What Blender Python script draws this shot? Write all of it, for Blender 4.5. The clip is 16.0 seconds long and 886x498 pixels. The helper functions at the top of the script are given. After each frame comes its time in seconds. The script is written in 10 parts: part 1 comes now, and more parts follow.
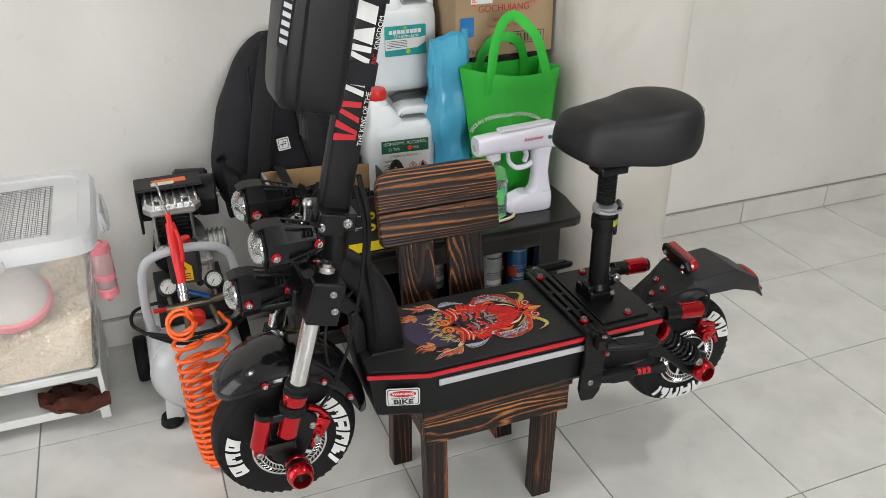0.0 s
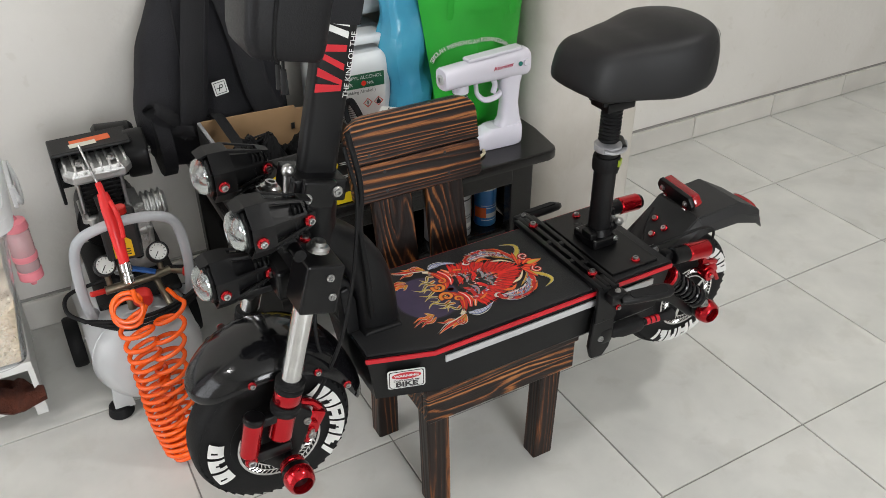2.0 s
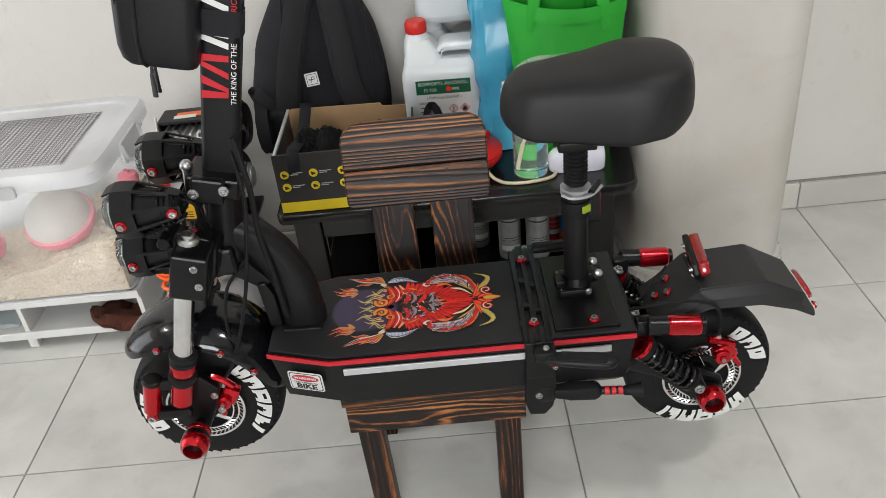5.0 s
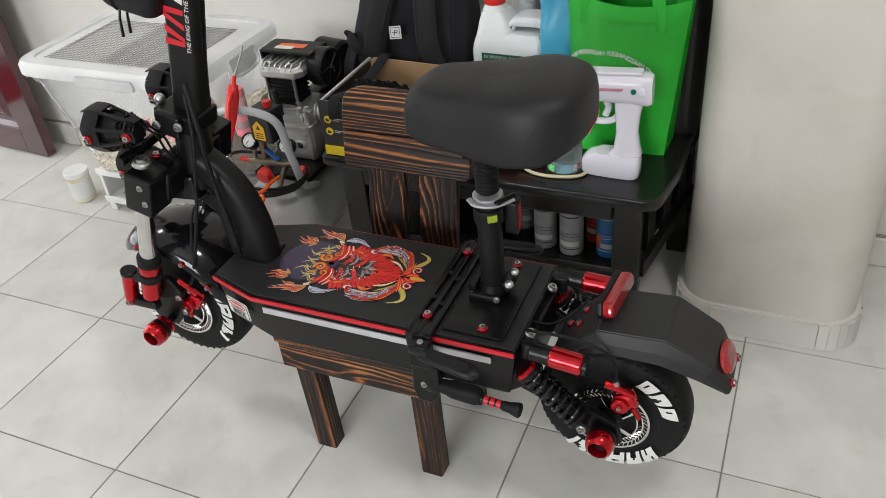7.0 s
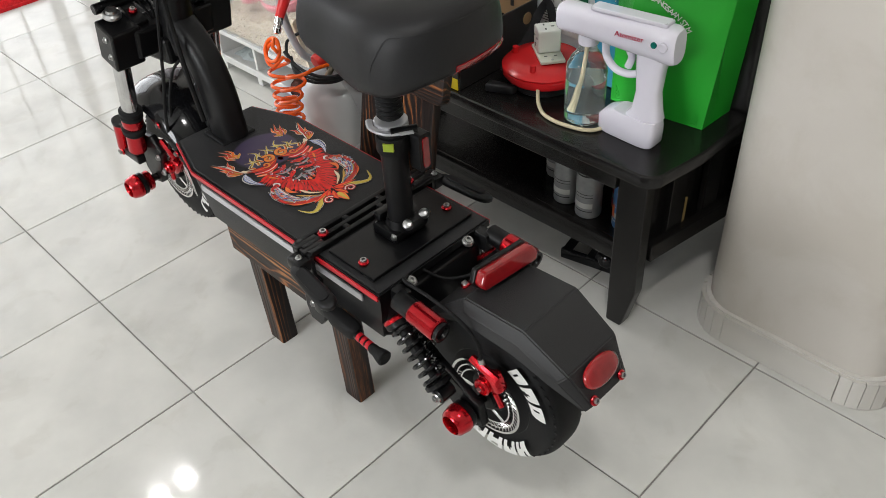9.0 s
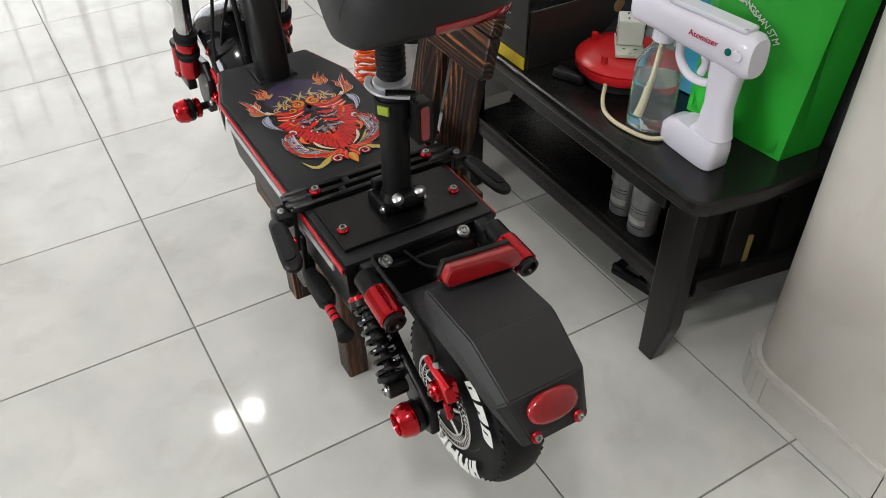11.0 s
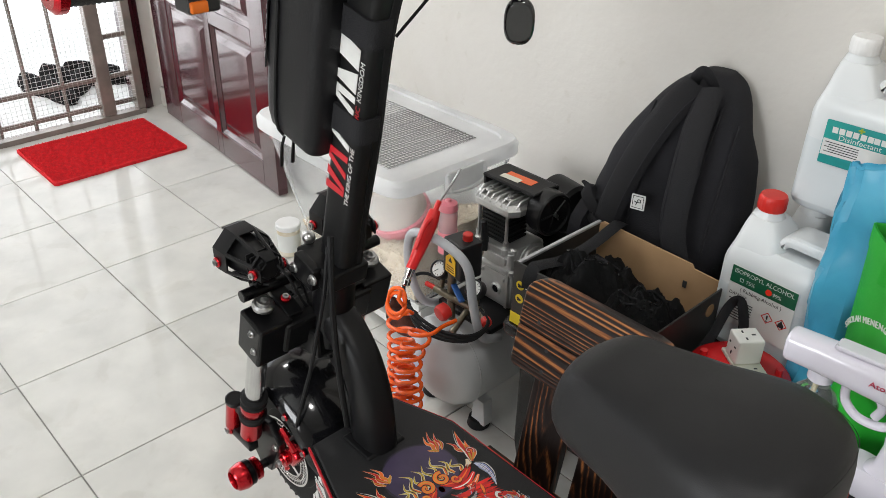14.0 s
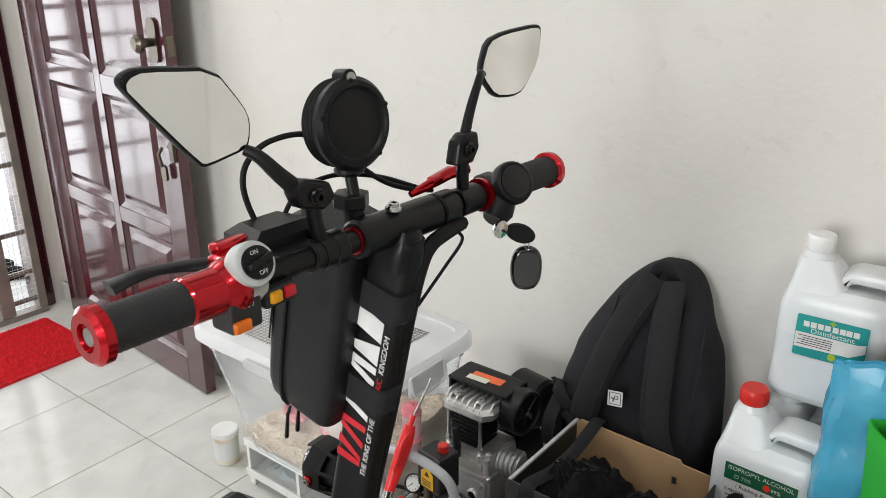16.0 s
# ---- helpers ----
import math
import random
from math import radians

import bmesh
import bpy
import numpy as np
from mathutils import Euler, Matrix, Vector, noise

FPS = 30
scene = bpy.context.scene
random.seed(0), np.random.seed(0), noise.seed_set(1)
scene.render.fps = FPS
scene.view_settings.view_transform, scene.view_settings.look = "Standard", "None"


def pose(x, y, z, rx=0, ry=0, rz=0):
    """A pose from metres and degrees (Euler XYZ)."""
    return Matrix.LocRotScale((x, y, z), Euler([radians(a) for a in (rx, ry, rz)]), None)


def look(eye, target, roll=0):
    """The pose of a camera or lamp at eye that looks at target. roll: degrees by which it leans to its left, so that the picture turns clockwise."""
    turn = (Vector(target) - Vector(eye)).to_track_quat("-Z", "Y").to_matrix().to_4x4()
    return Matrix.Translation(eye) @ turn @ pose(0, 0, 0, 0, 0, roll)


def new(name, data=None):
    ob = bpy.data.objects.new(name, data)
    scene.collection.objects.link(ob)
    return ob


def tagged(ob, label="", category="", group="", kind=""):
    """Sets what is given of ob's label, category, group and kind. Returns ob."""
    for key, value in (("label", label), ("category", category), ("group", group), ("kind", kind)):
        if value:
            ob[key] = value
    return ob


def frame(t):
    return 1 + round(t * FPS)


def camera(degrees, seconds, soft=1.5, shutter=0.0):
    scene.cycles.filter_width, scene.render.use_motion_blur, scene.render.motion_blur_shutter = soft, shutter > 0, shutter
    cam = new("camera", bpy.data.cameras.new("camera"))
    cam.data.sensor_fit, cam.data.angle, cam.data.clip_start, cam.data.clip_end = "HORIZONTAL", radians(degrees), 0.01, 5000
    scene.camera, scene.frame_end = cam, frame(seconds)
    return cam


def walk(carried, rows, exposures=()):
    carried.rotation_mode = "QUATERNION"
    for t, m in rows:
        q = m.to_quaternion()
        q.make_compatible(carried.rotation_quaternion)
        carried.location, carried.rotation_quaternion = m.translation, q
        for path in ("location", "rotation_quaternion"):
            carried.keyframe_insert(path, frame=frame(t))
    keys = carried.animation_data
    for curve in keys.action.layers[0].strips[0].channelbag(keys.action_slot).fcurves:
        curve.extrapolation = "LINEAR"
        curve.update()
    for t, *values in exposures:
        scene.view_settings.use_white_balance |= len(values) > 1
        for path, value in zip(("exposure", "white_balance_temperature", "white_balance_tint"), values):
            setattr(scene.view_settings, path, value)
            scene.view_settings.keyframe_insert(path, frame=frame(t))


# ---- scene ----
cam = camera(56.9, 16.0, soft=0.6)
PATH = [
    (0, (-0.445, -0.991, 1.334), (0.199, 0.663, 0.413), -0.3),
    (0.5, (-0.468, -0.889, 1.319), (0.234, 0.71, 0.345), -0.2),
    (1, (-0.467, -0.806, 1.307), (0.277, 0.735, 0.272), -0.3),
    (1.5, (-0.485, -0.763, 1.309), (0.303, 0.726, 0.231), -0.2),
    (2, (-0.505, -0.737, 1.309), (0.305, 0.723, 0.207), -0.4),
    (2.5, (-0.505, -0.741, 1.317), (0.293, 0.715, 0.202), -1.1),
    (3, (-0.433, -0.793, 1.325), (0.298, 0.698, 0.21), -1.8),
    (3.5, (-0.317, -0.861, 1.327), (0.286, 0.693, 0.221), -2.7),
    (3.7, (-0.265, -0.867, 1.326), (0.272, 0.713, 0.223), -2.9),
    (5.8, (0.442, -0.873, 1.3), (0.126, 0.777, 0.216), -5.9),
    (6, (0.484, -0.842, 1.326), (0.124, 0.768, 0.195), -5.5),
    (6.5, (0.645, -0.802, 1.33), (0.071, 0.751, 0.209), -6.1),
    (7, (0.808, -0.745, 1.345), (0.085, 0.715, 0.185), -6.1),
    (7.5, (0.935, -0.666, 1.293), (0.046, 0.712, 0.148), -5.2),
    (8, (1.004, -0.581, 1.297), (0.049, 0.689, 0.084), -4.7),
    (8.5, (1.096, -0.485, 1.291), (0.048, 0.677, 0.045), -4.4),
    (9, (1.175, -0.371, 1.261), (0.051, 0.673, -0.022), -4.1),
    (9.2, (1.184, -0.339, 1.252), (0.056, 0.671, -0.054), -3.6),
    (11.3, (1.235, -0.138, 1.179), (-0.087, 0.613, -0.121), -0.4),
    (11.5, (1.207, -0.146, 1.201), (-0.12, 0.612, -0.09), -0.2),
    (12, (1.109, -0.183, 1.247), (-0.232, 0.616, -0.003), 0.4),
    (12.5, (1.024, -0.211, 1.275), (-0.306, 0.657, 0.06), 0.9),
    (13, (0.919, -0.248, 1.289), (-0.377, 0.703, 0.098), 1.2),
    (13.5, (0.783, -0.29, 1.32), (-0.482, 0.779, 0.197), 1.5),
    (14, (0.683, -0.318, 1.374), (-0.563, 0.866, 0.352), 1.2),
    (14.5, (0.59, -0.331, 1.413), (-0.625, 0.952, 0.476), 0.6),
    (15, (0.517, -0.325, 1.428), (-0.658, 1.042, 0.562), 0.2),
    (15.5, (0.493, -0.341, 1.469), (-0.668, 1.083, 0.68), 0.1),
    (16, (0.489, -0.348, 1.491), (-0.659, 1.12, 0.766), -0.1),
]
walk(cam, [(t, look(eye, target, roll)) for t, eye, target, roll in PATH])


# ---- light ----
world = bpy.data.worlds.new("world")
scene.world = world
world.use_nodes = True
world.node_tree.nodes["Background"].inputs[0].default_value = (0.86, 0.93, 1.0, 1)
world.node_tree.nodes["Background"].inputs[1].default_value = 0.6
scene.view_settings.exposure = 0.0


def area(name, m, sx, sy, watts, colour, spread=180):
    lamp = bpy.data.lights.new(name, "AREA")
    lamp.shape, lamp.size, lamp.size_y, lamp.energy, lamp.color = "RECTANGLE", sx, sy, watts, colour
    lamp.spread = radians(spread)
    ob = new(name, lamp)
    ob.matrix_world = m
    return ob


# daylight in the barred doorway, fill from an added unseen window, and the double ceiling lamp
area("doorway_daylight", look((-2.86, 0.35, 1.1), (0, 0.2, 0.8)), 1.5, 2.0, 11.0, (0.97, 0.98, 1.0))
area("fill_window_light", look((-0.1, -3.66, 1.55), (-0.1, 0.0, 1.2)), 1.8, 1.3, 119, (0.96, 0.98, 1.0))
area("ceiling_lamp_light_a", look((-2.06, 0.26, 2.80), (-2.06, 0.26, 0)), 0.07, 0.07, 9.0, (1.0, 0.98, 0.96))
area("ceiling_lamp_light_b", look((-2.06, 0.43, 2.80), (-2.06, 0.43, 0)), 0.07, 0.07, 10.5, (1.0, 0.98, 0.96))
# unseen third source, its place and power set to brighten the floor
area("ceiling_fill_light", look((1.35, -0.45, 2.80), (1.35, -0.45, 0)), 0.30, 0.30, 20, (1.0, 0.98, 0.96))

# ---- materials ----
M = {}


def mk(name, c, rough=0.5, metal=0.0, c2=None, scale=6.0, bump=0.0, bscale=300.0, rvar=0.06, coat=0.0, trans=0.0,
       ior=1.45, spec=0.5, emis=0.0, stretch=(1, 1, 1), sss=0.0, detail=5.0):
    """A principled material whose colour and gloss drift at a large and a small scale."""
    m = bpy.data.materials.new(name)
    m.use_nodes = True
    nt = m.node_tree
    b = nt.nodes["Principled BSDF"]
    if c2 is None:
        c2 = tuple(v * 0.82 for v in c)
    co = nt.nodes.new("ShaderNodeTexCoord")
    mp = nt.nodes.new("ShaderNodeMapping")
    mp.inputs["Scale"].default_value = stretch
    nt.links.new(co.outputs["Object"], mp.inputs[0])
    n1 = nt.nodes.new("ShaderNodeTexNoise")
    n1.inputs["Scale"].default_value, n1.inputs["Detail"].default_value = scale, detail
    nt.links.new(mp.outputs[0], n1.inputs["Vector"])
    rmp = nt.nodes.new("ShaderNodeValToRGB")
    rmp.color_ramp.elements[0].position, rmp.color_ramp.elements[1].position = 0.35, 0.68
    rmp.color_ramp.elements[0].color, rmp.color_ramp.elements[1].color = (*c2, 1), (*c, 1)
    nt.links.new(n1.outputs["Fac"], rmp.inputs[0])
    nt.links.new(rmp.outputs[0], b.inputs["Base Color"])
    n2 = nt.nodes.new("ShaderNodeTexNoise")
    n2.inputs["Scale"].default_value, n2.inputs["Detail"].default_value = bscale, 3
    nt.links.new(mp.outputs[0], n2.inputs["Vector"])
    mr = nt.nodes.new("ShaderNodeMapRange")
    mr.inputs[3].default_value, mr.inputs[4].default_value = max(0.02, rough - rvar), min(1, rough + rvar)
    nt.links.new(n1.outputs["Fac"], mr.inputs[0])
    nt.links.new(mr.outputs[0], b.inputs["Roughness"])
    if bump:
        bp = nt.nodes.new("ShaderNodeBump")
        bp.inputs["Strength"].default_value, bp.inputs["Distance"].default_value = bump, 0.002
        nt.links.new(n2.outputs["Fac"], bp.inputs["Height"])
        nt.links.new(bp.outputs[0], b.inputs["Normal"])
    b.inputs["Metallic"].default_value = metal
    b.inputs["IOR"].default_value = ior
    b.inputs["Specular IOR Level"].default_value = spec
    b.inputs["Coat Weight"].default_value = coat
    b.inputs["Coat Roughness"].default_value = 0.06
    b.inputs["Transmission Weight"].default_value = trans
    if sss:
        b.inputs["Subsurface Weight"].default_value = sss
        b.inputs["Subsurface Radius"].default_value = (0.02, 0.02, 0.02)
    if emis:
        b.inputs["Emission Color"].default_value = (*c, 1)
        b.inputs["Emission Strength"].default_value = emis
    M[name] = m
    return m


def piece_tint(m, amount):
    """Shift a material's brightness a little from piece to piece."""
    nt = m.node_tree
    b = nt.nodes["Principled BSDF"]
    src = b.inputs["Base Color"].links[0].from_socket
    info = nt.nodes.new("ShaderNodeObjectInfo")
    hsv = nt.nodes.new("ShaderNodeHueSaturation")
    mr = nt.nodes.new("ShaderNodeMapRange")
    mr.inputs[3].default_value, mr.inputs[4].default_value = 1 - amount, 1 + amount
    nt.links.new(info.outputs["Random"], mr.inputs[0])
    nt.links.new(mr.outputs[0], hsv.inputs["Value"])
    nt.links.new(src, hsv.inputs["Color"])
    nt.links.new(hsv.outputs[0], b.inputs["Base Color"])


def smudges(m, scale, lo, hi, tint, gloss=0.0):
    """Cloudy marks that run on from piece to piece, with a rather clear outline."""
    nt = m.node_tree
    b = nt.nodes["Principled BSDF"]
    src = b.inputs["Base Color"].links[0].from_socket
    geo = nt.nodes.new("ShaderNodeNewGeometry")
    n = nt.nodes.new("ShaderNodeTexNoise")
    n.inputs["Scale"].default_value, n.inputs["Detail"].default_value, n.inputs["Roughness"].default_value = scale, 7, 0.58
    n.inputs["Distortion"].default_value = 0.5
    nt.links.new(geo.outputs["Position"], n.inputs["Vector"])
    mr = nt.nodes.new("ShaderNodeMapRange")
    mr.interpolation_type = "SMOOTHSTEP"
    mr.inputs[1].default_value, mr.inputs[2].default_value = lo, hi
    nt.links.new(n.outputs["Fac"], mr.inputs[0])
    mix = nt.nodes.new("ShaderNodeMixRGB")
    mix.blend_type = "MULTIPLY"
    mix.inputs[2].default_value = (*tint, 1)
    nt.links.new(mr.outputs[0], mix.inputs[0])
    nt.links.new(src, mix.inputs[1])
    nt.links.new(mix.outputs[0], b.inputs["Base Color"])
    if gloss:
        ad = nt.nodes.new("ShaderNodeMath")
        ad.operation = "MULTIPLY_ADD"
        ad.inputs[1].default_value = gloss
        nt.links.new(mr.outputs[0], ad.inputs[0])
        nt.links.new(b.inputs["Roughness"].links[0].from_socket, ad.inputs[2])
        nt.links.new(ad.outputs[0], b.inputs["Roughness"])


def burnt_wood(name, axis, pitch=0.011, stretch=0.05, wild=1.0, char=0.0):
    """Scorched pine: thin orange lines of soft grain on nearly black wood, winding along one axis."""
    m = bpy.data.materials.new(name)
    m.use_nodes = True
    nt = m.node_tree
    b = nt.nodes["Principled BSDF"]
    co = nt.nodes.new("ShaderNodeTexCoord")
    info = nt.nodes.new("ShaderNodeObjectInfo")
    add = nt.nodes.new("ShaderNodeVectorMath")
    mul = nt.nodes.new("ShaderNodeVectorMath")
    mul.operation = "SCALE"
    mul.inputs[0].default_value = (1.7, 2.3, 3.1)
    nt.links.new(info.outputs["Random"], mul.inputs["Scale"])
    nt.links.new(co.outputs["Object"], add.inputs[0])
    nt.links.new(mul.outputs[0], add.inputs[1])
    mp = nt.nodes.new("ShaderNodeMapping")
    mp.inputs["Scale"].default_value = tuple(stretch if k == axis else 1.0 for k in range(3))
    nt.links.new(add.outputs[0], mp.inputs[0])

    def noise_of(source, size, detail, rough=0.5):
        n = nt.nodes.new("ShaderNodeTexNoise")
        n.inputs["Scale"].default_value, n.inputs["Detail"].default_value, n.inputs["Roughness"].default_value = size, detail, rough
        nt.links.new(source, n.inputs["Vector"])
        return n.outputs["Fac"]

    def weigh(a, k, plus):
        """a * k + plus, where plus is a number or a socket."""
        n = nt.nodes.new("ShaderNodeMath")
        n.operation = "MULTIPLY_ADD"
        nt.links.new(a, n.inputs[0])
        n.inputs[1].default_value = k
        if isinstance(plus, float):
            n.inputs[2].default_value = plus
        else:
            nt.links.new(plus, n.inputs[2])
        return n.outputs[0]

    across = nt.nodes.new("ShaderNodeVectorMath")
    across.operation = "DOT_PRODUCT"
    across.inputs[1].default_value = tuple(0.0 if k == axis else 1.0 for k in range(3))
    nt.links.new(mp.outputs[0], across.inputs[0])
    # year rings: even steps across the plank, bent and spread by slow noise
    rings = weigh(noise_of(mp.outputs[0], 16, 1.5), 0.075 * wild, across.outputs["Value"])
    rings = weigh(noise_of(mp.outputs[0], 55, 2), 0.012 * wild, rings)
    sine = nt.nodes.new("ShaderNodeMath")
    sine.operation = "SINE"
    nt.links.new(weigh(rings, 2 * math.pi / pitch, 0.0), sine.inputs[0])
    fine = noise_of(mp.outputs[0], 420, 3)                     # fibres
    patch = noise_of(mp.outputs[0], 26, 2)                     # deeper scorched stretches
    mixed = weigh(sine.outputs[0], 0.21, weigh(fine, 0.28, weigh(patch, 0.62, 0.05)))
    r = nt.nodes.new("ShaderNodeValToRGB")
    e = r.color_ramp.elements
    e[0].position, e[0].color = 0.40 + char, (0.011, 0.007, 0.006, 1)
    e[1].position, e[1].color = 0.88 + char, (0.44, 0.21, 0.078, 1)
    for at, c in ((0.52, (0.020, 0.011, 0.008, 1)), (0.605, (0.055, 0.020, 0.010, 1)), (0.665, (0.17, 0.060, 0.019, 1)), (0.75, (0.31, 0.120, 0.036, 1))):
        e.new(at + char).color = c
    nt.links.new(mixed, r.inputs[0])
    nt.links.new(r.outputs[0], b.inputs["Base Color"])
    bp = nt.nodes.new("ShaderNodeBump")
    bp.inputs["Strength"].default_value, bp.inputs["Distance"].default_value = 0.5, 0.002
    nt.links.new(mixed, bp.inputs["Height"])
    nt.links.new(bp.outputs[0], b.inputs["Normal"])
    b.inputs["Roughness"].default_value = 0.42
    b.inputs["Specular IOR Level"].default_value = 0.30
    M[name] = m


burnt_wood("burnt_x", 0, 0.0125, 0.06, 1.15, 0.02)
burnt_wood("burnt_z", 2, 0.016, 0.06, 1.3, 0.075)
burnt_wood("burnt_flame", 0, 0.013, 0.16, 1.6, 0.01)
mk("wall_paint", (0.63, 0.61, 0.575), 0.62, c2=(0.58, 0.56, 0.525), scale=1.3, bump=0.6, bscale=48, detail=4)
# wall tone darkened to carry the pillar's shade, with its own trowel blotches
mk("pillar_shaded_plaster", (0.565, 0.535, 0.495), 0.62, c2=(0.50, 0.47, 0.43), scale=3.2, bump=0.7, bscale=30, detail=5)
smudges(M["pillar_shaded_plaster"], 4.5, 0.46, 0.62, (0.93, 0.92, 0.90))
smudges(M["wall_paint"], 2.4, 0.46, 0.64, (0.955, 0.95, 0.94))
smudges(M["wall_paint"], 22.0, 0.62, 0.70, (0.95, 0.945, 0.93))
mk("ceiling_paint", (0.80, 0.80, 0.78), 0.8)
mk("tile", (0.630, 0.624, 0.588), 0.07, c2=(0.545, 0.543, 0.515), scale=6.5, bscale=40, rvar=0.03, spec=0.13, detail=8)
piece_tint(M["tile"], 0.02)
smudges(M["tile"], 3.2, 0.48, 0.64, (0.945, 0.945, 0.945), 0.04)
smudges(M["tile"], 9.0, 0.54, 0.66, (0.945, 0.94, 0.93))
mk("base_tile", (0.585, 0.565, 0.525), 0.30, c2=(0.51, 0.49, 0.455), scale=5)
piece_tint(M["base_tile"], 0.05)
mk("grout", (0.28, 0.27, 0.255), 0.9, scale=20)
mk("door_wood", (0.070, 0.011, 0.018), 0.22, c2=(0.042, 0.007, 0.012), scale=8, coat=0.9, stretch=(1, 1, 0.1))
mk("guard_plastic", (0.018, 0.018, 0.019), 0.52, c2=(0.013, 0.013, 0.014), scale=9, bump=0.25, bscale=600)
M["door_wood"].node_tree.nodes["Principled BSDF"].inputs["Coat Roughness"].default_value = 0.09
mk("bronze", (0.12, 0.10, 0.08), 0.3, metal=0.9)
mk("grille_paint", (0.24, 0.205, 0.18), 0.45, c2=(0.17, 0.15, 0.13), scale=15)
mk("mesh_wire", (0.62, 0.62, 0.60), 0.5, metal=0.5)
mk("rug", (0.74, 0.014, 0.022), 0.95, c2=(0.50, 0.008, 0.013), scale=60, bump=1.0, bscale=220)
mk("white_glow", (0.94, 0.965, 1.0), 0.9, emis=2.55)
mk("porch", (0.80, 0.80, 0.78), 0.6)
mk("lamp_panel", (1.0, 0.98, 0.94), 0.6, emis=9.0)
mk("lamp_rim", (0.8, 0.8, 0.8), 0.5)
# scooter
mk("black_metal", (0.0055, 0.0055, 0.006), 0.30, c2=(0.003, 0.003, 0.0035), scale=20, bump=0.06, bscale=900, spec=0.30)
mk("black_satin", (0.0075, 0.0075, 0.008), 0.42, c2=(0.005, 0.005, 0.0055), scale=12, bump=0.08, bscale=700, spec=0.28)
mk("black_gloss", (0.006, 0.006, 0.007), 0.14, rvar=0.02, coat=0.25, spec=0.35)
mk("rubber", (0.008, 0.008, 0.0085), 0.62, c2=(0.005, 0.005, 0.0055), scale=25, bump=0.2, bscale=400, spec=0.25)
mk("grip_rubber", (0.017, 0.017, 0.018), 0.66, bump=0.9, bscale=420)
mk("mat_rubber", (0.0165, 0.0165, 0.0175), 0.52, c2=(0.012, 0.012, 0.013), scale=9, bump=0.25, bscale=900, spec=0.34)
mk("red_anodised", (0.54, 0.007, 0.016), 0.18, metal=0.80, c2=(0.44, 0.005, 0.012), scale=14, coat=0.4)
mk("red_lens", (0.30, 0.005, 0.008), 0.14, c2=(0.22, 0.003, 0.006), scale=40, coat=0.8, spec=0.4)
mk("red_stripe", (0.52, 0.012, 0.022), 0.35)
mk("silver_stripe", (0.52, 0.52, 0.54), 0.32, metal=0.3)
mk("chrome", (0.72, 0.72, 0.72), 0.12, metal=1.0, scale=30)
mk("steel", (0.50, 0.50, 0.50), 0.30, metal=1.0, scale=40)
mk("white_print", (0.72, 0.72, 0.70), 0.55, c2=(0.62, 0.62, 0.60), scale=40)
mk("grey_plastic", (0.50, 0.51, 0.50), 0.38)
mk("orange_button", (0.75, 0.16, 0.01), 0.35)
mk("amber_button", (0.72, 0.32, 0.01), 0.35)
mk("clear_lens", (0.80, 0.86, 0.87), 0.03, trans=0.97, ior=1.35, c2=(0.8, 0.86, 0.86), bump=0.3, bscale=220)
mk("seat_vinyl", (0.0105, 0.0105, 0.0115), 0.47, c2=(0.0075, 0.0075, 0.0085), scale=5, bump=0.2, bscale=1200, spec=0.36)
mk("mirror", (0.90, 0.90, 0.88), 0.02, metal=1.0, c2=(0.90, 0.90, 0.88), rvar=0.0)
mk("case_shell", (0.0095, 0.0095, 0.011), 0.38, c2=(0.007, 0.007, 0.008), scale=300, bump=0.25, bscale=500, spec=0.3)
mk("print_purple", (0.050, 0.036, 0.080), 0.5, c2=(0.036, 0.026, 0.058), scale=30)
mk("print_dusk", (0.026, 0.020, 0.036), 0.5, c2=(0.016, 0.014, 0.022), scale=60)
mk("print_scarlet", (0.78, 0.020, 0.012), 0.5, c2=(0.60, 0.014, 0.010), scale=90)
mk("print_pale", (0.66, 0.50, 0.28), 0.5, c2=(0.72, 0.62, 0.45), scale=60)
mk("print_gold", (0.55, 0.42, 0.06), 0.5, c2=(0.46, 0.33, 0.04), scale=60)
mk("print_grey", (0.30, 0.30, 0.31), 0.5)
mk("print_red", (0.60, 0.022, 0.014), 0.5, c2=(0.38, 0.010, 0.010), scale=90)
mk("print_orange", (0.78, 0.20, 0.025), 0.5, c2=(0.70, 0.10, 0.02), scale=60)
mk("print_yellow", (0.58, 0.36, 0.05), 0.5, c2=(0.42, 0.22, 0.03), scale=60)
mk("print_white", (0.72, 0.70, 0.66), 0.5)
mk("print_blue", (0.16, 0.19, 0.42), 0.5, c2=(0.34, 0.40, 0.60), scale=70)
mk("print_black", (0.02, 0.018, 0.018), 0.5)
# things round it
mk("bench_black", (0.007, 0.0065, 0.0065), 0.25, c2=(0.011, 0.010, 0.0095), scale=7, bump=0.12, bscale=90, coat=0.06, spec=0.4)
mk("backpack_cloth", (0.019, 0.019, 0.0225), 0.75, c2=(0.013, 0.013, 0.0155), scale=7, bump=0.7, bscale=500, spec=0.25)
mk("strap_cloth", (0.016, 0.016, 0.018), 0.72, bump=0.6, bscale=600, spec=0.25)
mk("cardboard", (0.40, 0.25, 0.13), 0.85, c2=(0.33, 0.20, 0.10), scale=10, bump=0.15, bscale=120)
mk("carton_brown", (0.335, 0.235, 0.135), 0.8, c2=(0.285, 0.195, 0.11), scale=8, bump=0.1, bscale=100)
mk("shoebox_black", (0.018, 0.017, 0.016), 0.4, c2=(0.024, 0.023, 0.022))
mk("shoebox_yellow", (0.74, 0.55, 0.012), 0.4)
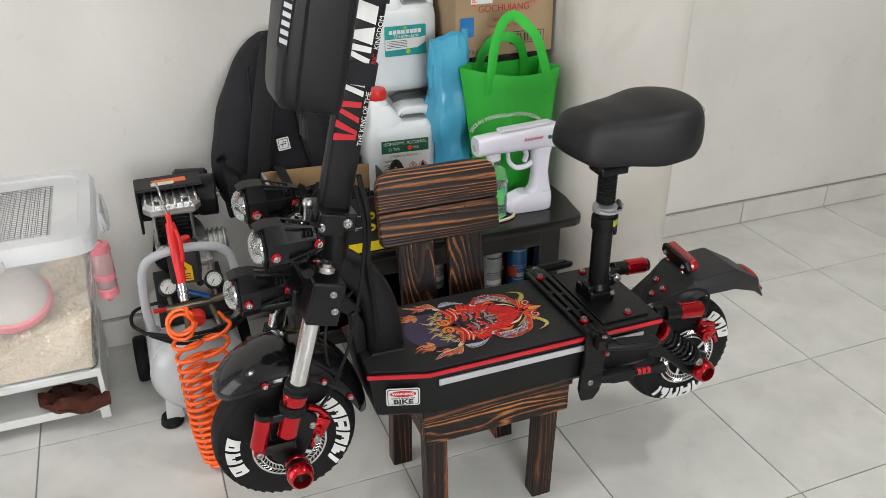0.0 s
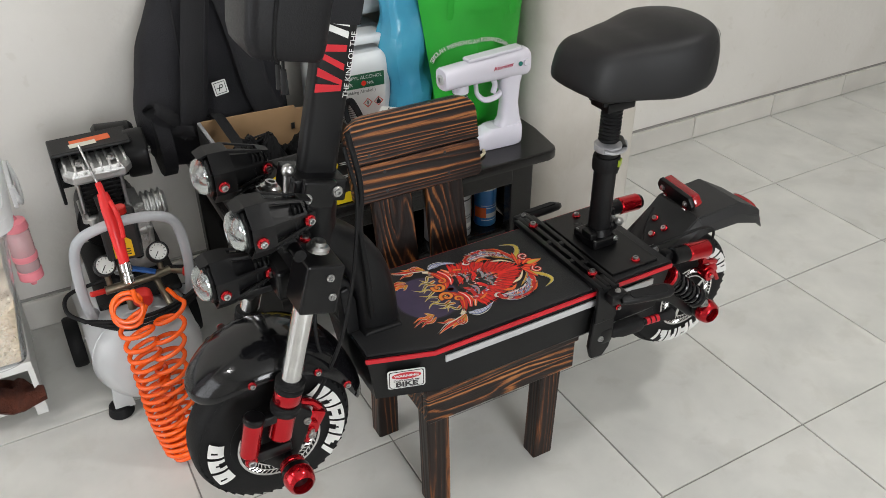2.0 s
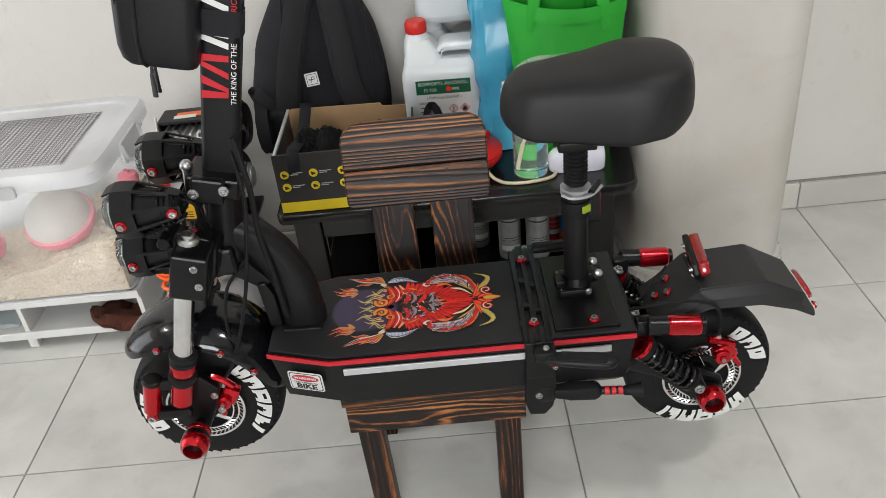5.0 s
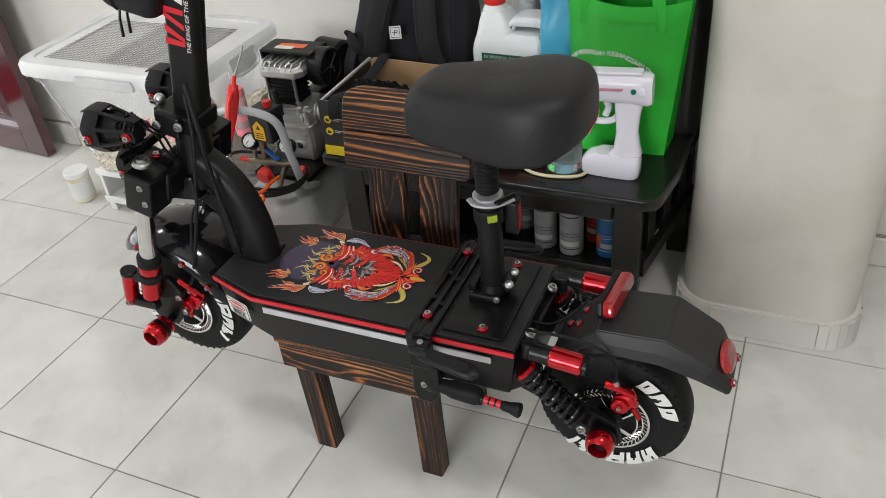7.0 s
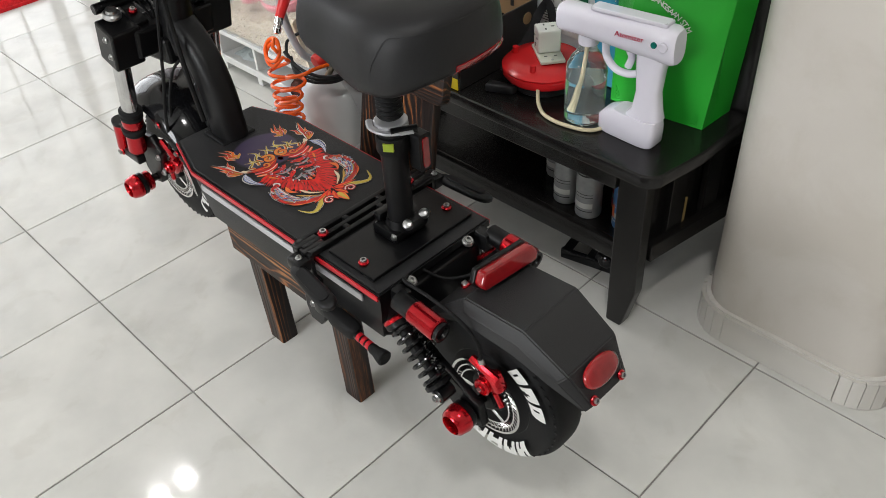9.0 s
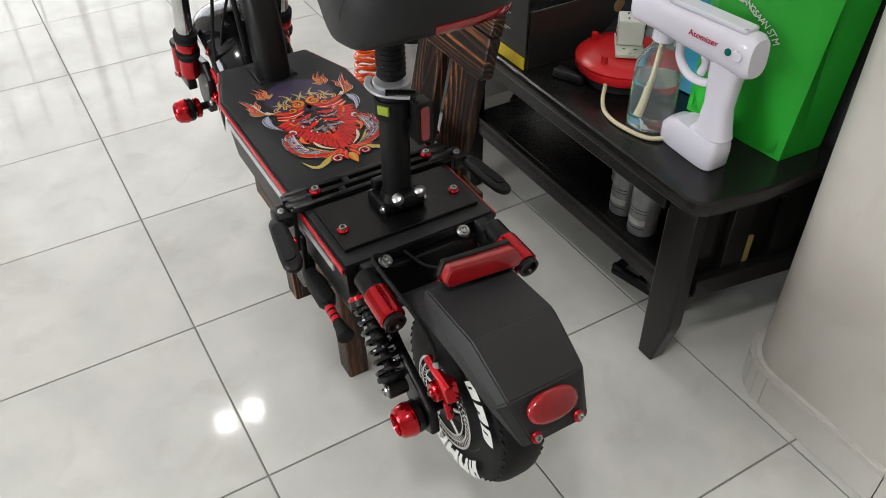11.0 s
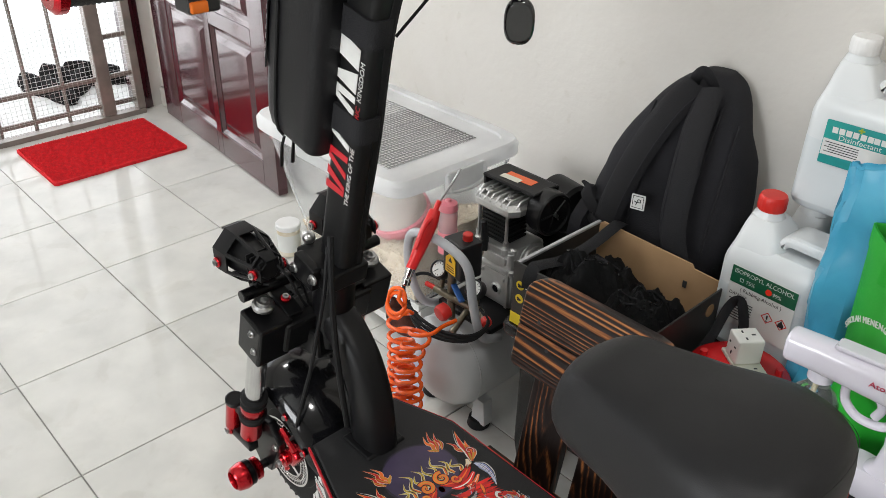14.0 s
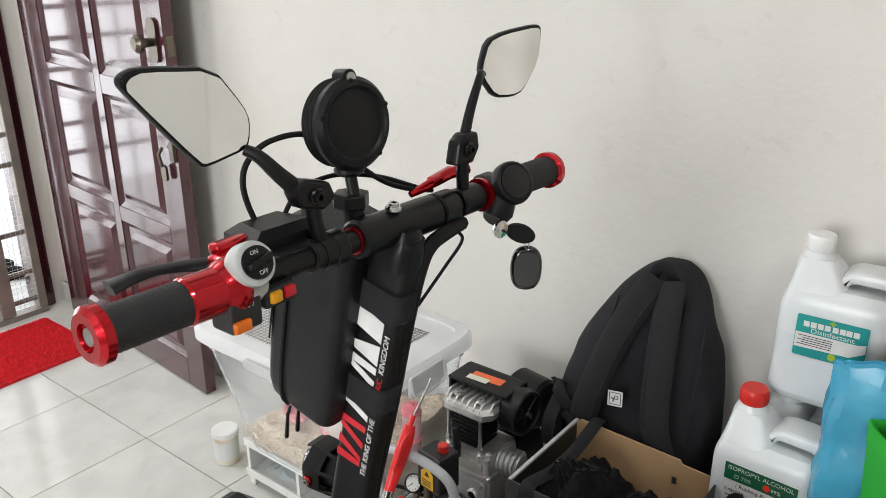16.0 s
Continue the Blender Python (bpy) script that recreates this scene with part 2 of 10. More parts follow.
mk("jerry_plastic", (0.66, 0.68, 0.685), 0.30, c2=(0.60, 0.625, 0.635), scale=4, sss=0.25, bump=0.06, bscale=80)
mk("jerry_filled", (0.60, 0.635, 0.65), 0.30, c2=(0.56, 0.60, 0.615), scale=4, sss=0.2, bump=0.06, bscale=80)
mk("cap_red", (0.62, 0.025, 0.018), 0.4)
mk("cap_white", (0.80, 0.80, 0.79), 0.4)
mk("label_white", (0.70, 0.71, 0.69), 0.4)
mk("label_green", (0.006, 0.10, 0.045), 0.4)
mk("label_teal", (0.012, 0.30, 0.26), 0.4, c2=(0.01, 0.22, 0.22), scale=12)
mk("ink", (0.02, 0.02, 0.022), 0.5)
mk("sticker_red", (0.85, 0.03, 0.01), 0.4)
mk("bag_green", (0.020, 0.42, 0.030), 0.50, c2=(0.014, 0.33, 0.022), scale=5, bump=0.5, bscale=900)
mk("blue_film", (0.08, 0.40, 0.58), 0.25, c2=(0.05, 0.30, 0.48), scale=9, trans=0.12, bump=0.6, bscale=25)
mk("atomizer_white", (0.72, 0.70, 0.78), 0.22, c2=(0.70, 0.68, 0.76), coat=0.3)
mk("atomizer_red", (0.55, 0.01, 0.06), 0.4)
mk("teal_led", (0.01, 0.16, 0.13), 0.2)
mk("bottle_plastic", (0.93, 0.97, 0.96), 0.03, trans=0.95, ior=1.25, c2=(0.92, 0.96, 0.95), bump=0.1, bscale=30)
mk("water", (0.93, 0.98, 0.97), 0.0, trans=1.0, ior=1.2, c2=(0.93, 0.98, 0.97), rvar=0.0)
mk("hose_cream", (0.62, 0.54, 0.36), 0.4)
mk("reel_red", (0.60, 0.015, 0.018), 0.25)
mk("reel_black", (0.015, 0.015, 0.016), 0.4)
mk("plug_white", (0.78, 0.77, 0.73), 0.3)
mk("socket_cream", (0.66, 0.65, 0.56), 0.35)
mk("tank_grey", (0.56, 0.57, 0.575), 0.30, c2=(0.44, 0.45, 0.46), coat=0.35, scale=4)
mk("handle_grey", (0.40, 0.41, 0.43), 0.35, coat=0.2)
mk("cast_alu", (0.60, 0.60, 0.59), 0.34, metal=0.75, c2=(0.42, 0.42, 0.41), scale=18, bump=0.5, bscale=300)
mk("switch_black", (0.016, 0.016, 0.017), 0.45)
mk("yellow_label", (0.80, 0.46, 0.01), 0.4)
mk("orange_label", (0.75, 0.13, 0.03), 0.4)
mk("gauge_face", (0.74, 0.75, 0.72), 0.3)
mk("brass", (0.22, 0.19, 0.14), 0.35, metal=0.9)
mk("knob_blue", (0.02, 0.09, 0.30), 0.4)
mk("gun_red", (0.68, 0.02, 0.02), 0.35)
mk("hose_orange", (0.95, 0.13, 0.008), 0.25, c2=(0.90, 0.11, 0.008), coat=0.4)
mk("tub_plastic", (0.95, 0.96, 0.97), 0.12, trans=0.93, ior=1.12, c2=(0.90, 0.92, 0.93), bump=0.05, bscale=50)
mk("tub_lid", (0.84, 0.845, 0.845), 0.30, trans=0.52, ior=1.2)
mk("bedding", (0.66, 0.57, 0.44), 0.95, c2=(0.52, 0.43, 0.32), scale=130, bump=1.0, bscale=160)
mk("shaving", (0.74, 0.66, 0.53), 0.9, c2=(0.58, 0.48, 0.35), scale=90)
mk("wire_dark", (0.24, 0.24, 0.24), 0.5, metal=0.6)
mk("pink_plastic", (0.72, 0.22, 0.26), 0.3)
mk("pink_clear", (0.90, 0.62, 0.64), 0.08, trans=0.6, ior=1.3)
mk("wheel_white", (0.74, 0.72, 0.64), 0.3, trans=0.35, ior=1.2)
mk("rack_white", (0.72, 0.72, 0.70), 0.4, c2=(0.66, 0.66, 0.64))
mk("brown_cloth", (0.085, 0.022, 0.010), 0.95, c2=(0.05, 0.013, 0.007), scale=40, bump=0.9, bscale=200)
mk("clear_film", (0.80, 0.86, 0.86), 0.12, trans=0.5, ior=1.2, c2=(0.7, 0.78, 0.78), bump=0.9, bscale=30)
mk("jar_body", (0.70, 0.66, 0.56), 0.35, c2=(0.55, 0.47, 0.33), scale=14)
mk("jar_content", (0.50, 0.36, 0.13), 0.5)
mk("lid_green", (0.04, 0.20, 0.03), 0.4)
mk("can_grey", (0.38, 0.39, 0.40), 0.35, metal=0.3, c2=(0.27, 0.28, 0.29), scale=30)
mk("can_blue", (0.03, 0.18, 0.42), 0.3, c2=(0.02, 0.12, 0.34), scale=20)
mk("can_red", (0.42, 0.015, 0.02), 0.3)
mk("lime", (0.35, 0.45, 0.03), 0.4)
mk("shoe_black", (0.007, 0.007, 0.0075), 0.8, bump=0.6, bscale=300, spec=0.2)
mk("key_gloss", (0.008, 0.008, 0.009), 0.08, coat=1.0)
mk("skin_tape", (0.55, 0.30, 0.10), 0.4)

# ---- shaping ----


def join(*parts):
    """One bmesh out of several."""
    out = bmesh.new()
    for p in parts:
        me = bpy.data.meshes.new("tmp")
        p.to_mesh(me)
        out.from_mesh(me)
        bpy.data.meshes.remove(me)
        p.free()
    return out


def moved(bm, m):
    bmesh.ops.transform(bm, matrix=m, verts=bm.verts)
    return bm


def box(c, s, bev=0.0, rot=(0, 0, 0), seg=2):
    bm = bmesh.new()
    bmesh.ops.create_cube(bm, size=1)
    bmesh.ops.scale(bm, vec=s, verts=bm.verts)
    if bev:
        bmesh.ops.bevel(bm, geom=bm.edges[:], offset=bev, segments=seg, affect="EDGES", profile=0.5)
    return moved(bm, pose(*c, *rot))


def along(p0, p1):
    d = Vector(p1) - Vector(p0)
    return Matrix.Translation(p0) @ d.to_track_quat("Z", "Y").to_matrix().to_4x4(), d.length


def rev(profile, p0, p1, seg=28, cap=True):
    """Turn a profile of (radius, distance along p0 to p1) round that line."""
    m, _ = along(p0, p1)
    rings = []
    for r, h in profile:
        rings.append([m @ Vector((r * math.cos(2 * math.pi * k / seg), r * math.sin(2 * math.pi * k / seg), h)) for k in range(seg)])
    return loft(rings, cap)


def loft(rings, cap=True, closed=True, loop=False):
    bm = bmesh.new()
    vs = [[bm.verts.new(p) for p in ring] for ring in rings]
    n = len(rings[0])
    pairs = list(zip(vs, vs[1:])) + ([(vs[-1], vs[0])] if loop else [])
    for a, b in pairs:
        for k in range(n if closed else n - 1):
            j = (k + 1) % n
            bm.faces.new((a[k], a[j], b[j], b[k]))
    if cap and not loop and closed:
        bm.faces.new(vs[0][::-1])
        bm.faces.new(vs[-1])
    bmesh.ops.recalc_face_normals(bm, faces=bm.faces[:])
    return bm


def cyl(p0, p1, r, r1=None, seg=24, bev=0.0):
    r1 = r if r1 is None else r1
    h = (Vector(p1) - Vector(p0)).length
    if bev:
        return rev([(r - bev, 0), (r, bev), (r1, h - bev), (r1 - bev, h)], p0, p1, seg)
    return rev([(r, 0), (r1, h)], p0, p1, seg)


def tube(pts, r, seg=10, loop=False, flat=1.0, up=None):
    """Sweep a round (or flattened) section along points."""
    pts = [Vector(p) for p in pts]
    n = len(pts)
    rings, ref = [], None
    for i, p in enumerate(pts):
        if loop:
            t = pts[(i + 1) % n] - pts[i - 1]
        else:
            t = pts[min(i + 1, n - 1)] - pts[max(i - 1, 0)]
        t.normalize()
        if up is not None:
            ref = Vector(up) - t * t.dot(Vector(up))
        elif ref is None:
            ref = t.orthogonal()
        else:
            ref = ref - t * t.dot(ref)
        ref = ref.normalized()
        o = t.cross(ref)
        rad = r[i] if isinstance(r, (list, tuple)) else r
        rings.append([p + rad * (math.cos(2 * math.pi * k / seg) * o + math.sin(2 * math.pi * k / seg) * flat * ref) for k in range(seg)])
    return loft(rings, cap=not loop, loop=loop)


def smooth_line(pts, n=6):
    """A Catmull-Rom line through points."""
    p = [Vector(q) for q in pts]
    p = [2 * p[0] - p[1]] + p + [2 * p[-1] - p[-2]]
    out = []
    for i in range(1, len(p) - 2):
        for k in range(n):
            t = k / n
            a, b, c, d = p[i - 1], p[i], p[i + 1], p[i + 2]
            out.append(0.5 * ((2 * b) + (c - a) * t + (2 * a - 5 * b + 4 * c - d) * t * t + (3 * b - a - 3 * c + d) * t ** 3))
    out.append(p[-2])
    return out


def finer(rows, n=3):
    """Rows of numbers with n smooth steps put in from each to the next."""
    out = []
    for i in range(len(rows) - 1):
        a, b, c, d = rows[max(i - 1, 0)], rows[i], rows[i + 1], rows[min(i + 2, len(rows) - 1)]
        for k in range(n):
            t = k / n
            out.append(tuple(q + 0.5 * t * (r - p + t * (2 * p - 5 * q + 4 * r - s + t * (3 * (q - r) + s - p))) for p, q, r, s in zip(a, b, c, d)))
    return out + [tuple(rows[-1])]


def soften(poly, n=2):
    """A closed outline with its corners cut round."""
    for _ in range(n):
        poly = [(a[0] + (b[0] - a[0]) * f, a[1] + (b[1] - a[1]) * f) for a, b in zip(poly, poly[1:] + poly[:1]) for f in (0.2, 0.8)]
    return poly


def prism(poly, h, m=None, bev=0.0):
    """A polygon in x, y raised from 0 to h."""
    bm = bmesh.new()
    lo = [bm.verts.new((x, y, 0)) for x, y in poly]
    hi = [bm.verts.new((x, y, h)) for x, y in poly]
    n = len(poly)
    bm.faces.new(lo[::-1])
    bm.faces.new(hi)
    for k in range(n):
        bm.faces.new((lo[k], lo[(k + 1) % n], hi[(k + 1) % n], hi[k]))
    bmesh.ops.recalc_face_normals(bm, faces=bm.faces[:])
    if bev:
        bmesh.ops.bevel(bm, geom=bm.edges[:], offset=bev, segments=2, affect="EDGES", profile=0.5)
    return moved(bm, m) if m is not None else bm


def axes(o, x, y):
    """A pose at o whose x and y run along the given ways."""
    x = Vector(x).normalized()
    y = (Vector(y) - x * x.dot(Vector(y))).normalized()
    z = x.cross(y)
    return Matrix(((x[0], y[0], z[0], o[0]), (x[1], y[1], z[1], o[1]), (x[2], y[2], z[2], o[2]), (0, 0, 0, 1)))


def rounded(w, h, r, n=5):
    """A rounded rectangle round the origin."""
    out = []
    for cx, cy, a in ((w / 2 - r, h / 2 - r, 0), (-w / 2 + r, h / 2 - r, 90), (-w / 2 + r, -h / 2 + r, 180), (w / 2 - r, -h / 2 + r, 270)):
        for k in range(n + 1):
            b = radians(a + 90 * k / n)
            out.append((cx + r * math.cos(b), cy + r * math.sin(b)))
    return out


def superring(c, a, b, e, n=32, m=None):
    """A superellipse ring of half-axes a, b in a plane z = const (or under m)."""
    out = []
    for k in range(n):
        t = 2 * math.pi * k / n
        x = math.copysign(abs(math.cos(t)) ** (2 / e), math.cos(t)) * a
        y = math.copysign(abs(math.sin(t)) ** (2 / e), math.sin(t)) * b
        v = Vector((c[0] + x, c[1] + y, c[2]))
        out.append(m @ v if m is not None else v)
    return out


def ball(c, r, s=(1, 1, 1), seg=16):
    bm = bmesh.new()
    bmesh.ops.create_uvsphere(bm, u_segments=seg, v_segments=max(6, seg // 2), radius=r)
    return moved(bm, Matrix.Translation(c) @ Matrix.Diagonal((*s, 1)))


def lettering(text, size, m, thick=0.0003, wide=1.0, bold=0.0):
    """Words in the built-in font, centred on the pose m."""
    cu = bpy.data.curves.new("letters", "FONT")
    cu.body, cu.size, cu.align_x, cu.align_y, cu.extrude, cu.resolution_u = text, size, "CENTER", "CENTER", thick, 3
    cu.offset = bold
    ob = new("letters", cu)
    me = bpy.data.meshes.new_from_object(ob)
    bm = bmesh.new()
    bm.from_mesh(me)
    bpy.data.objects.remove(ob)
    bpy.data.curves.remove(cu)
    bpy.data.meshes.remove(me)
    bmesh.ops.scale(bm, vec=(wide, 1, 1), verts=bm.verts)
    return moved(bm, m)


ORIGIN = {}


def thing(name, at, label, category, group="", kind=""):
    """An Empty at a thing's base."""
    ob = new(name)
    ob.location = at
    ob.empty_display_size = 0.05
    ORIGIN[ob] = Vector(at)
    return tagged(ob, label, category, group, kind)


def crisp(me):
    """Keep broad flat faces flat beside their narrow bevels."""
    if len(me.polygons) > 400:
        return
    sharp_edge = me.attributes.get("sharp_edge") or me.attributes.new("sharp_edge", "BOOLEAN", "EDGE")
    faces = {}
    for f in me.polygons:
        for k in f.edge_keys:
            faces.setdefault(k, []).append(f)
    for e in me.edges:
        fs = faces.get(e.key, ())
        if len(fs) == 2:
            a, b = fs[0].area, fs[1].area
            if max(a, b) > 7 * min(a, b) and fs[0].normal.dot(fs[1].normal) < 0.985:
                sharp_edge.data[e.index].value = True


def part(name, bm, material, parent, label="", sharp=38):
    """Link a bmesh, given in world places, as one mesh under a thing or a part."""
    if isinstance(bm, (list, tuple)):
        bm = join(*bm)
    o = ORIGIN[parent] if parent is not None else Vector((0, 0, 0))
    bmesh.ops.translate(bm, vec=-o, verts=bm.verts)
    me = bpy.data.meshes.new(name)
    bm.to_mesh(me)
    bm.free()
    me.materials.append(M[material])
    me.shade_smooth()
    me.set_sharp_from_angle(angle=radians(sharp))
    crisp(me)
    ob = new(name, me)
    if parent is not None:
        ob.parent = parent
    ORIGIN[ob] = o
    return tagged(ob, label)


def solo(name, bm, material, label, category, group="", kind="", sharp=38):
    """A thing that is one mesh."""
    if isinstance(bm, (list, tuple)):
        bm = join(*bm)
    lo = Vector((sum(v.co.x for v in bm.verts) / len(bm.verts), sum(v.co.y for v in bm.verts) / len(bm.verts), min(v.co.z for v in bm.verts)))
    bmesh.ops.translate(bm, vec=-lo, verts=bm.verts)
    ob = part(name, bm, material, None, sharp=sharp)
    ob.location = lo
    ORIGIN[ob] = lo
    return tagged(ob, label, category, group, kind)

# ---- the room ----
T = 0.4                      # floor tile
WEST, EAST, NORTH, SOUTH, TOP = -2.8, 4.0, 1.2, -3.6, 2.9


def shell():
    def wall(name, c, s):
        ob = part(name, box(c, s), "wall_paint", None)
        tagged(ob, "off-white painted plaster wall", "wall", kind="structure")

    wall("wall_north", ((WEST + EAST) / 2, NORTH + 0.06, TOP / 2), (EAST - WEST + 0.24, 0.12, TOP))
    # south wall with an unseen window added for fill, x from -1.0 to 0.8 and z from 0.9 to 2.2
    south = [box(((WEST - 1.12) / 2, SOUTH - 0.06, TOP / 2), (-0.88 - WEST, 0.12, TOP)), box(((EAST + 0.92) / 2, SOUTH - 0.06, TOP / 2), (EAST - 0.68, 0.12, TOP)),
             box((-0.1, SOUTH - 0.06, 0.45), (1.8, 0.12, 0.9)), box((-0.1, SOUTH - 0.06, 2.55), (1.8, 0.12, 0.7))]
    tagged(part("wall_south", south, "wall_paint", None), "off-white painted wall with an added, unseen window", "wall", kind="structure")
    win = thing("fill_window", (-0.1, SOUTH, 0.9), "white window frame, unseen, added for fill light", "window", kind="structure")
    for x in (-0.975, -0.1, 0.775):
        part("window_frame", box((x, SOUTH - 0.04, 1.55), (0.05, 0.05, 1.3), 0.003), "lamp_rim", win)
    for z in (0.925, 2.175):
        part("window_frame", box((-0.1, SOUTH - 0.04, z), (1.7, 0.05, 0.05), 0.003), "lamp_rim", win)
    wall("wall_east", (EAST + 0.06, (NORTH + SOUTH) / 2, TOP / 2), (0.12, NORTH - SOUTH, TOP))
    # west wall with the doorway, y from -0.45 to 1.13 and 2.1 high
    west = [box((WEST - 0.06, (SOUTH - 0.45) / 2, TOP / 2), (0.12, -0.45 - SOUTH, TOP)),
            box((WEST - 0.06, 0.34, 2.5), (0.12, 1.58, 0.8)),
            box((WEST - 0.06, 1.165, TOP / 2), (0.12, 0.07, TOP))]
    tagged(part("wall_west", west, "wall_paint", None), "off-white painted wall with a doorway", "wall", kind="structure")
    tagged(part("ceiling", box(((WEST + EAST) / 2, (NORTH + SOUTH) / 2, TOP + 0.06), (EAST - WEST + 0.24, NORTH - SOUTH + 0.24, 0.12)), "ceiling_paint", None),
           "plain white ceiling", "ceiling", kind="structure")


shell()


def pillar():
    def outline(x0, x1, y0, r, n=8):
        pts = [(x1, NORTH - 0.001)]
        for k in range(n + 1):
            a = radians(0 - 90 * k / n)
            pts.append((x1 - r + r * math.cos(a), y0 + r + r * math.sin(a)))
        for k in range(n + 1):
            a = radians(270 - 90 * k / n)
            pts.append((x0 + r + r * math.cos(a), y0 + r + r * math.sin(a)))
        pts.append((x0, NORTH - 0.001))
        return pts

    body = prism(outline(0.637, 1.022, 0.832, 0.082, 12), TOP - 0.002)
    ob = part("pillar", body, "pillar_shaded_plaster", None)
    tagged(ob, "off-white plastered pillar with rounded corners", "pillar", kind="structure")
    ORIGIN[ob] = Vector((0, 0, 0))
    # skirting of cut tiles round it: narrow strips on the corners, broad ones on the flats
    ring_o, ring_i = outline(0.623, 1.036, 0.816, 0.088, 6), outline(0.635, 1.024, 0.830, 0.083, 6)
    for k in range(len(ring_o) - 1):
        (ax, ay), (bx, by), (cx, cy), (dx, dy) = ring_o[k], ring_o[k + 1], ring_i[k + 1], ring_i[k]
        g = 0.03 if abs(ax - bx) < 0.1 else 0.006
        poly = [(ax + (bx - ax) * g, ay + (by - ay) * g), (bx + (ax - bx) * g, by + (ay - by) * g), (cx, cy), (dx, dy)]
        part("skirting_tile", prism(poly, 0.068 + 0.004 * random.random(), pose(0, 0, 0.001)), "base_tile", ob)
    part("skirting_mortar", prism(outline(0.629, 1.030, 0.824, 0.085, 8), 0.008, pose(0, 0, 0.0665)), "wall_paint", ob)


pillar()


def skirting():
    ob = part("baseboard", box(((WEST + EAST) / 2, NORTH - 0.004, 0.0443), (EAST - WEST - 0.02, 0.008, 0.0885)), "grout", None)
    tagged(ob, "low skirting of grey-white tiles along the wall", "baseboard", kind="structure")
    ORIGIN[ob] = Vector((0, 0, 0))
    x = WEST + 0.01
    while x < EAST - 0.1:
        w = min(T * math.ceil((x + 0.001) / T + 0.0001), EAST) - x
        if not (0.62 < x + w / 2 < 1.05) or w > 0.3:
            part("skirting_tile", box((x + w / 2, NORTH - 0.011, 0.043), (w - 0.003, 0.012, 0.082), 0.002, seg=1), "base_tile", ob)
        x += w


skirting()


def ceiling_lamp(x, y, r):
    lamp = thing("ceiling_lamp", (x, y, TOP), "round white ceiling lamp, switched on", "lamp", "ceiling lamps")
    part("rim", rev([(r + 0.016, 0), (r + 0.02, 0.03), (r + 0.01, 0.045), (r + 0.001, 0.045), (r + 0.001, 0.0)], (x, y, TOP), (x, y, TOP - 1)), "lamp_rim", lamp)
    part("diffuser", rev([(r, 0.0), (r, 0.040), (r * 0.65, 0.052), (0.0005, 0.056)], (x, y, TOP), (x, y, TOP - 1)), "lamp_panel", lamp, "glowing white diffuser")


ceiling_lamp(-2.06, 0.26, 0.045)
ceiling_lamp(-2.06, 0.43, 0.045)
# unseen lamp body added for the ceiling fill light
ceiling_lamp(1.35, -0.45, 0.154)


def doorway():
    # door frame
    jamb = [box((WEST - 0.06, -0.47, 1.05), (0.14, 0.05, 2.1), 0.004), box((WEST - 0.06, 1.12, 1.05), (0.14, 0.05, 2.1), 0.004),
            box((WEST - 0.06, 0.325, 2.125), (0.14, 1.64, 0.05), 0.004)]
    tagged(part("trim", jamb, "door_wood", None), "dark red-brown wooden door frame", "door frame", kind="structure")
    # steel bar gate in the opening
    gate = thing("bar_gate", (WEST + 0.02, 0.33, 0), "brown steel bar gate with wire mesh, closed", "gate")
    x = WEST + 0.03
    part("sill", box((x, 0.33, 0.012), (0.05, 1.52, 0.022)), "grille_paint", gate)
    for y in (-0.43, 0.24, 1.075):
        part("post", box((x, y, 1.05), (0.045, 0.035, 2.05), 0.003), "grille_paint", gate)
    for y in (0.93,):
        part("post", box((x, y, 1.05), (0.05, 0.055, 2.05), 0.003), "grille_paint", gate)
    for k in range(9):
        y = -0.34 + 0.138 * k
        if abs(y - 0.24) < 0.05:
            continue
        part("upright_bar", cyl((x, y, 0.03), (x, y, 2.07), 0.008, seg=10), "grille_paint", gate)
    for z in (0.07, 0.19, 0.36, 0.64, 0.76, 0.98, 1.10, 1.22, 1.34, 1.46, 1.74, 2.05):
        y0 = 0.90 if z == 0.36 else -0.41
        part("cross_bar", box((x + 0.004, (y0 + 1.07) / 2, z), (0.012, 1.07 - y0, 0.020), 0.002), "grille_paint", gate)
    wires = []
    for k in range(74):
        wires.append(box((x + 0.016, -0.42 + 0.02 * k, 0.36), (0.0010, 0.0010, 0.66)))
    for k in range(34):
        wires.append(box((x + 0.016, 0.33, 0.035 + 0.02 * k), (0.0010, 1.48, 0.0010)))
    w = part("wire_mesh", wires, "mesh_wire", gate, "fine square wire mesh")
    tagged(w, kind="stuff")
    # the porch outside
    tagged(part("ground", box((-3.7, 0.2, -0.03), (1.66, 4.2, 0.04)), "porch", None), "pale porch floor outside the door", "porch floor", kind="structure")
    tagged(part("backdrop", box((-4.6, 0.2, 1.3), (0.02, 6.0, 3.6)), "white_glow", None), "glaring white daylight outside", "daylight", kind="structure")


doorway()


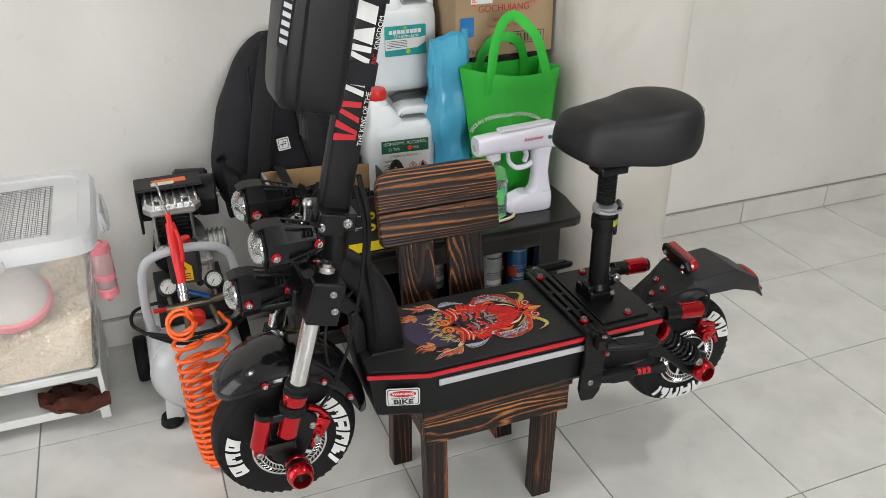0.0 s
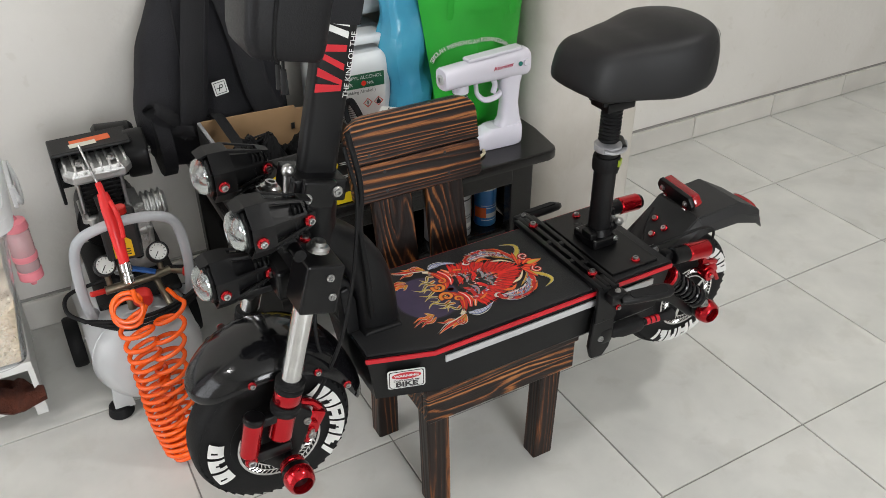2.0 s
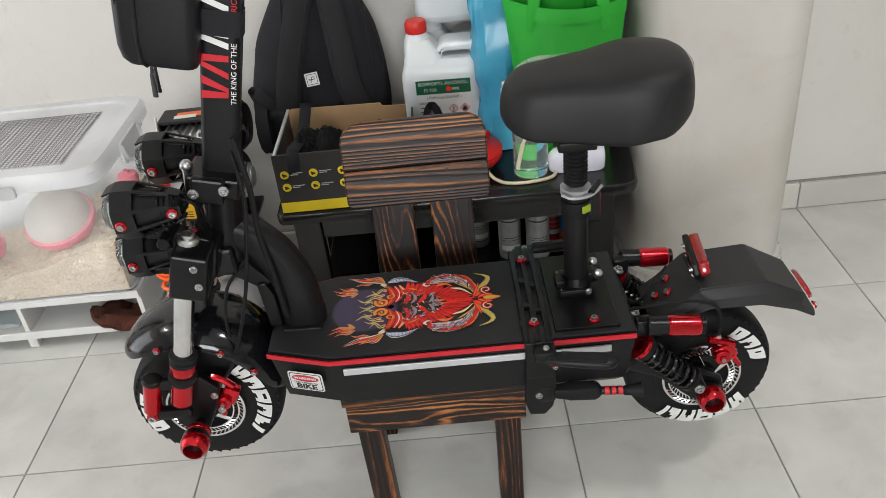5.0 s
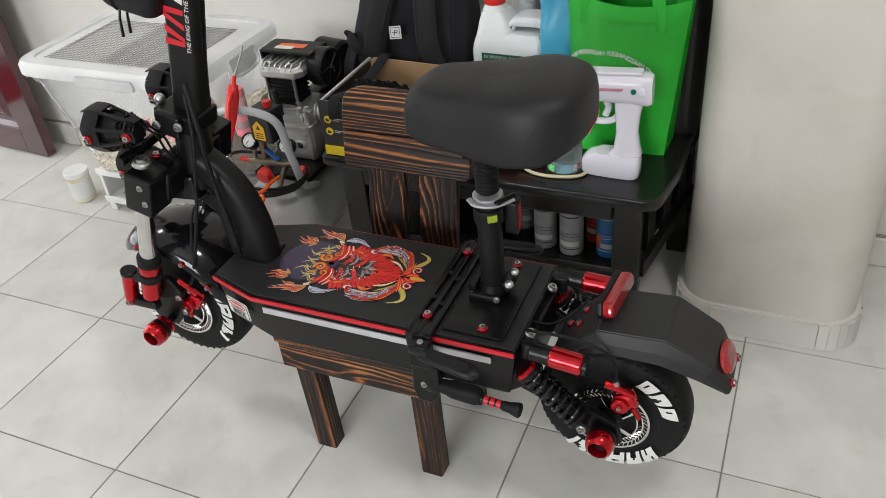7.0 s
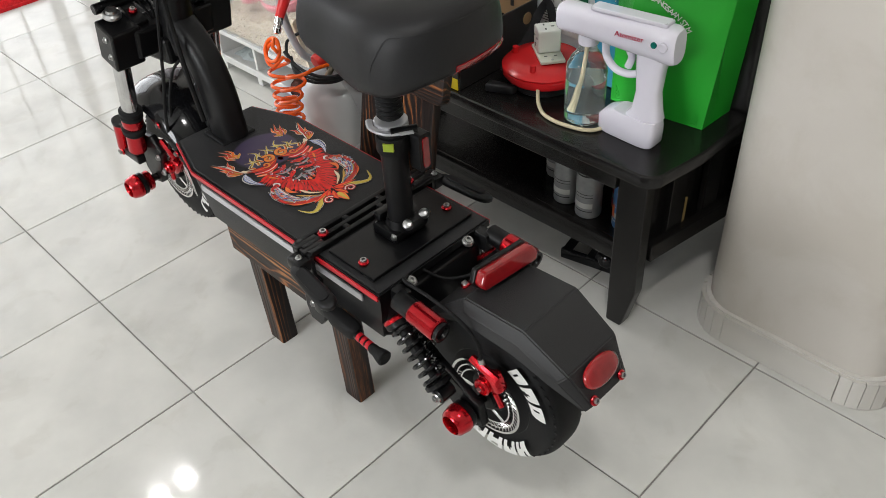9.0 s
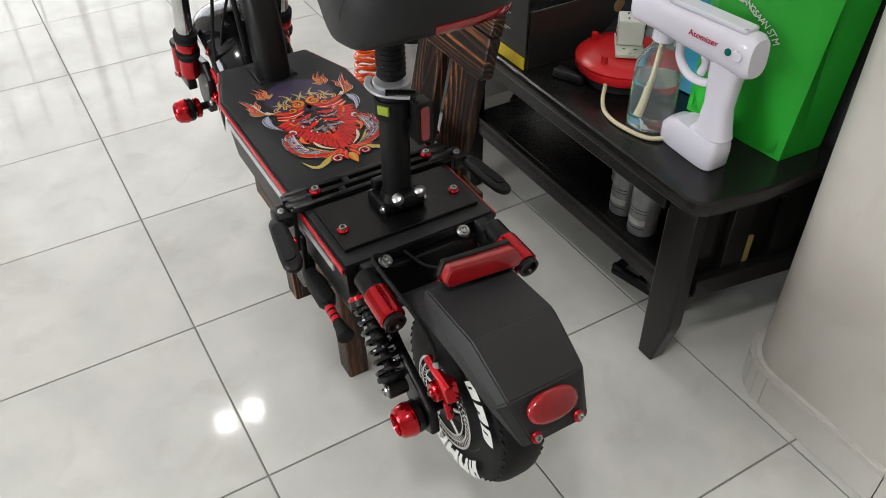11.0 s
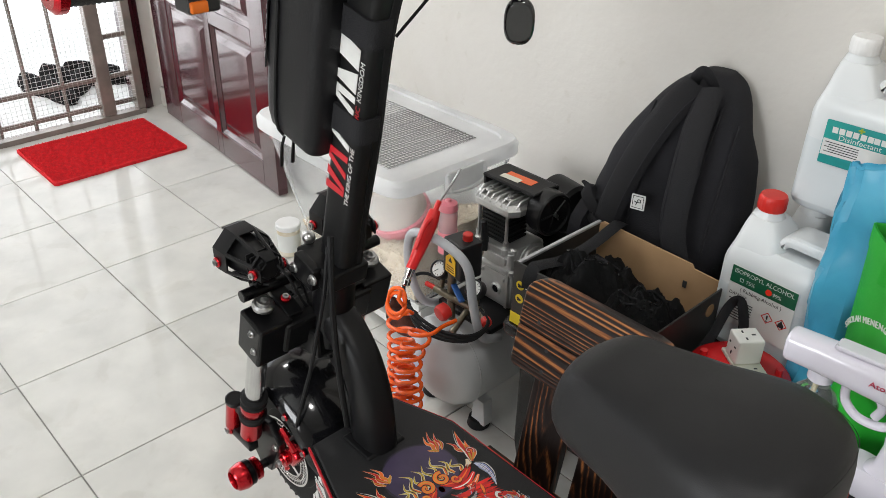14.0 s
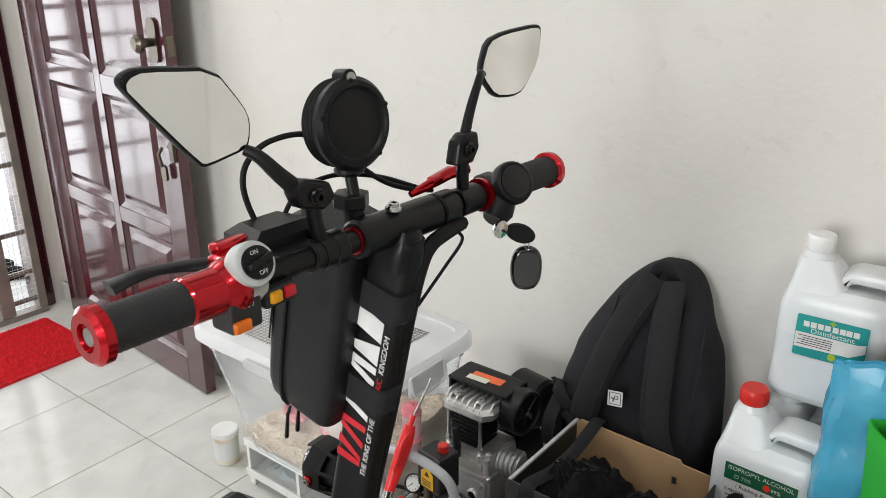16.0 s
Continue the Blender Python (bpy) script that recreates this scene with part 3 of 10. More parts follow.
def open_door():
    a, b = Vector((-2.67, 1.172, 0)), Vector((-1.655, 1.093, 0))
    d = (b - a).normalized()
    n = Vector((d.y, -d.x, 0))                      # towards the room
    m = axes((a.x, a.y, 0.006), d, (0, 0, 1))      # x along the leaf, y up, z into the room or away
    if m.col[2].xyz.dot(n) < 0:
        m = axes((a.x, a.y, 0.006), d, (0, 0, 1)) @ Matrix.Diagonal((1, 1, -1, 1))
    door = thing("door_1", (a.x, a.y, 0), "dark red-brown panelled wooden door, standing open against the wall", "door", kind="structure")
    W, H = 1.02, 2.08
    cols = ((0.165, 0.53), (0.575, 0.915))
    rows = ((0.10, 0.53), (0.585, 0.98), (1.045, 1.50), (1.56, 1.97))
    # stiles and rails
    def bar(name, x0, x1, y0, y1):
        part(name, moved(box(((x0 + x1) / 2, (y0 + y1) / 2, 0), (x1 - x0, y1 - y0, 0.038), 0.002), m), "door_wood", door)

    bar("stile", 0.0, 0.165, 0, H)
    bar("stile", 0.53, 0.575, 0, H)
    bar("stile", 0.915, W, 0, H)
    edges = [0.0] + [v for r in rows for v in r] + [H]
    for c in cols:
        for k in range(0, len(edges), 2):
            bar("rail", c[0], c[1], edges[k], edges[k + 1])
        for r in rows:
            w, h = c[1] - c[0], r[1] - r[0]
            cx, cy = (c[0] + c[1]) / 2, (r[0] + r[1]) / 2
            rings = []
            for inset, z in ((0, -0.010), (0.0, 0.015), (0.018, 0.006), (0.032, 0.006), (0.055, 0.016)):
                rings.append([m @ Vector((cx + sx * (w / 2 - inset), cy + sy * (h / 2 - inset), z)) for sx, sy in ((-1, -1), (1, -1), (1, 1), (-1, 1))])
            part("panel", loft(rings), "door_wood", door, sharp=10)
    part("lock", [moved(prism(rounded(0.05, 0.13, 0.02), 0.008), m @ pose(0.965, 1.185, 0.019)),
                         rev([(0.012, 0), (0.014, 0.03), (0.026, 0.036), (0.028, 0.05), (0.018, 0.06), (0.001, 0.061)], m @ Vector((0.965, 1.18, 0.026)), m @ Vector((0.965, 1.18, 1.0)))],
                "bronze", door, "ornate bronze door knob and rose")
    part("latch", moved(box((1.0, 0.85, 0.024), (0.03, 0.06, 0.012), 0.003), m), "bronze", door)
    part("strike", moved(box((W - 0.001, 1.17, 0), (0.006, 0.06, 0.022), 0.002), m), "brass", door)
    keyhook = [tube([m @ Vector((0.95, 0.86, 0.03)), m @ Vector((0.95, 0.84, 0.045)), m @ Vector((0.955, 0.80, 0.04))], 0.006)]
    part("hanging_key", keyhook + [moved(prism(rounded(0.03, 0.05, 0.012), 0.008), m @ pose(0.955, 0.78, 0.03))], "bronze", door)


open_door()


def door_rug():
    x0, x1, y0, y1 = -2.670, -2.265, 0.50, 1.036
    bm = prism(rounded(x1 - x0, y1 - y0, 0.012), 0.012, pose((x0 + x1) / 2, (y0 + y1) / 2, 0.0005))
    rug = thing("door_mat", ((x0 + x1) / 2, (y0 + y1) / 2, 0), "bright red shaggy door mat on the tiles", "mat")
    part("backing", bm, "rug", rug)
    rnd = random.Random(4)
    tufts = bmesh.new()
    for i in range(84):
        for j in range(122):
            x = x0 + 0.006 + (x1 - x0 - 0.012) * (i + rnd.random()) / 84
            y = y0 + 0.006 + (y1 - y0 - 0.012) * (j + rnd.random()) / 122
            h = 0.003 + 0.006 * rnd.random()
            dx, dy = rnd.uniform(-0.009, 0.009), rnd.uniform(-0.009, 0.009)
            r = 0.0035
            b = [tufts.verts.new((x + r * math.cos(a), y + r * math.sin(a), 0.010)) for a in (0, 2.1, 4.2)]
            t = tufts.verts.new((x + dx, y + dy, 0.012 + h))
            for k in range(3):
                tufts.faces.new((b[k], b[(k + 1) % 3], t))
    tagged(part("tufting", tufts, "rug", rug), kind="stuff")


door_rug()


def porch_shoes():
    for x, y, a in ((-3.40, 0.98, 30), (-3.33, 0.84, 20), (-3.27, 1.00, -35), (-3.42, 1.12, 75), (-3.20, 0.88, 5), (-3.27, 1.13, 62)):
        sh = thing("shoe", (x, y, -0.01), "dark worn lace-up shoe on the pale porch floor", "shoe", "shoes on the porch")
        m = pose(x, y, -0.01, 0, 0, a)
        rings = []
        for t, w, h in ((-0.13, 0.025, 0.06), (-0.11, 0.036, 0.085), (-0.05, 0.038, 0.085), (0.0, 0.042, 0.075), (0.06, 0.047, 0.055), (0.11, 0.040, 0.04), (0.135, 0.02, 0.028)):
            rings.append([m @ Vector((t, w * math.cos(k * math.pi / 8), 0.018 + (h - 0.018) * max(0, math.sin(k * math.pi / 8)) if k <= 8 else 0.018)) for k in range(9)] +
                         [m @ Vector((t, -w + w * 2 * k / 4, 0.016)) for k in range(1, 4)])
        part("upper", loft(rings), "shoe_black", sh)
        part("sole", moved(prism([(0.135 * math.cos(k * 0.393), 0.047 * math.sin(k * 0.393)) for k in range(16)], 0.018), m), "rubber", sh)


porch_shoes()

# ---- the scooter, standing across the wooden chair ----
YC = 0.268
scooter = thing("electric_scooter", (0.15, YC, 0.335), "black and red electric scooter with saddle, resting on a chair", "scooter")


def far(y):
    return 2 * YC - y


def bolt(p, way, r, parent, material="red_anodised"):
    p, w = Vector(p), Vector(way).normalized()
    b = part("bolt", rev([(r, 0), (r, r * 0.3), (r * 0.80, r * 0.5), (r * 0.62, r * 0.5), (r * 0.60, r * 0.85), (r * 0.36, r * 0.85), (r * 0.32, r * 0.35)], p, p + w, 14), material, parent)
    if material == "red_anodised":
        # steel socket head in a red washer
        b.data.materials.append(M["steel"])
        c = sum((v.co for v in b.data.vertices), Vector()) / len(b.data.vertices)
        for f in b.data.polygons:
            off = f.center - c
            if (off - w * off.dot(w)).length < r * 0.63:
                f.material_index = 1
    return b


# deck
def deck():
    near = [(-0.135, 0.183), (-0.03, 0.149), (0.472, 0.149)]
    outline = near + [(x, far(y)) for x, y in near[::-1]]

    def ring(z, inx, iny):
        return [Vector((x + (inx if x < 0.2 else -inx), y + (iny if y < YC else -iny), z)) for x, y in outline]

    body = part("deck", loft([ring(0.337, 0.03, 0.020), ring(0.350, 0.016, 0.010), ring(0.434, 0.003, 0.003), ring(0.440, 0.003, 0.003)]), "black_satin", scooter, sharp=20)
    rim = loft([ring(0.441, 0, 0), ring(0.4525, 0, 0), ring(0.4525, 0.004, 0.004), ring(0.441, 0.004, 0.004)], loop=True)
    part("deck_rim", rim, "black_metal", scooter, sharp=20)
    part("deck_plate", loft([ring(0.4405, 0.004, 0.004), ring(0.450, 0.004, 0.004)]), "black_metal", scooter)
    for s in (0, 1):
        line = [(-0.137, 0.1805), (-0.0305, 0.1465), (0.470, 0.1465)]
        line = [(x, far(y) if s else y) for x, y in line]
        strip = [[Vector((x, y + (-0.0008 if not s else 0.0008), z)) for x, y in line] for z in (0.4425, 0.4505)]
        back = [[Vector((x, y + (0.002 if not s else -0.002), z)) for x, y in line] for z in (0.4505, 0.4425)]
        part("trim_stripe", loft(strip + back, cap=False, closed=False, loop=True), "red_stripe", body, "red trim stripe round the deck edge")
        y0 = 0.1495 if not s else far(0.1495)
        part("reflective_stripe", box((0.21, y0, 0.424), (0.44, 0.004, 0.013), 0.001, rot=(0, 0, 0)), "silver_stripe", body, "silver reflective stripe")
    # rubber mat
    mat = part("deck_mat", loft([ring(0.4503, 0.003, 0.003), ring(0.4548, 0.003, 0.003), ring(0.4556, 0.005, 0.005)]), "mat_rubber", scooter, "black rubber deck mat with a colourful flame print")
    return body, mat


deck_body, deck_mat = deck()


# printed emblem of flames, scrolls and petals
def emblem():
    store = {}
    rnd = random.Random(7)
    cy = 0.2725

    def put(colour, poly, lift):
        bm = store.setdefault(colour, bmesh.new())
        vs = [bm.verts.new((x, y, 0.4559 + 0.00012 * lift)) for x, y in poly]
        bm.faces.new(vs)

    def line(pts, n=4):
        return [(p.x, p.y) for p in smooth_line([(x, y, 0) for x, y in pts], n)]

    def ribbon(colour, pts, w, lift, taper=1.0, blunt=0.15, n=4):
        """A band along a smooth line, w wide at its broadest, thin at its far end."""
        q = line(pts, n)
        m = len(q) - 1
        sides = []
        for k, (x, y) in enumerate(q):
            ax, ay = q[max(k - 1, 0)]
            bx, by = q[min(k + 1, m)]
            d = math.hypot(bx - ax, by - ay) or 1e-9
            t = k / m
            ww = w * min(1.0, blunt + 3 * t) * (1 - t ** 2.2 * taper)
            sides.append(((x - (by - ay) / d * ww, y + (bx - ax) / d * ww), (x + (by - ay) / d * ww, y - (bx - ax) / d * ww)))
        for (a, b), (c, d) in zip(sides, sides[1:]):
            put(colour, [a, b, d, c], lift)

    def tongue(s, pts, w, lift=6, core="print_yellow", skin="print_red"):
        """A flame: pale edge, coloured skin, glowing core."""
        pts = [(x, cy + s * y) for x, y in pts]
        ribbon("print_white", pts, w * 1.35, lift, blunt=0.3)
        ribbon("print_orange", pts, w * 1.12, lift + 1, blunt=0.3)
        ribbon(skin, pts[:-1] + [((pts[-1][0] * 2 + pts[-2][0]) / 3, (pts[-1][1] * 2 + pts[-2][1]) / 3)], w * 0.85, lift + 2, blunt=0.3)
        ribbon(core, pts[:2] + [((pts[1][0] + pts[-1][0]) / 2, (pts[1][1] + pts[-1][1]) / 2)], w * 0.34, lift + 3, blunt=0.3)

    def scroll(s, x, y, r, a0, turn, w, colour, lift):
        def arc(k):
            a = radians(a0 + turn * k / 16)
            return (x + r * (1 - 0.66 * k / 16) * math.cos(a), cy + s * (y + r * (1 - 0.66 * k / 16) * math.sin(a)))
        pts = [arc(k) for k in range(17)]
        ribbon("print_black", pts, w * 1.5, lift, 0.4, 1.0, 2)
        ribbon(colour, pts, w * 1.05, lift + 1, 0.4, 1.0, 2)
        ribbon("print_white" if colour == "print_red" else "print_yellow", pts, w * 0.28, lift + 2, 0.4, 1.0, 2)

    def spot(colour, x, y, rx, ry, lift, n=14, a=0.0):
        for s in (-1, 1):
            poly = []
            for k in range(n):
                u, v = rx * math.cos(2 * math.pi * k / n), ry * math.sin(2 * math.pi * k / n)
                poly.append((x + u * math.cos(a) - v * math.sin(a), cy + s * (y + u * math.sin(a) + v * math.cos(a))))
            put(colour, poly, lift)

    # dusky disc behind, with a ragged soft edge
    for k, (grow, colour) in enumerate(((1.03, "print_dusk"), (0.985, "print_purple"))):
        ring = [(0.024 + (0.056 + 0.002 * rnd.random()) * grow * math.cos(q * 0.2244), cy + (0.059 + 0.002 * rnd.random()) * grow * math.sin(q * 0.2244)) for q in range(28)]
        for q in range(28):
            put(colour, [(0.024, cy), ring[q], ring[(q + 1) % 28]], k)
    for s in (-1, 1):
        # outer flames that lick forward, a high pair and a low pair on each side
        tongue(s, ((0.006, 0.044), (-0.006, 0.050), (-0.016, 0.046), (-0.032, 0.053)), 0.0030, core="print_yellow", skin="print_orange")
        tongue(s, ((0.008, 0.050), (-0.006, 0.057), (-0.017, 0.054), (-0.037, 0.064)), 0.0032, core="print_yellow")
        tongue(s, ((0.010, 0.056), (-0.002, 0.064), (-0.012, 0.062), (-0.026, 0.070)), 0.0028, core="print_gold")
        tongue(s, ((0.010, 0.050), (0.004, 0.046), (0.0, 0.040), (-0.004, 0.038)), 0.0026, core="print_yellow", skin="print_yellow")
        tongue(s, ((0.058, 0.074), (0.040, 0.083), (0.020, 0.086), (-0.008, 0.098)), 0.0052)
        tongue(s, ((0.056, 0.078), (0.044, 0.090), (0.032, 0.089), (0.018, 0.096)), 0.0044, skin="print_orange")
        tongue(s, ((0.040, 0.082), (0.026, 0.074), (0.016, 0.076), (0.004, 0.070)), 0.0030)
        ribbon("print_white", [(0.062, cy + s * 0.070), (0.036, cy + s * 0.078), (0.014, cy + s * 0.082), (-0.010, cy + s * 0.097)], 0.0012, 11)
        scroll(s, 0.040, 0.086, 0.0075, 20, 330, 0.0016, "print_red", 10)
        # crown of pale tongues on the disc
        for x, y, tip, sway in ((0.058, 0.006, 0.012, 0.004), (0.056, 0.016, 0.022, -0.004), (0.054, 0.026, 0.008, 0.006), (0.058, 0.038, 0.024, -0.003), (0.062, 0.048, 0.034, 0.006)):
            pts = [(x, y), ((x * 2 + tip) / 3, y + sway), ((x + tip * 2) / 3, y - sway), (tip, y + sway)]
            pts = [(a, cy + s * b) for a, b in pts]
            ribbon("print_white", pts, 0.0036, 4, blunt=0.6)
            ribbon("print_gold", pts, 0.0027, 5, blunt=0.6)
            ribbon("print_dusk", pts[:-1], 0.0015, 6, blunt=0.6)
            ribbon("print_orange", pts[:2], 0.0012, 7, blunt=0.6)
        # brow: scrolls and scarlet lobes
        scroll(s, 0.054, 0.015, 0.0125, 150, 400, 0.0031, "print_orange", 12)
        scroll(s, 0.068, 0.030, 0.0080, 60, -340, 0.0022, "print_orange", 12)
        for pts, w, colour in ((((0.062, 0.004), (0.070, 0.018), (0.074, 0.034), (0.068, 0.052), (0.060, 0.066)), 0.0075, "print_red"), (((0.078, 0.012), (0.084, 0.026), (0.084, 0.042), (0.076, 0.060)), 0.0060, "print_scarlet"),
                               (((0.090, 0.030), (0.092, 0.046), (0.084, 0.062)), 0.0042, "print_orange"), (((0.066, 0.056), (0.058, 0.066), (0.050, 0.070)), 0.0046, "print_pale")):
            pts = [(a, cy + s * b) for a, b in pts]
            ribbon("print_black", pts, w * 1.22, 7, 0.6)
            ribbon(colour, pts, w, 8, 0.6)
            ribbon("print_orange" if colour == "print_red" else "print_white", pts, w * 0.18, 9, 0.6)
        # striped fans beside it
        for k, (colour, w) in enumerate((("print_white", 0.0085), ("print_black", 0.0074), ("print_blue", 0.0062), ("print_white", 0.0036), ("print_blue", 0.0024), ("print_white", 0.0009))):
            ribbon(colour, [(0.064, cy + s * (0.074 - 0.0006 * k)), (0.078, cy + s * (0.079 - 0.0006 * k)), (0.096, cy + s * (0.078 - 0.0006 * k)), (0.118, cy + s * (0.066 + 0.0004 * k))], w, 8 + k)
        for k in range(6):
            ribbon("print_black", [(0.072 + 0.006 * k, cy + s * 0.083), (0.074 + 0.006 * k, cy + s * 0.070)], 0.0004, 15)
    # mane: quills that fan outwards from a heart-shaped line, over a dark ground
    def heart(t):
        """Half of the heart's line, from the cheek to the point behind."""
        return 0.092 + 0.122 * t ** 0.85, 0.064 * (1 - t) ** 0.66 * (1 + 0.10 * math.sin(math.pi * t))
    for s in (-1, 1):
        edge = [(heart(k / 18)) for k in range(19)]
        for (xa, ya), (xb, yb) in zip(edge, edge[1:]):
            put("print_black", [(0.088, cy), (xa, cy + s * ya * 1.02), (xb, cy + s * yb * 1.02)], 3)
        for (xa, ya), (xb, yb) in zip(edge[1:], edge[2:]):
            put("print_scarlet", [(xa - 0.002, cy + s * ya * 0.97), (xb - 0.002, cy + s * yb * 0.97), (0.094 + (xb - 0.094) * 0.62, cy + s * yb * 0.60), (0.094 + (xa - 0.094) * 0.62, cy + s * ya * 0.60)], 4)
        for row, reach in enumerate((0.66, 0.78, 0.90, 1.0)):
            for k in range(1, 34):
                t = (k + 0.5 * (row % 2)) / 34
                x, y = heart(t)
                ox, oy = 0.090 + 0.055 * t, 0.004 * (1 - t)
                f0, f1 = reach * 0.76, reach + 0.10 + 0.12 * rnd.random()
                bx, by, ex, ey = ox + (x - ox) * f0, oy + (y - oy) * f0, ox + (x - ox) * f1, oy + (y - oy) * f1
                sw = rnd.uniform(-0.0022, 0.0022)
                colour = ("print_scarlet", "print_red", "print_scarlet", "print_scarlet", "print_red", "print_scarlet", "print_black")[(k + row * 3) % 7]
                ribbon(colour, [(bx, cy + s * by), ((bx + ex) / 2 + sw, cy + s * ((by + ey) / 2 + sw)), (ex, cy + s * ey)], 0.0021 if colour != "print_black" else 0.0006, 6 + row + (2 if colour == "print_black" else 0), blunt=0.3, n=2)
        # broken ground inside: red lobes with dark rims, then small marks that mirror one another
        for pts, w, colour in ((((0.092, 0.006), (0.100, 0.018), (0.100, 0.032), (0.092, 0.046)), 0.0052, "print_red"), (((0.106, 0.004), (0.112, 0.014), (0.112, 0.026), (0.106, 0.036)), 0.0034, "print_grey"), (((0.118, 0.003), (0.124, 0.012), (0.130, 0.022), (0.128, 0.034)), 0.0046, "print_scarlet"),
                               (((0.136, 0.002), (0.142, 0.010), (0.144, 0.020), (0.140, 0.028)), 0.0030, "print_grey"), (((0.150, 0.001), (0.158, 0.006), (0.164, 0.004)), 0.0036, "print_orange"), (((0.100, 0.050), (0.110, 0.046), (0.120, 0.040)), 0.0026, "print_orange")):
            pts = [(a, cy + s * b) for a, b in pts]
            ribbon("print_black", pts, w * 1.3, 11, 0.7)
            ribbon(colour, pts, w, 12, 0.7)
        for k in range(90):
            x, y = 0.086 + 0.076 * rnd.random(), 0.002 + 0.040 * rnd.random()
            y *= 1 - 0.60 * max(0, (x - 0.120) / 0.045)
            a, ln = rnd.uniform(-1.3, 1.3), rnd.uniform(0.003, 0.009)
            c = rnd.choice(("print_scarlet", "print_red", "print_scarlet", "print_black", "print_grey", "print_white", "print_blue", "print_orange", "print_black", "print_black"))
            pts = [(x, cy + s * y), (x + ln * 0.5 * math.cos(a), cy + s * (y + ln * 0.5 * math.sin(a) + 0.0015)), (x + ln * math.cos(a), cy + s * (y + ln * math.sin(a)))]
            ribbon(c, pts, rnd.uniform(0.0005, 0.0013), 13 + k % 5, blunt=0.4, n=2)
        # drapery: broad striped bands that sweep back to the bow
        for k, (colour, w) in enumerate((("print_white", 0.0142), ("print_black", 0.0134), ("print_orange", 0.0122), ("print_red", 0.0100))):
            ribbon(colour, [(0.134, cy + 0.87 * s * 0.072), (0.160, cy + 0.87 * s * 0.080), (0.190, cy + 0.87 * s * 0.075), (0.212, cy + 0.87 * s * 0.050), (0.222, cy + 0.87 * s * 0.012)], w, 9 + k, 0.8, 0.35)
        for off, w, colour in ((-0.0085, 0.0022, "print_white"), (-0.0050, 0.0024, "print_blue"), (-0.0012, 0.0011, "print_white"), (0.0040, 0.0030, "print_blue"), (0.0068, 0.0010, "print_white"), (0.0085, 0.0016, "print_yellow"), (0.0022, 0.0009, "print_black")):
            ribbon(colour, [(0.140, cy + 0.87 * s * (0.071 + off * 0.5)), (0.162, cy + 0.87 * s * (0.079 + off)), (0.188, cy + 0.87 * s * (0.074 + off)), (0.206, cy + 0.87 * s * (0.052 + off * 0.9)), (0.216, cy + 0.87 * s * (0.026 + off * 0.5))], w, 14, 0.8, 0.3)
        for pts, w, colour in ((((0.132, 0.070), (0.128, 0.064), (0.134, 0.058), (0.142, 0.062)), 0.0026, "print_white"), (((0.150, 0.056), (0.166, 0.060), (0.180, 0.050)), 0.0042, "print_orange"), (((0.150, 0.084), (0.178, 0.090), (0.200, 0.080), (0.214, 0.062)), 0.0030, "print_red"),
                               (((0.186, 0.088), (0.204, 0.080), (0.218, 0.060)), 0.0022, "print_orange"), (((0.176, 0.044), (0.196, 0.036), (0.214, 0.014)), 0.0030, "print_pale"), (((0.184, 0.060), (0.202, 0.044), (0.220, 0.020)), 0.0022, "print_yellow")):
            pts = [(a, cy + 0.87 * s * b) for a, b in pts]
            ribbon("print_black", pts, w * 1.3, 15)
            ribbon(colour, pts, w, 16)
        for k in range(70):
            t = rnd.random()
            x, y = 0.140 + 0.072 * t, (0.060 + 0.016 * math.sin(math.pi * (0.25 + 0.6 * t)) - 0.026 * t ** 3) + rnd.uniform(-0.012, 0.010)
            a, ln = -0.5 - 0.9 * t + rnd.uniform(-0.5, 0.5), rnd.uniform(0.004, 0.011)
            c = rnd.choice(("print_white", "print_blue", "print_red", "print_scarlet", "print_orange", "print_black", "print_black", "print_white", "print_grey"))
            ribbon(c, [(x, cy + s * y), (x + ln * 0.5 * math.cos(a), cy + s * (y + ln * 0.5 * math.sin(a) + 0.001)), (x + ln * math.cos(a), cy + s * (y + ln * math.sin(a)))], rnd.uniform(0.0006, 0.0016), 17 + k % 4, blunt=0.4, n=2)
        # bow and tails
        for w, colour, lift in ((0.0058, "print_white", 15), (0.0052, "print_black", 16), (0.0044, "print_gold", 17)):
            ribbon(colour, [(0.216, cy + s * 0.008), (0.224, cy + s * 0.026), (0.238, cy + s * 0.044), (0.244, cy + s * 0.058), (0.238, cy + s * 0.068), (0.220, cy + s * 0.076)], w, lift, 0.9)
        for pts, w in ((((0.218, 0.006), (0.226, 0.016), (0.238, 0.030)), 0.0046), (((0.214, 0.004), (0.222, 0.030), (0.226, 0.046)), 0.0034), (((0.222, 0.002), (0.236, 0.010), (0.248, 0.010)), 0.0050)):
            pts = [(a, cy + s * b) for a, b in pts]
            ribbon("print_black", pts, w * 1.25, 17)
            ribbon("print_scarlet", pts, w, 18)
            ribbon("print_orange", pts, w * 0.3, 19)
        scroll(s, 0.238, 0.023, 0.0095, -100, -390, 0.0028, "print_red", 20)
    for w, colour, lift in ((0.0100, "print_black", 16), (0.0086, "print_orange", 17), (0.0040, "print_gold", 18)):
        ribbon(colour, [(0.232, cy), (0.246, cy), (0.262, cy)], w, lift, 0.9, 0.5)
    spot("print_scarlet", 0.070, 0.0, 0.006, 0.004, 14)
    spot("print_grey", 0.150, 0.004, 0.008, 0.006, 12)
    out = bmesh.new()
    names = sorted(store)
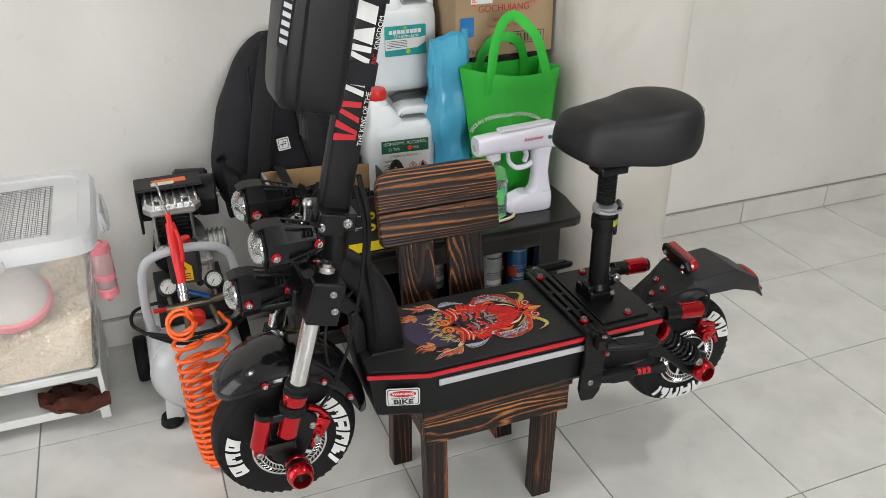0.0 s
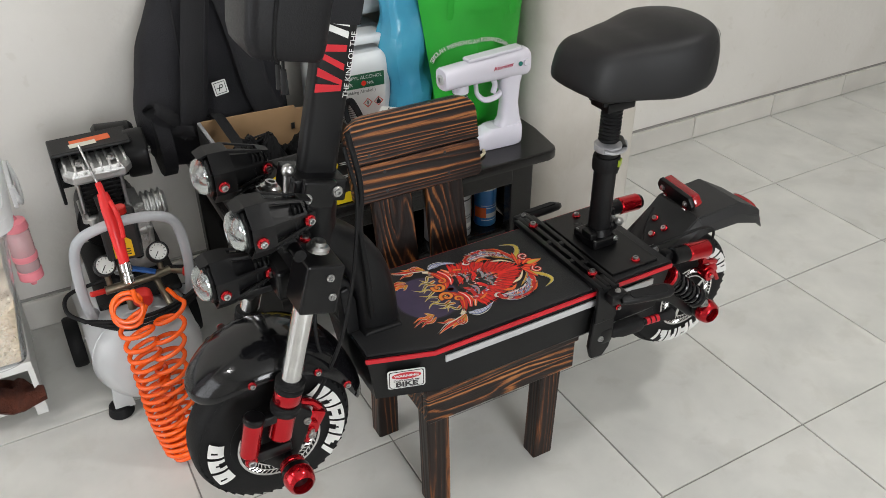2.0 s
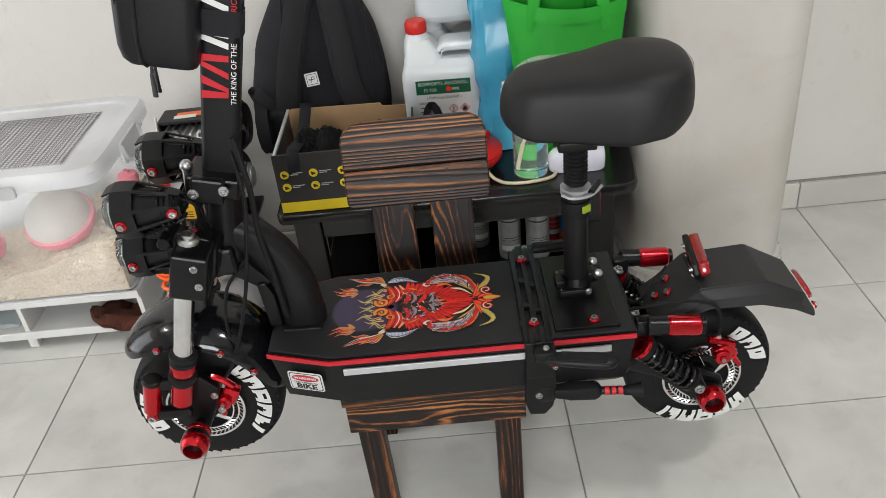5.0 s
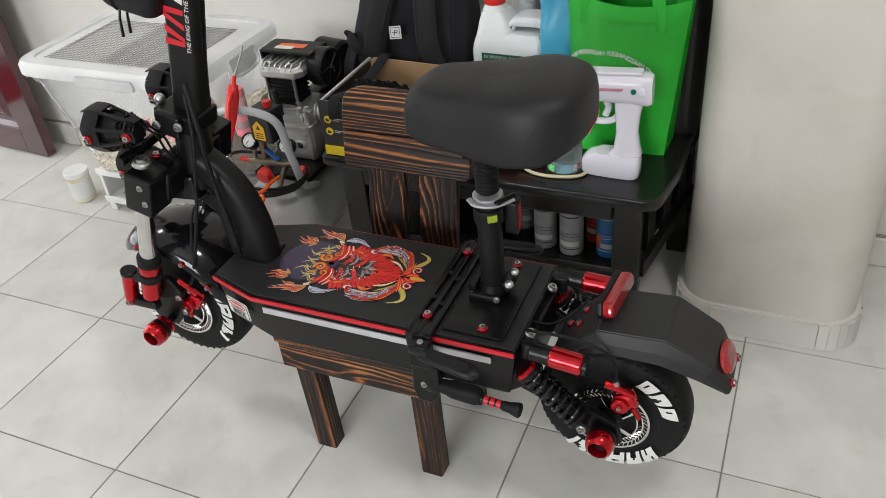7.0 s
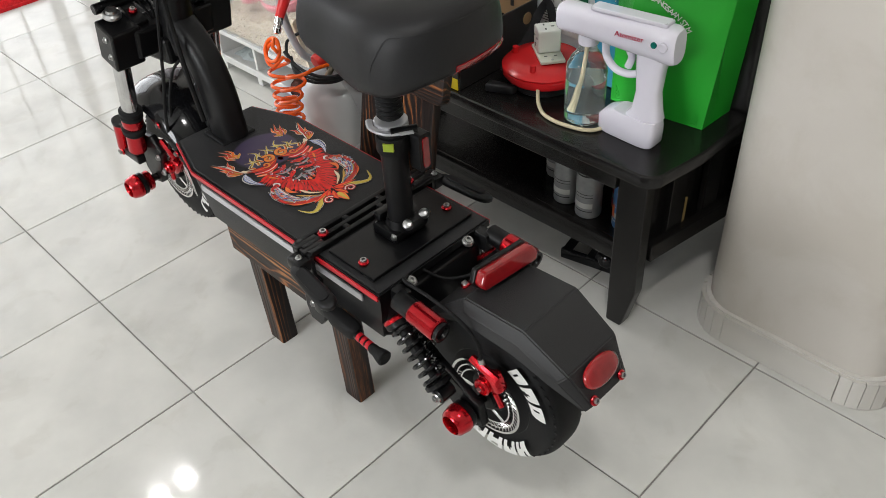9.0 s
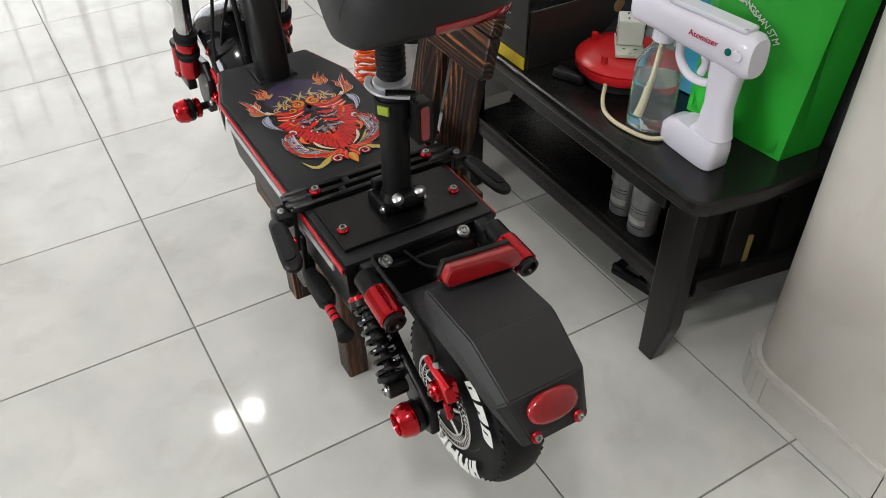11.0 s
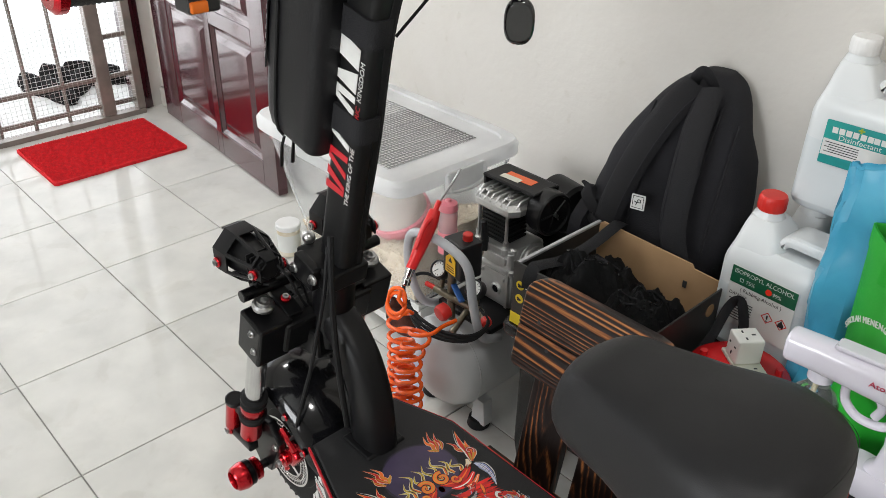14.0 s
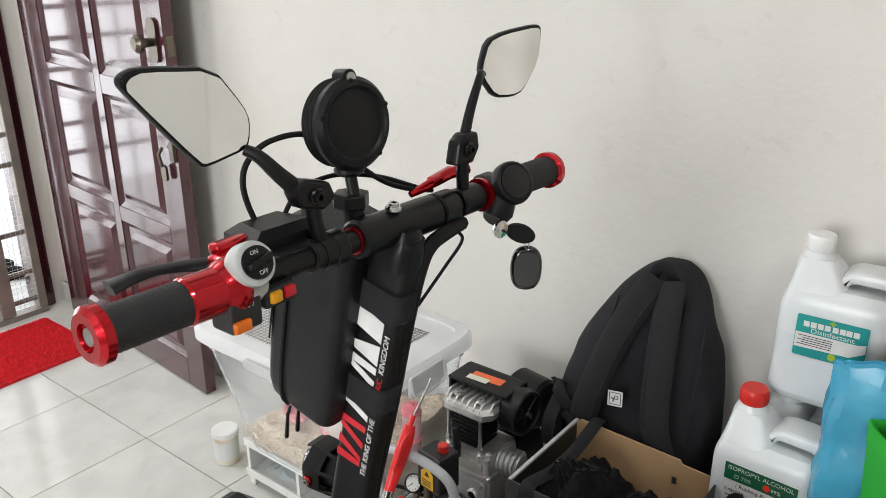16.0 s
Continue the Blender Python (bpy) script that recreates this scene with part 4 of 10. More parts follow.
    for k, colour in enumerate(names):
        bm = store[colour]
        for f in bm.faces:
            f.normal_update()
            if f.normal.z < 0:
                f.normal_flip()
            f.material_index = k
        me = bpy.data.meshes.new("tmp")
        bm.to_mesh(me)
        out.from_mesh(me)
        bpy.data.meshes.remove(me)
    ob = part("printed_emblem", out, names[0], deck_mat, "printed flames, scrolls and petals in red, orange and blue")
    for colour in names[1:]:
        ob.data.materials.append(M[colour])
    tagged(ob, kind="stuff")


emblem()


def warning_label():
    a, b = Vector((-0.112, 0.1765, 0.397)), Vector((-0.037, 0.1530, 0.397))
    x = (b - a).normalized()
    m = axes((a + b) / 2 + Vector((-0.002, -0.004, 0.006)), x, (0, -0.05, 1)) @ Matrix.Diagonal((0.94, 0.86, 1, 1))
    part("warning_label", moved(prism(rounded(0.066, 0.046, 0.005), 0.001), m), "label_white", deck_body, "white warning sticker with a red oval")
    part("warning_label", [moved(prism(rounded(0.061, 0.041, 0.004), 0.0004), m @ pose(0, 0, 0.0010))], "ink", deck_body)
    part("warning_label", [moved(prism(rounded(0.058, 0.038, 0.004), 0.0004), m @ pose(0, 0, 0.0013))], "label_white", deck_body)
    oval = [(0.026 * math.cos(k * 0.2618), 0.0085 * math.sin(k * 0.2618)) for k in range(24)]
    part("warning_label", [moved(prism(oval, 0.0004), m @ pose(0, 0.009, 0.0016))], "red_stripe", deck_body)
    part("lettering", [lettering("WARNING", 0.0080, m @ pose(0, 0.009, 0.0023), 0.0001, 1.1, 0.0003)], "label_white", deck_body)
    part("lettering", [lettering("BIKE", 0.0160, m @ pose(0, -0.0125, 0.0020), 0.0001, 1.25, 0.0007), lettering("Don't touch my", 0.0062, m @ pose(0, -0.0025, 0.0020), 0.0001, 1.15, 0.0002)], "ink", deck_body)


warning_label()


def seat_plate():
    pl = part("seat_plate", box((0.394, YC, 0.4590), (0.106, 0.212, 0.006), 0.0015), "black_metal", scooter)
    for x, y in ((0.407, 0.178), (0.407, 0.357)):
        bolt((x, y, 0.462), (0, 0, 1), 0.0085, pl)
    # slotted cross bracket
    bars = [box((x, YC, 0.4605), (0.009, 0.262, 0.009), 0.001) for x in (0.2925, 0.3105, 0.3285)]
    bars += [box((x, y, 0.4605), (0.0100, w, 0.0084), 0.0005) for x, rows in ((0.3015, ((0.150, 0.040), (0.232, 0.010), (0.304, 0.010), (0.386, 0.040))), (0.3195, ((0.150, 0.040), (0.218, 0.010), (0.290, 0.010), (0.386, 0.040)))) for y, w in rows]
    br = part("cross_bracket", bars, "black_metal", scooter, "slotted black cross bracket")
    for y in (0.180, 0.366):
        bolt((0.3085, y, 0.465), (0, 0, 1), 0.009, br)
    for s in (-1, 1):
        y = YC + s * 0.132
        part("side_plate", [box((0.3105, y, 0.425), (0.046, 0.008, 0.075), 0.002), box((0.318, YC + s * 0.146, 0.448), (0.036, 0.026, 0.022), 0.006)], "black_metal", scooter)
        bolt((0.320, YC + s * 0.147, 0.459), (0, 0, 1), 0.0055, br, "steel")
        bolt((0.335, YC + s * 0.137, 0.412), (0, s, 0), 0.006, br)
        # folding foot peg: a flat rubber-topped paddle
        a, b = Vector((0.322, YC + s * 0.158, 0.447)), Vector((0.424, YC + s * 0.171, 0.441))
        m = axes((a + b) / 2, b - a, (0, s * 0.25, 1))
        rings = []
        for t, w, h in ((-0.054, 0.008, 0.005), (-0.046, 0.012, 0.0075), (-0.020, 0.0135, 0.0085), (0.020, 0.0150, 0.0085), (0.042, 0.0145, 0.0078), (0.051, 0.0110, 0.0065), (0.056, 0.005, 0.004)):
            rings.append([m @ Vector((t, h * math.sin(k * math.pi / 10), w * math.copysign(abs(math.cos(k * math.pi / 10)) ** 0.6, math.cos(k * math.pi / 10)))) for k in range(20)])
        peg = part("foot_peg", loft(rings), "black_satin", scooter, "folding black foot peg", sharp=50)
        part("rubber_pad", moved(prism(rounded(0.078, 0.018, 0.008), 0.003, None, 0.001), m @ pose(0.002, 0.0070, 0, -90, 0, 0)), "rubber", peg)
    # side stand, folded back: bracket plate, fat sleeve, ringed rod, flared foot
    st = part("side_stand", [prism([(0.290, 0.412), (0.336, 0.412), (0.338, 0.350), (0.332, 0.318), (0.318, 0.300), (0.292, 0.302), (0.284, 0.330)], 0.010, axes((0, 0.147, 0), (1, 0, 0), (0, 0, 1)), 0.003), box((0.322, 0.146, 0.345), (0.030, 0.022, 0.034), 0.006)], "black_metal", scooter, "folded black side stand")
    part("sleeve", loft([superring((0, 0, z), r, r, 3.4, 20, axes((0.334, 0.143, 0.3455), (0, 1, 0), (0.08, 0, 1))) for z, r in ((0.0, 0.0085), (0.006, 0.0110), (0.016, 0.0115), (0.026, 0.0140), (0.068, 0.0140), (0.075, 0.0110), (0.078, 0.0080))]), "rubber", st, sharp=50)
    r0, r1 = Vector((0.412, 0.140, 0.3405)), Vector((0.455, 0.138, 0.3385))
    part("rod", cyl(r0, r1, 0.0070, seg=14), "black_metal", st)
    for t in (0.22, 0.48, 0.74):
        p, d = r0.lerp(r1, t), (r1 - r0).normalized() * 0.0038
        part("ring", cyl(p - d, p + d, 0.0076, seg=14), "red_stripe", st)
    part("rubber_foot", rev([(0.0070, 0), (0.0085, 0.003), (0.0090, 0.012), (0.0125, 0.026), (0.0130, 0.031), (0.0110, 0.033)], r1 - Vector((0.006, 0, 0)), r1 + Vector((1, -0.04, -0.045)), 18), "rubber", st)
    bolt((0.308, 0.137, 0.345), (0, -1, 0), 0.0062, st, "steel")


seat_plate()


# saddle and post
def saddle():
    px, py = 0.393, 0.272
    base = part("post_base", [box((px - 0.006, py, 0.470), (0.056, 0.066, 0.018), 0.004), cyl((px, py, 0.476), (px, py, 0.492), 0.027, 0.022),
                              box((px - 0.030, py - 0.010, 0.486), (0.016, 0.030, 0.016), 0.004), box((px + 0.026, py + 0.006, 0.488), (0.018, 0.040, 0.020), 0.004)], "black_metal", scooter)
    for dx, dy in ((-0.028, -0.026), (-0.028, 0.026), (0.016, -0.031), (0.020, 0.030)):
        bolt((px + dx, py + dy, 0.474), (-1 if dx < 0 else 0, 0 if dx < 0 else math.copysign(1, dy), 0), 0.006, base, "steel")
    for dx, dy in ((0.032, -0.014), (0.030, 0.022)):
        q = Vector((px + dx, py + dy, 0.494))
        part("clamp_nut", rev([(0.004, 0), (0.0085, 0.002), (0.0085, 0.007), (0.0068, 0.011), (0.003, 0.0125), (0.001, 0.0125)], q, q + Vector((0.3, -0.5, 0.8)), 16), "steel", base)
    post = part("seat_post", cyl((px, py, 0.485), (px, py, 0.655), 0.0205, seg=32, bev=0.001), "black_satin", scooter)
    part("collar", rev([(0.024, 0), (0.025, 0.004), (0.025, 0.024), (0.024, 0.028)], (px, py, 0.612), (px, py, 1)), "rubber", post)
    part("decal", box((px + 0.012, py - 0.0185, 0.630), (0.016, 0.010, 0.013), 0.001, rot=(0, 0, 35)), "lime", post, "small yellow sticker")
    part("clamp_ring", rev([(0.0232, 0), (0.0248, 0.001), (0.0248, 0.012), (0.0232, 0.013)], (px, py, 0.650), (px, py, 1), 32), "silver_stripe", post, "silver clamp ring with lever")
    lever = smooth_line([(px + 0.042, py + 0.004, 0.656), (px + 0.030, py - 0.012, 0.656), (px + 0.014, py - 0.026, 0.656), (px - 0.010, py - 0.029, 0.657), (px - 0.024, py - 0.020, 0.660)], 4)
    part("clamp_lever", tube(lever, [0.0040 + 0.0015 * k / (len(lever) - 1) for k in range(len(lever))], 8, flat=0.6, up=(0, 0, 1)), "silver_stripe", post)
    part("clamp_bolt", cyl((px + 0.020, py - 0.02, 0.657), (px + 0.040, py + 0.014, 0.657), 0.006, seg=12, bev=0.001), "black_metal", post)
    # spring boot and upper tube
    prof = []
    for k in range(9):
        h = 0.007 * k
        prof += [(0.0165, h), (0.0195, h + 0.0035)]
    part("spring_boot", rev(prof + [(0.0165, 0.063)], (px, py, 0.668), (px, py, 1)), "rubber", scooter)
    part("saddle_bracket", [box((px, py, 0.742), (0.060, 0.050, 0.016), 0.003), box((px, py - 0.018, 0.758), (0.075, 0.007, 0.026), 0.002), box((px, py + 0.018, 0.758), (0.075, 0.007, 0.026), 0.002)], "black_metal", scooter)
    # rear reflector lamp strapped to the post
    lamp = part("rear_lamp", prism(rounded(0.024, 0.062, 0.006), 0.020, axes((px + 0.022, py + 0.024, 0.612), (0, 1, 0), (0, 0, 1))), "black_satin", scooter, "small black lamp with a red window")
    part("lens", prism(rounded(0.012, 0.050, 0.004), 0.002, axes((px + 0.042, py + 0.024, 0.612), (0, 1, 0), (0, 0, 1))), "red_lens", lamp)
    # saddle: a pear-shaped outline, stacked from the base pan over the bulging flank to the nearly flat top
    cy, x0, x1 = 0.268, 0.279, 0.562
    half = finer(((0.0, 0.0), (0.002, 0.024), (0.008, 0.045), (0.020, 0.062), (0.042, 0.071), (0.072, 0.076), (0.102, 0.081), (0.132, 0.089), (0.162, 0.097), (0.190, 0.102), (0.215, 0.102), (0.240, 0.095), (0.260, 0.080), (0.273, 0.061), (0.280, 0.036), (0.2825, 0.016), (0.283, 0.0)), 2)
    half = [(x0 + max(0.0, min(0.283, dx)), max(0.0, w)) for dx, w in half]
    plan = [(x, w) for x, w in half] + [(x, -w) for x, w in half[-2:0:-1]]

    def height(table, x):
        for (xa, a), (xb, b) in zip(table, table[1:]):
            if x <= xb:
                k = max(0.0, (x - xa) / (xb - xa))
                return a + (b - a) * (3 - 2 * k) * k * k
        return table[-1][1]

    top = ((0.270, 0.844), (0.330, 0.862), (0.400, 0.868), (0.490, 0.880), (0.570, 0.879))
    low = ((0.270, 0.794), (0.330, 0.776), (0.450, 0.769), (0.500, 0.775), (0.565, 0.798))

    def place(k, s, f, out=0.0):
        x, w = plan[k % len(plan)]
        sx = 0.335 + (x - x0) / (x1 - x0) * 0.140
        s *= 1 - 0.10 * max(0.0, f - 0.25) * max(0.0, 1 - (x - x0) / 0.16)
        px2, py2 = sx + (x - sx) * s, w * s
        n = Vector((x - sx, w, 0))
        n = n.normalized() * out if n.length > 1e-6 else n * 0
        zb, zt = height(low, px2), height(top, px2)
        z = zb + (zt - zb) * f - 0.008 * (abs(py2) / 0.1) ** 2 * f
        return Vector((px2 + n.x, cy + py2 + n.y, z))

    levels = ((0.72, 0.0), (0.90, 0.012), (0.965, 0.05), (0.988, 0.11), (0.998, 0.20), (1.0, 0.32), (0.996, 0.46), (0.984, 0.60), (0.962, 0.73), (0.928, 0.83), (0.88, 0.905), (0.81, 0.950), (0.70, 0.978), (0.55, 0.991), (0.38, 0.998), (0.20, 1.0), (0.05, 1.0))
    sad = part("saddle", loft([[place(k, s, f) for k in range(len(plan))] for s, f in levels]), "seat_vinyl", scooter, "broad matt black vinyl saddle", sharp=70)
    # seam of the rear panel: up one flank, along the rear ridge, down the other
    rear = [k for k in range(len(plan)) if plan[k][0] > x0 + 0.222]
    seam = [place(rear[0] - 1, 0.948, 0.09, 0.0008), place(rear[0] - 1, 0.996, 0.40, 0.0006), place(rear[0], 0.985, 0.66, 0.0005)] + [place(k, 0.950, 0.82, 0.0004) for k in rear[1:-1]]
    seam += [place(rear[-1], 0.985, 0.66, 0.0005), place(rear[-1] + 1, 0.996, 0.40, 0.0006), place(rear[-1] + 1, 0.948, 0.09, 0.0008)]
    part("seam", tube(smooth_line(seam, 3), 0.00035, 6), "seat_vinyl", sad)
    # red strip along the lower rim of the rear
    ks = [k for k in range(len(half)) if half[k][0] > x0 + 0.232] + [len(half), len(half) + 1, len(half) + 2]
    strip = loft([[place(k, s, f, 0.0016) for s, f in ((0.905, 0.014), (0.965, 0.050), (0.988, 0.110), (0.994, 0.155))] for k in ks], cap=False, closed=False)
    bmesh.ops.solidify(strip, geom=strip.faces[:], thickness=0.002)
    part("reflector_strip", strip, "red_lens", sad, "red reflective strip under the rim", sharp=60)


saddle()


# wheels


def side_y(r):
    """How far the tyre's flank stands out at a radius."""
    t = max(-1.0, min(1.0, (r - 0.105) / 0.0275))
    return 0.0425 * (1 - abs(t) ** 2.6) ** (1 / 2.6)


def road_wheel(cx, cz, letters, tall, reach):
    wh = part("wheel", rev([(0.076, -0.034), (0.079, -0.036), (0.079, 0.036), (0.076, 0.034)], (cx, YC, cz), (cx, YC - 1, cz), 40), "black_metal", scooter, "small fat wheel with a wide black tyre")
    prof = []
    for k in range(25):
        t = math.pi * (k / 24)
        c = math.cos(t)
        s = math.sin(t)
        r = 0.079 + (tall - 0.079) * s ** 0.75
        prof.append((r, 0.0425 * math.copysign(abs(c) ** 0.62, c) * (0.84 + 0.16 * s)))
    part("tyre", rev(prof, (cx, YC, cz), (cx, YC + 1, cz), 72), "rubber", wh)
    # tread sipes: short raised blocks across the crown
    tread = []
    for k in range(46):
        a = 2 * math.pi * k / 46
        for off, sk in ((-0.026, 0.35), (-0.009, -0.3), (0.009, 0.3), (0.026, -0.35)):
            b = a + (0.5 * 2 * math.pi / 46 if abs(off) < 0.02 else 0)
            rr = tall - 0.0056 - (0.0062 if abs(off) > 0.02 else 0.0006)
            m = Matrix.Translation((cx + rr * math.cos(b), YC + off, cz + rr * math.sin(b))) @ Matrix.Rotation(-b, 4, "Y") @ Matrix.Rotation(sk, 4, "X") @ Matrix.Rotation((-0.55 if off > 0.02 else 0.55 if off < -0.02 else 0), 4, "Z")
            tread.append(moved(box((0, 0, 0), (0.0024, 0.013, 0.011)), m))
    tagged(part("tread", tread, "rubber", wh), kind="stuff")
    # hub motor
    part("hub", rev([(0.020, -0.052), (0.024, -0.050), (0.026, -0.038), (0.060, -0.030), (0.072, -0.026), (0.072, 0.026), (0.060, 0.030), (0.026, 0.038), (0.020, 0.052)], (cx, YC, cz), (cx, YC + 1, cz), 40), "black_satin", wh)
    # drilled brake disc on the near side
    y = YC - 0.0475
    disc = []

    def ringband(r0, r1, n=56):
        out = []
        for rr, yy in ((r0, -0.001), (r1, -0.001), (r1, 0.001), (r0, 0.001)):
            out.append([Vector((cx + rr * math.cos(2 * math.pi * k / n), y + yy, cz + rr * math.sin(2 * math.pi * k / n))) for k in range(n)])
        return loft(out, loop=True)

    disc += [ringband(0.0665, 0.0705), ringband(0.0575, 0.0600), ringband(0.0480, 0.0505)]
    for k in range(48):
        a = 2 * math.pi * k / 48
        for r0, r1, tw in ((0.050, 0.058, 0.10), (0.0595, 0.067, -0.10)):
            p0 = (cx + r0 * math.cos(a), y, cz + r0 * math.sin(a))
            p1 = (cx + r1 * math.cos(a + tw), y, cz + r1 * math.sin(a + tw))
            disc.append(tube([p0, p1], 0.0012, 4, flat=0.7, up=(0, 1, 0)))
    for k in range(5):
        a = 2 * math.pi * k / 5 + 0.3
        disc.append(tube([(cx + 0.022 * math.cos(a), y, cz + 0.022 * math.sin(a)), (cx + 0.049 * math.cos(a + 0.25), y, cz + 0.049 * math.sin(a + 0.25))], 0.0042, 6, flat=0.25, up=(0, 1, 0)))
    part("brake_disc", disc, "chrome", wh, "drilled steel brake disc")
    # pale raised blocks on the flank, each a small grid of cells bent round the tyre
    for a0, a1, shape in letters:
        rows_of = BLOCKS[shape]
        nu, nv = len(rows_of[0]), len(rows_of)
        bm = bmesh.new()
        corner = {}

        def at(i, j):
            if (i, j) not in corner:
                r = 0.0905 + 0.0265 * j / nv
                aa = radians(a0 + (a1 - a0) * i / nu) - 0.07 * (j / nv - 0.5)
                corner[i, j] = bm.verts.new((cx + r * math.cos(aa), YC - side_y(r) - 0.0017, cz + r * math.sin(aa)))
            return corner[i, j]

        for j in range(nv):
            for i in range(nu):
                if rows_of[nv - 1 - j][i] != " ":
                    bm.faces.new((at(i, j), at(i + 1, j), at(i + 1, j + 1), at(i, j + 1)))
        bmesh.ops.recalc_face_normals(bm, faces=bm.faces[:])
        part("tyre_mark", bm, "white_print", wh, "white raised mark on the tyre flank", sharp=60)
    # axle slider
    ax = part("axle_slider", [cyl((cx, YC - 0.05, cz), (cx, YC - 0.115 - reach, cz), 0.008, seg=14), rev([(0.020, 0), (0.0235, 0.004), (0.0235, 0.012), (0.022, 0.013)], (cx, YC - 0.098 - reach, cz), (cx, YC - 1, cz), 24)], "black_metal", wh, "red and black axle slider")
    part("slider_cap", [rev([(0.0245, 0.0), (0.0250, 0.006), (0.0215, 0.020), (0.0165, 0.024), (0.0150, 0.018), (0.0145, 0.006), (0.001, 0.005)], (cx, YC - 0.112 - reach, cz), (cx, YC - 1, cz), 24)], "red_anodised", ax)
    # black disc that stands in for the shaded hollow of the cap
    part("slider_core", cyl((cx, YC - 0.1195 - reach, cz), (cx, YC - 0.1215 - reach, cz), 0.0144, seg=24), "black_metal", ax)
    part("slider_collar", rev([(0.017, 0), (0.021, 0.003), (0.021, 0.010), (0.018, 0.012)], (cx, YC - 0.084 - reach, cz), (cx, YC - 1, cz), 24), "red_anodised", ax)
    return wh


def marks(start, step, shapes):
    out, a = [], start
    for s, w in shapes:
        out.append((a, a - w, s))
        a -= w + step
    return out


BLOCKS = {
    "notched": ("## ####", "## ####", "#######", "#### ##", "#### ##"),
    "arched": ("#######", "#######", "### ###", "##   ##", "##   ##"),
    "slotted": ("#######", "##   ##", "#######", "#######", "##   ##"),
    "stepped": ("###    ", "###    ", "#####  ", "#######", "#######"),
    "bar": ("##", "##", "##", "##", "##"),
    "cut": ("#######", "## ####", "## ####", "#######", "#######"),
}
WORD = (("notched", 15), ("arched", 15), ("slotted", 17), ("arched", 15), ("stepped", 12), ("bar", 5))
SHORT = (("cut", 14), ("arched", 14), ("cut", 14))
FX, FZ, BX, BZ = -0.282, 0.310, 0.609, 0.2775
road_wheel(FX, FZ, marks(50, 2.5, WORD) + marks(208, 3, SHORT), 0.136, 0.018)
road_wheel(BX, BZ, marks(-38, 2.5, WORD) + marks(62, 3, SHORT), 0.133, -0.012)


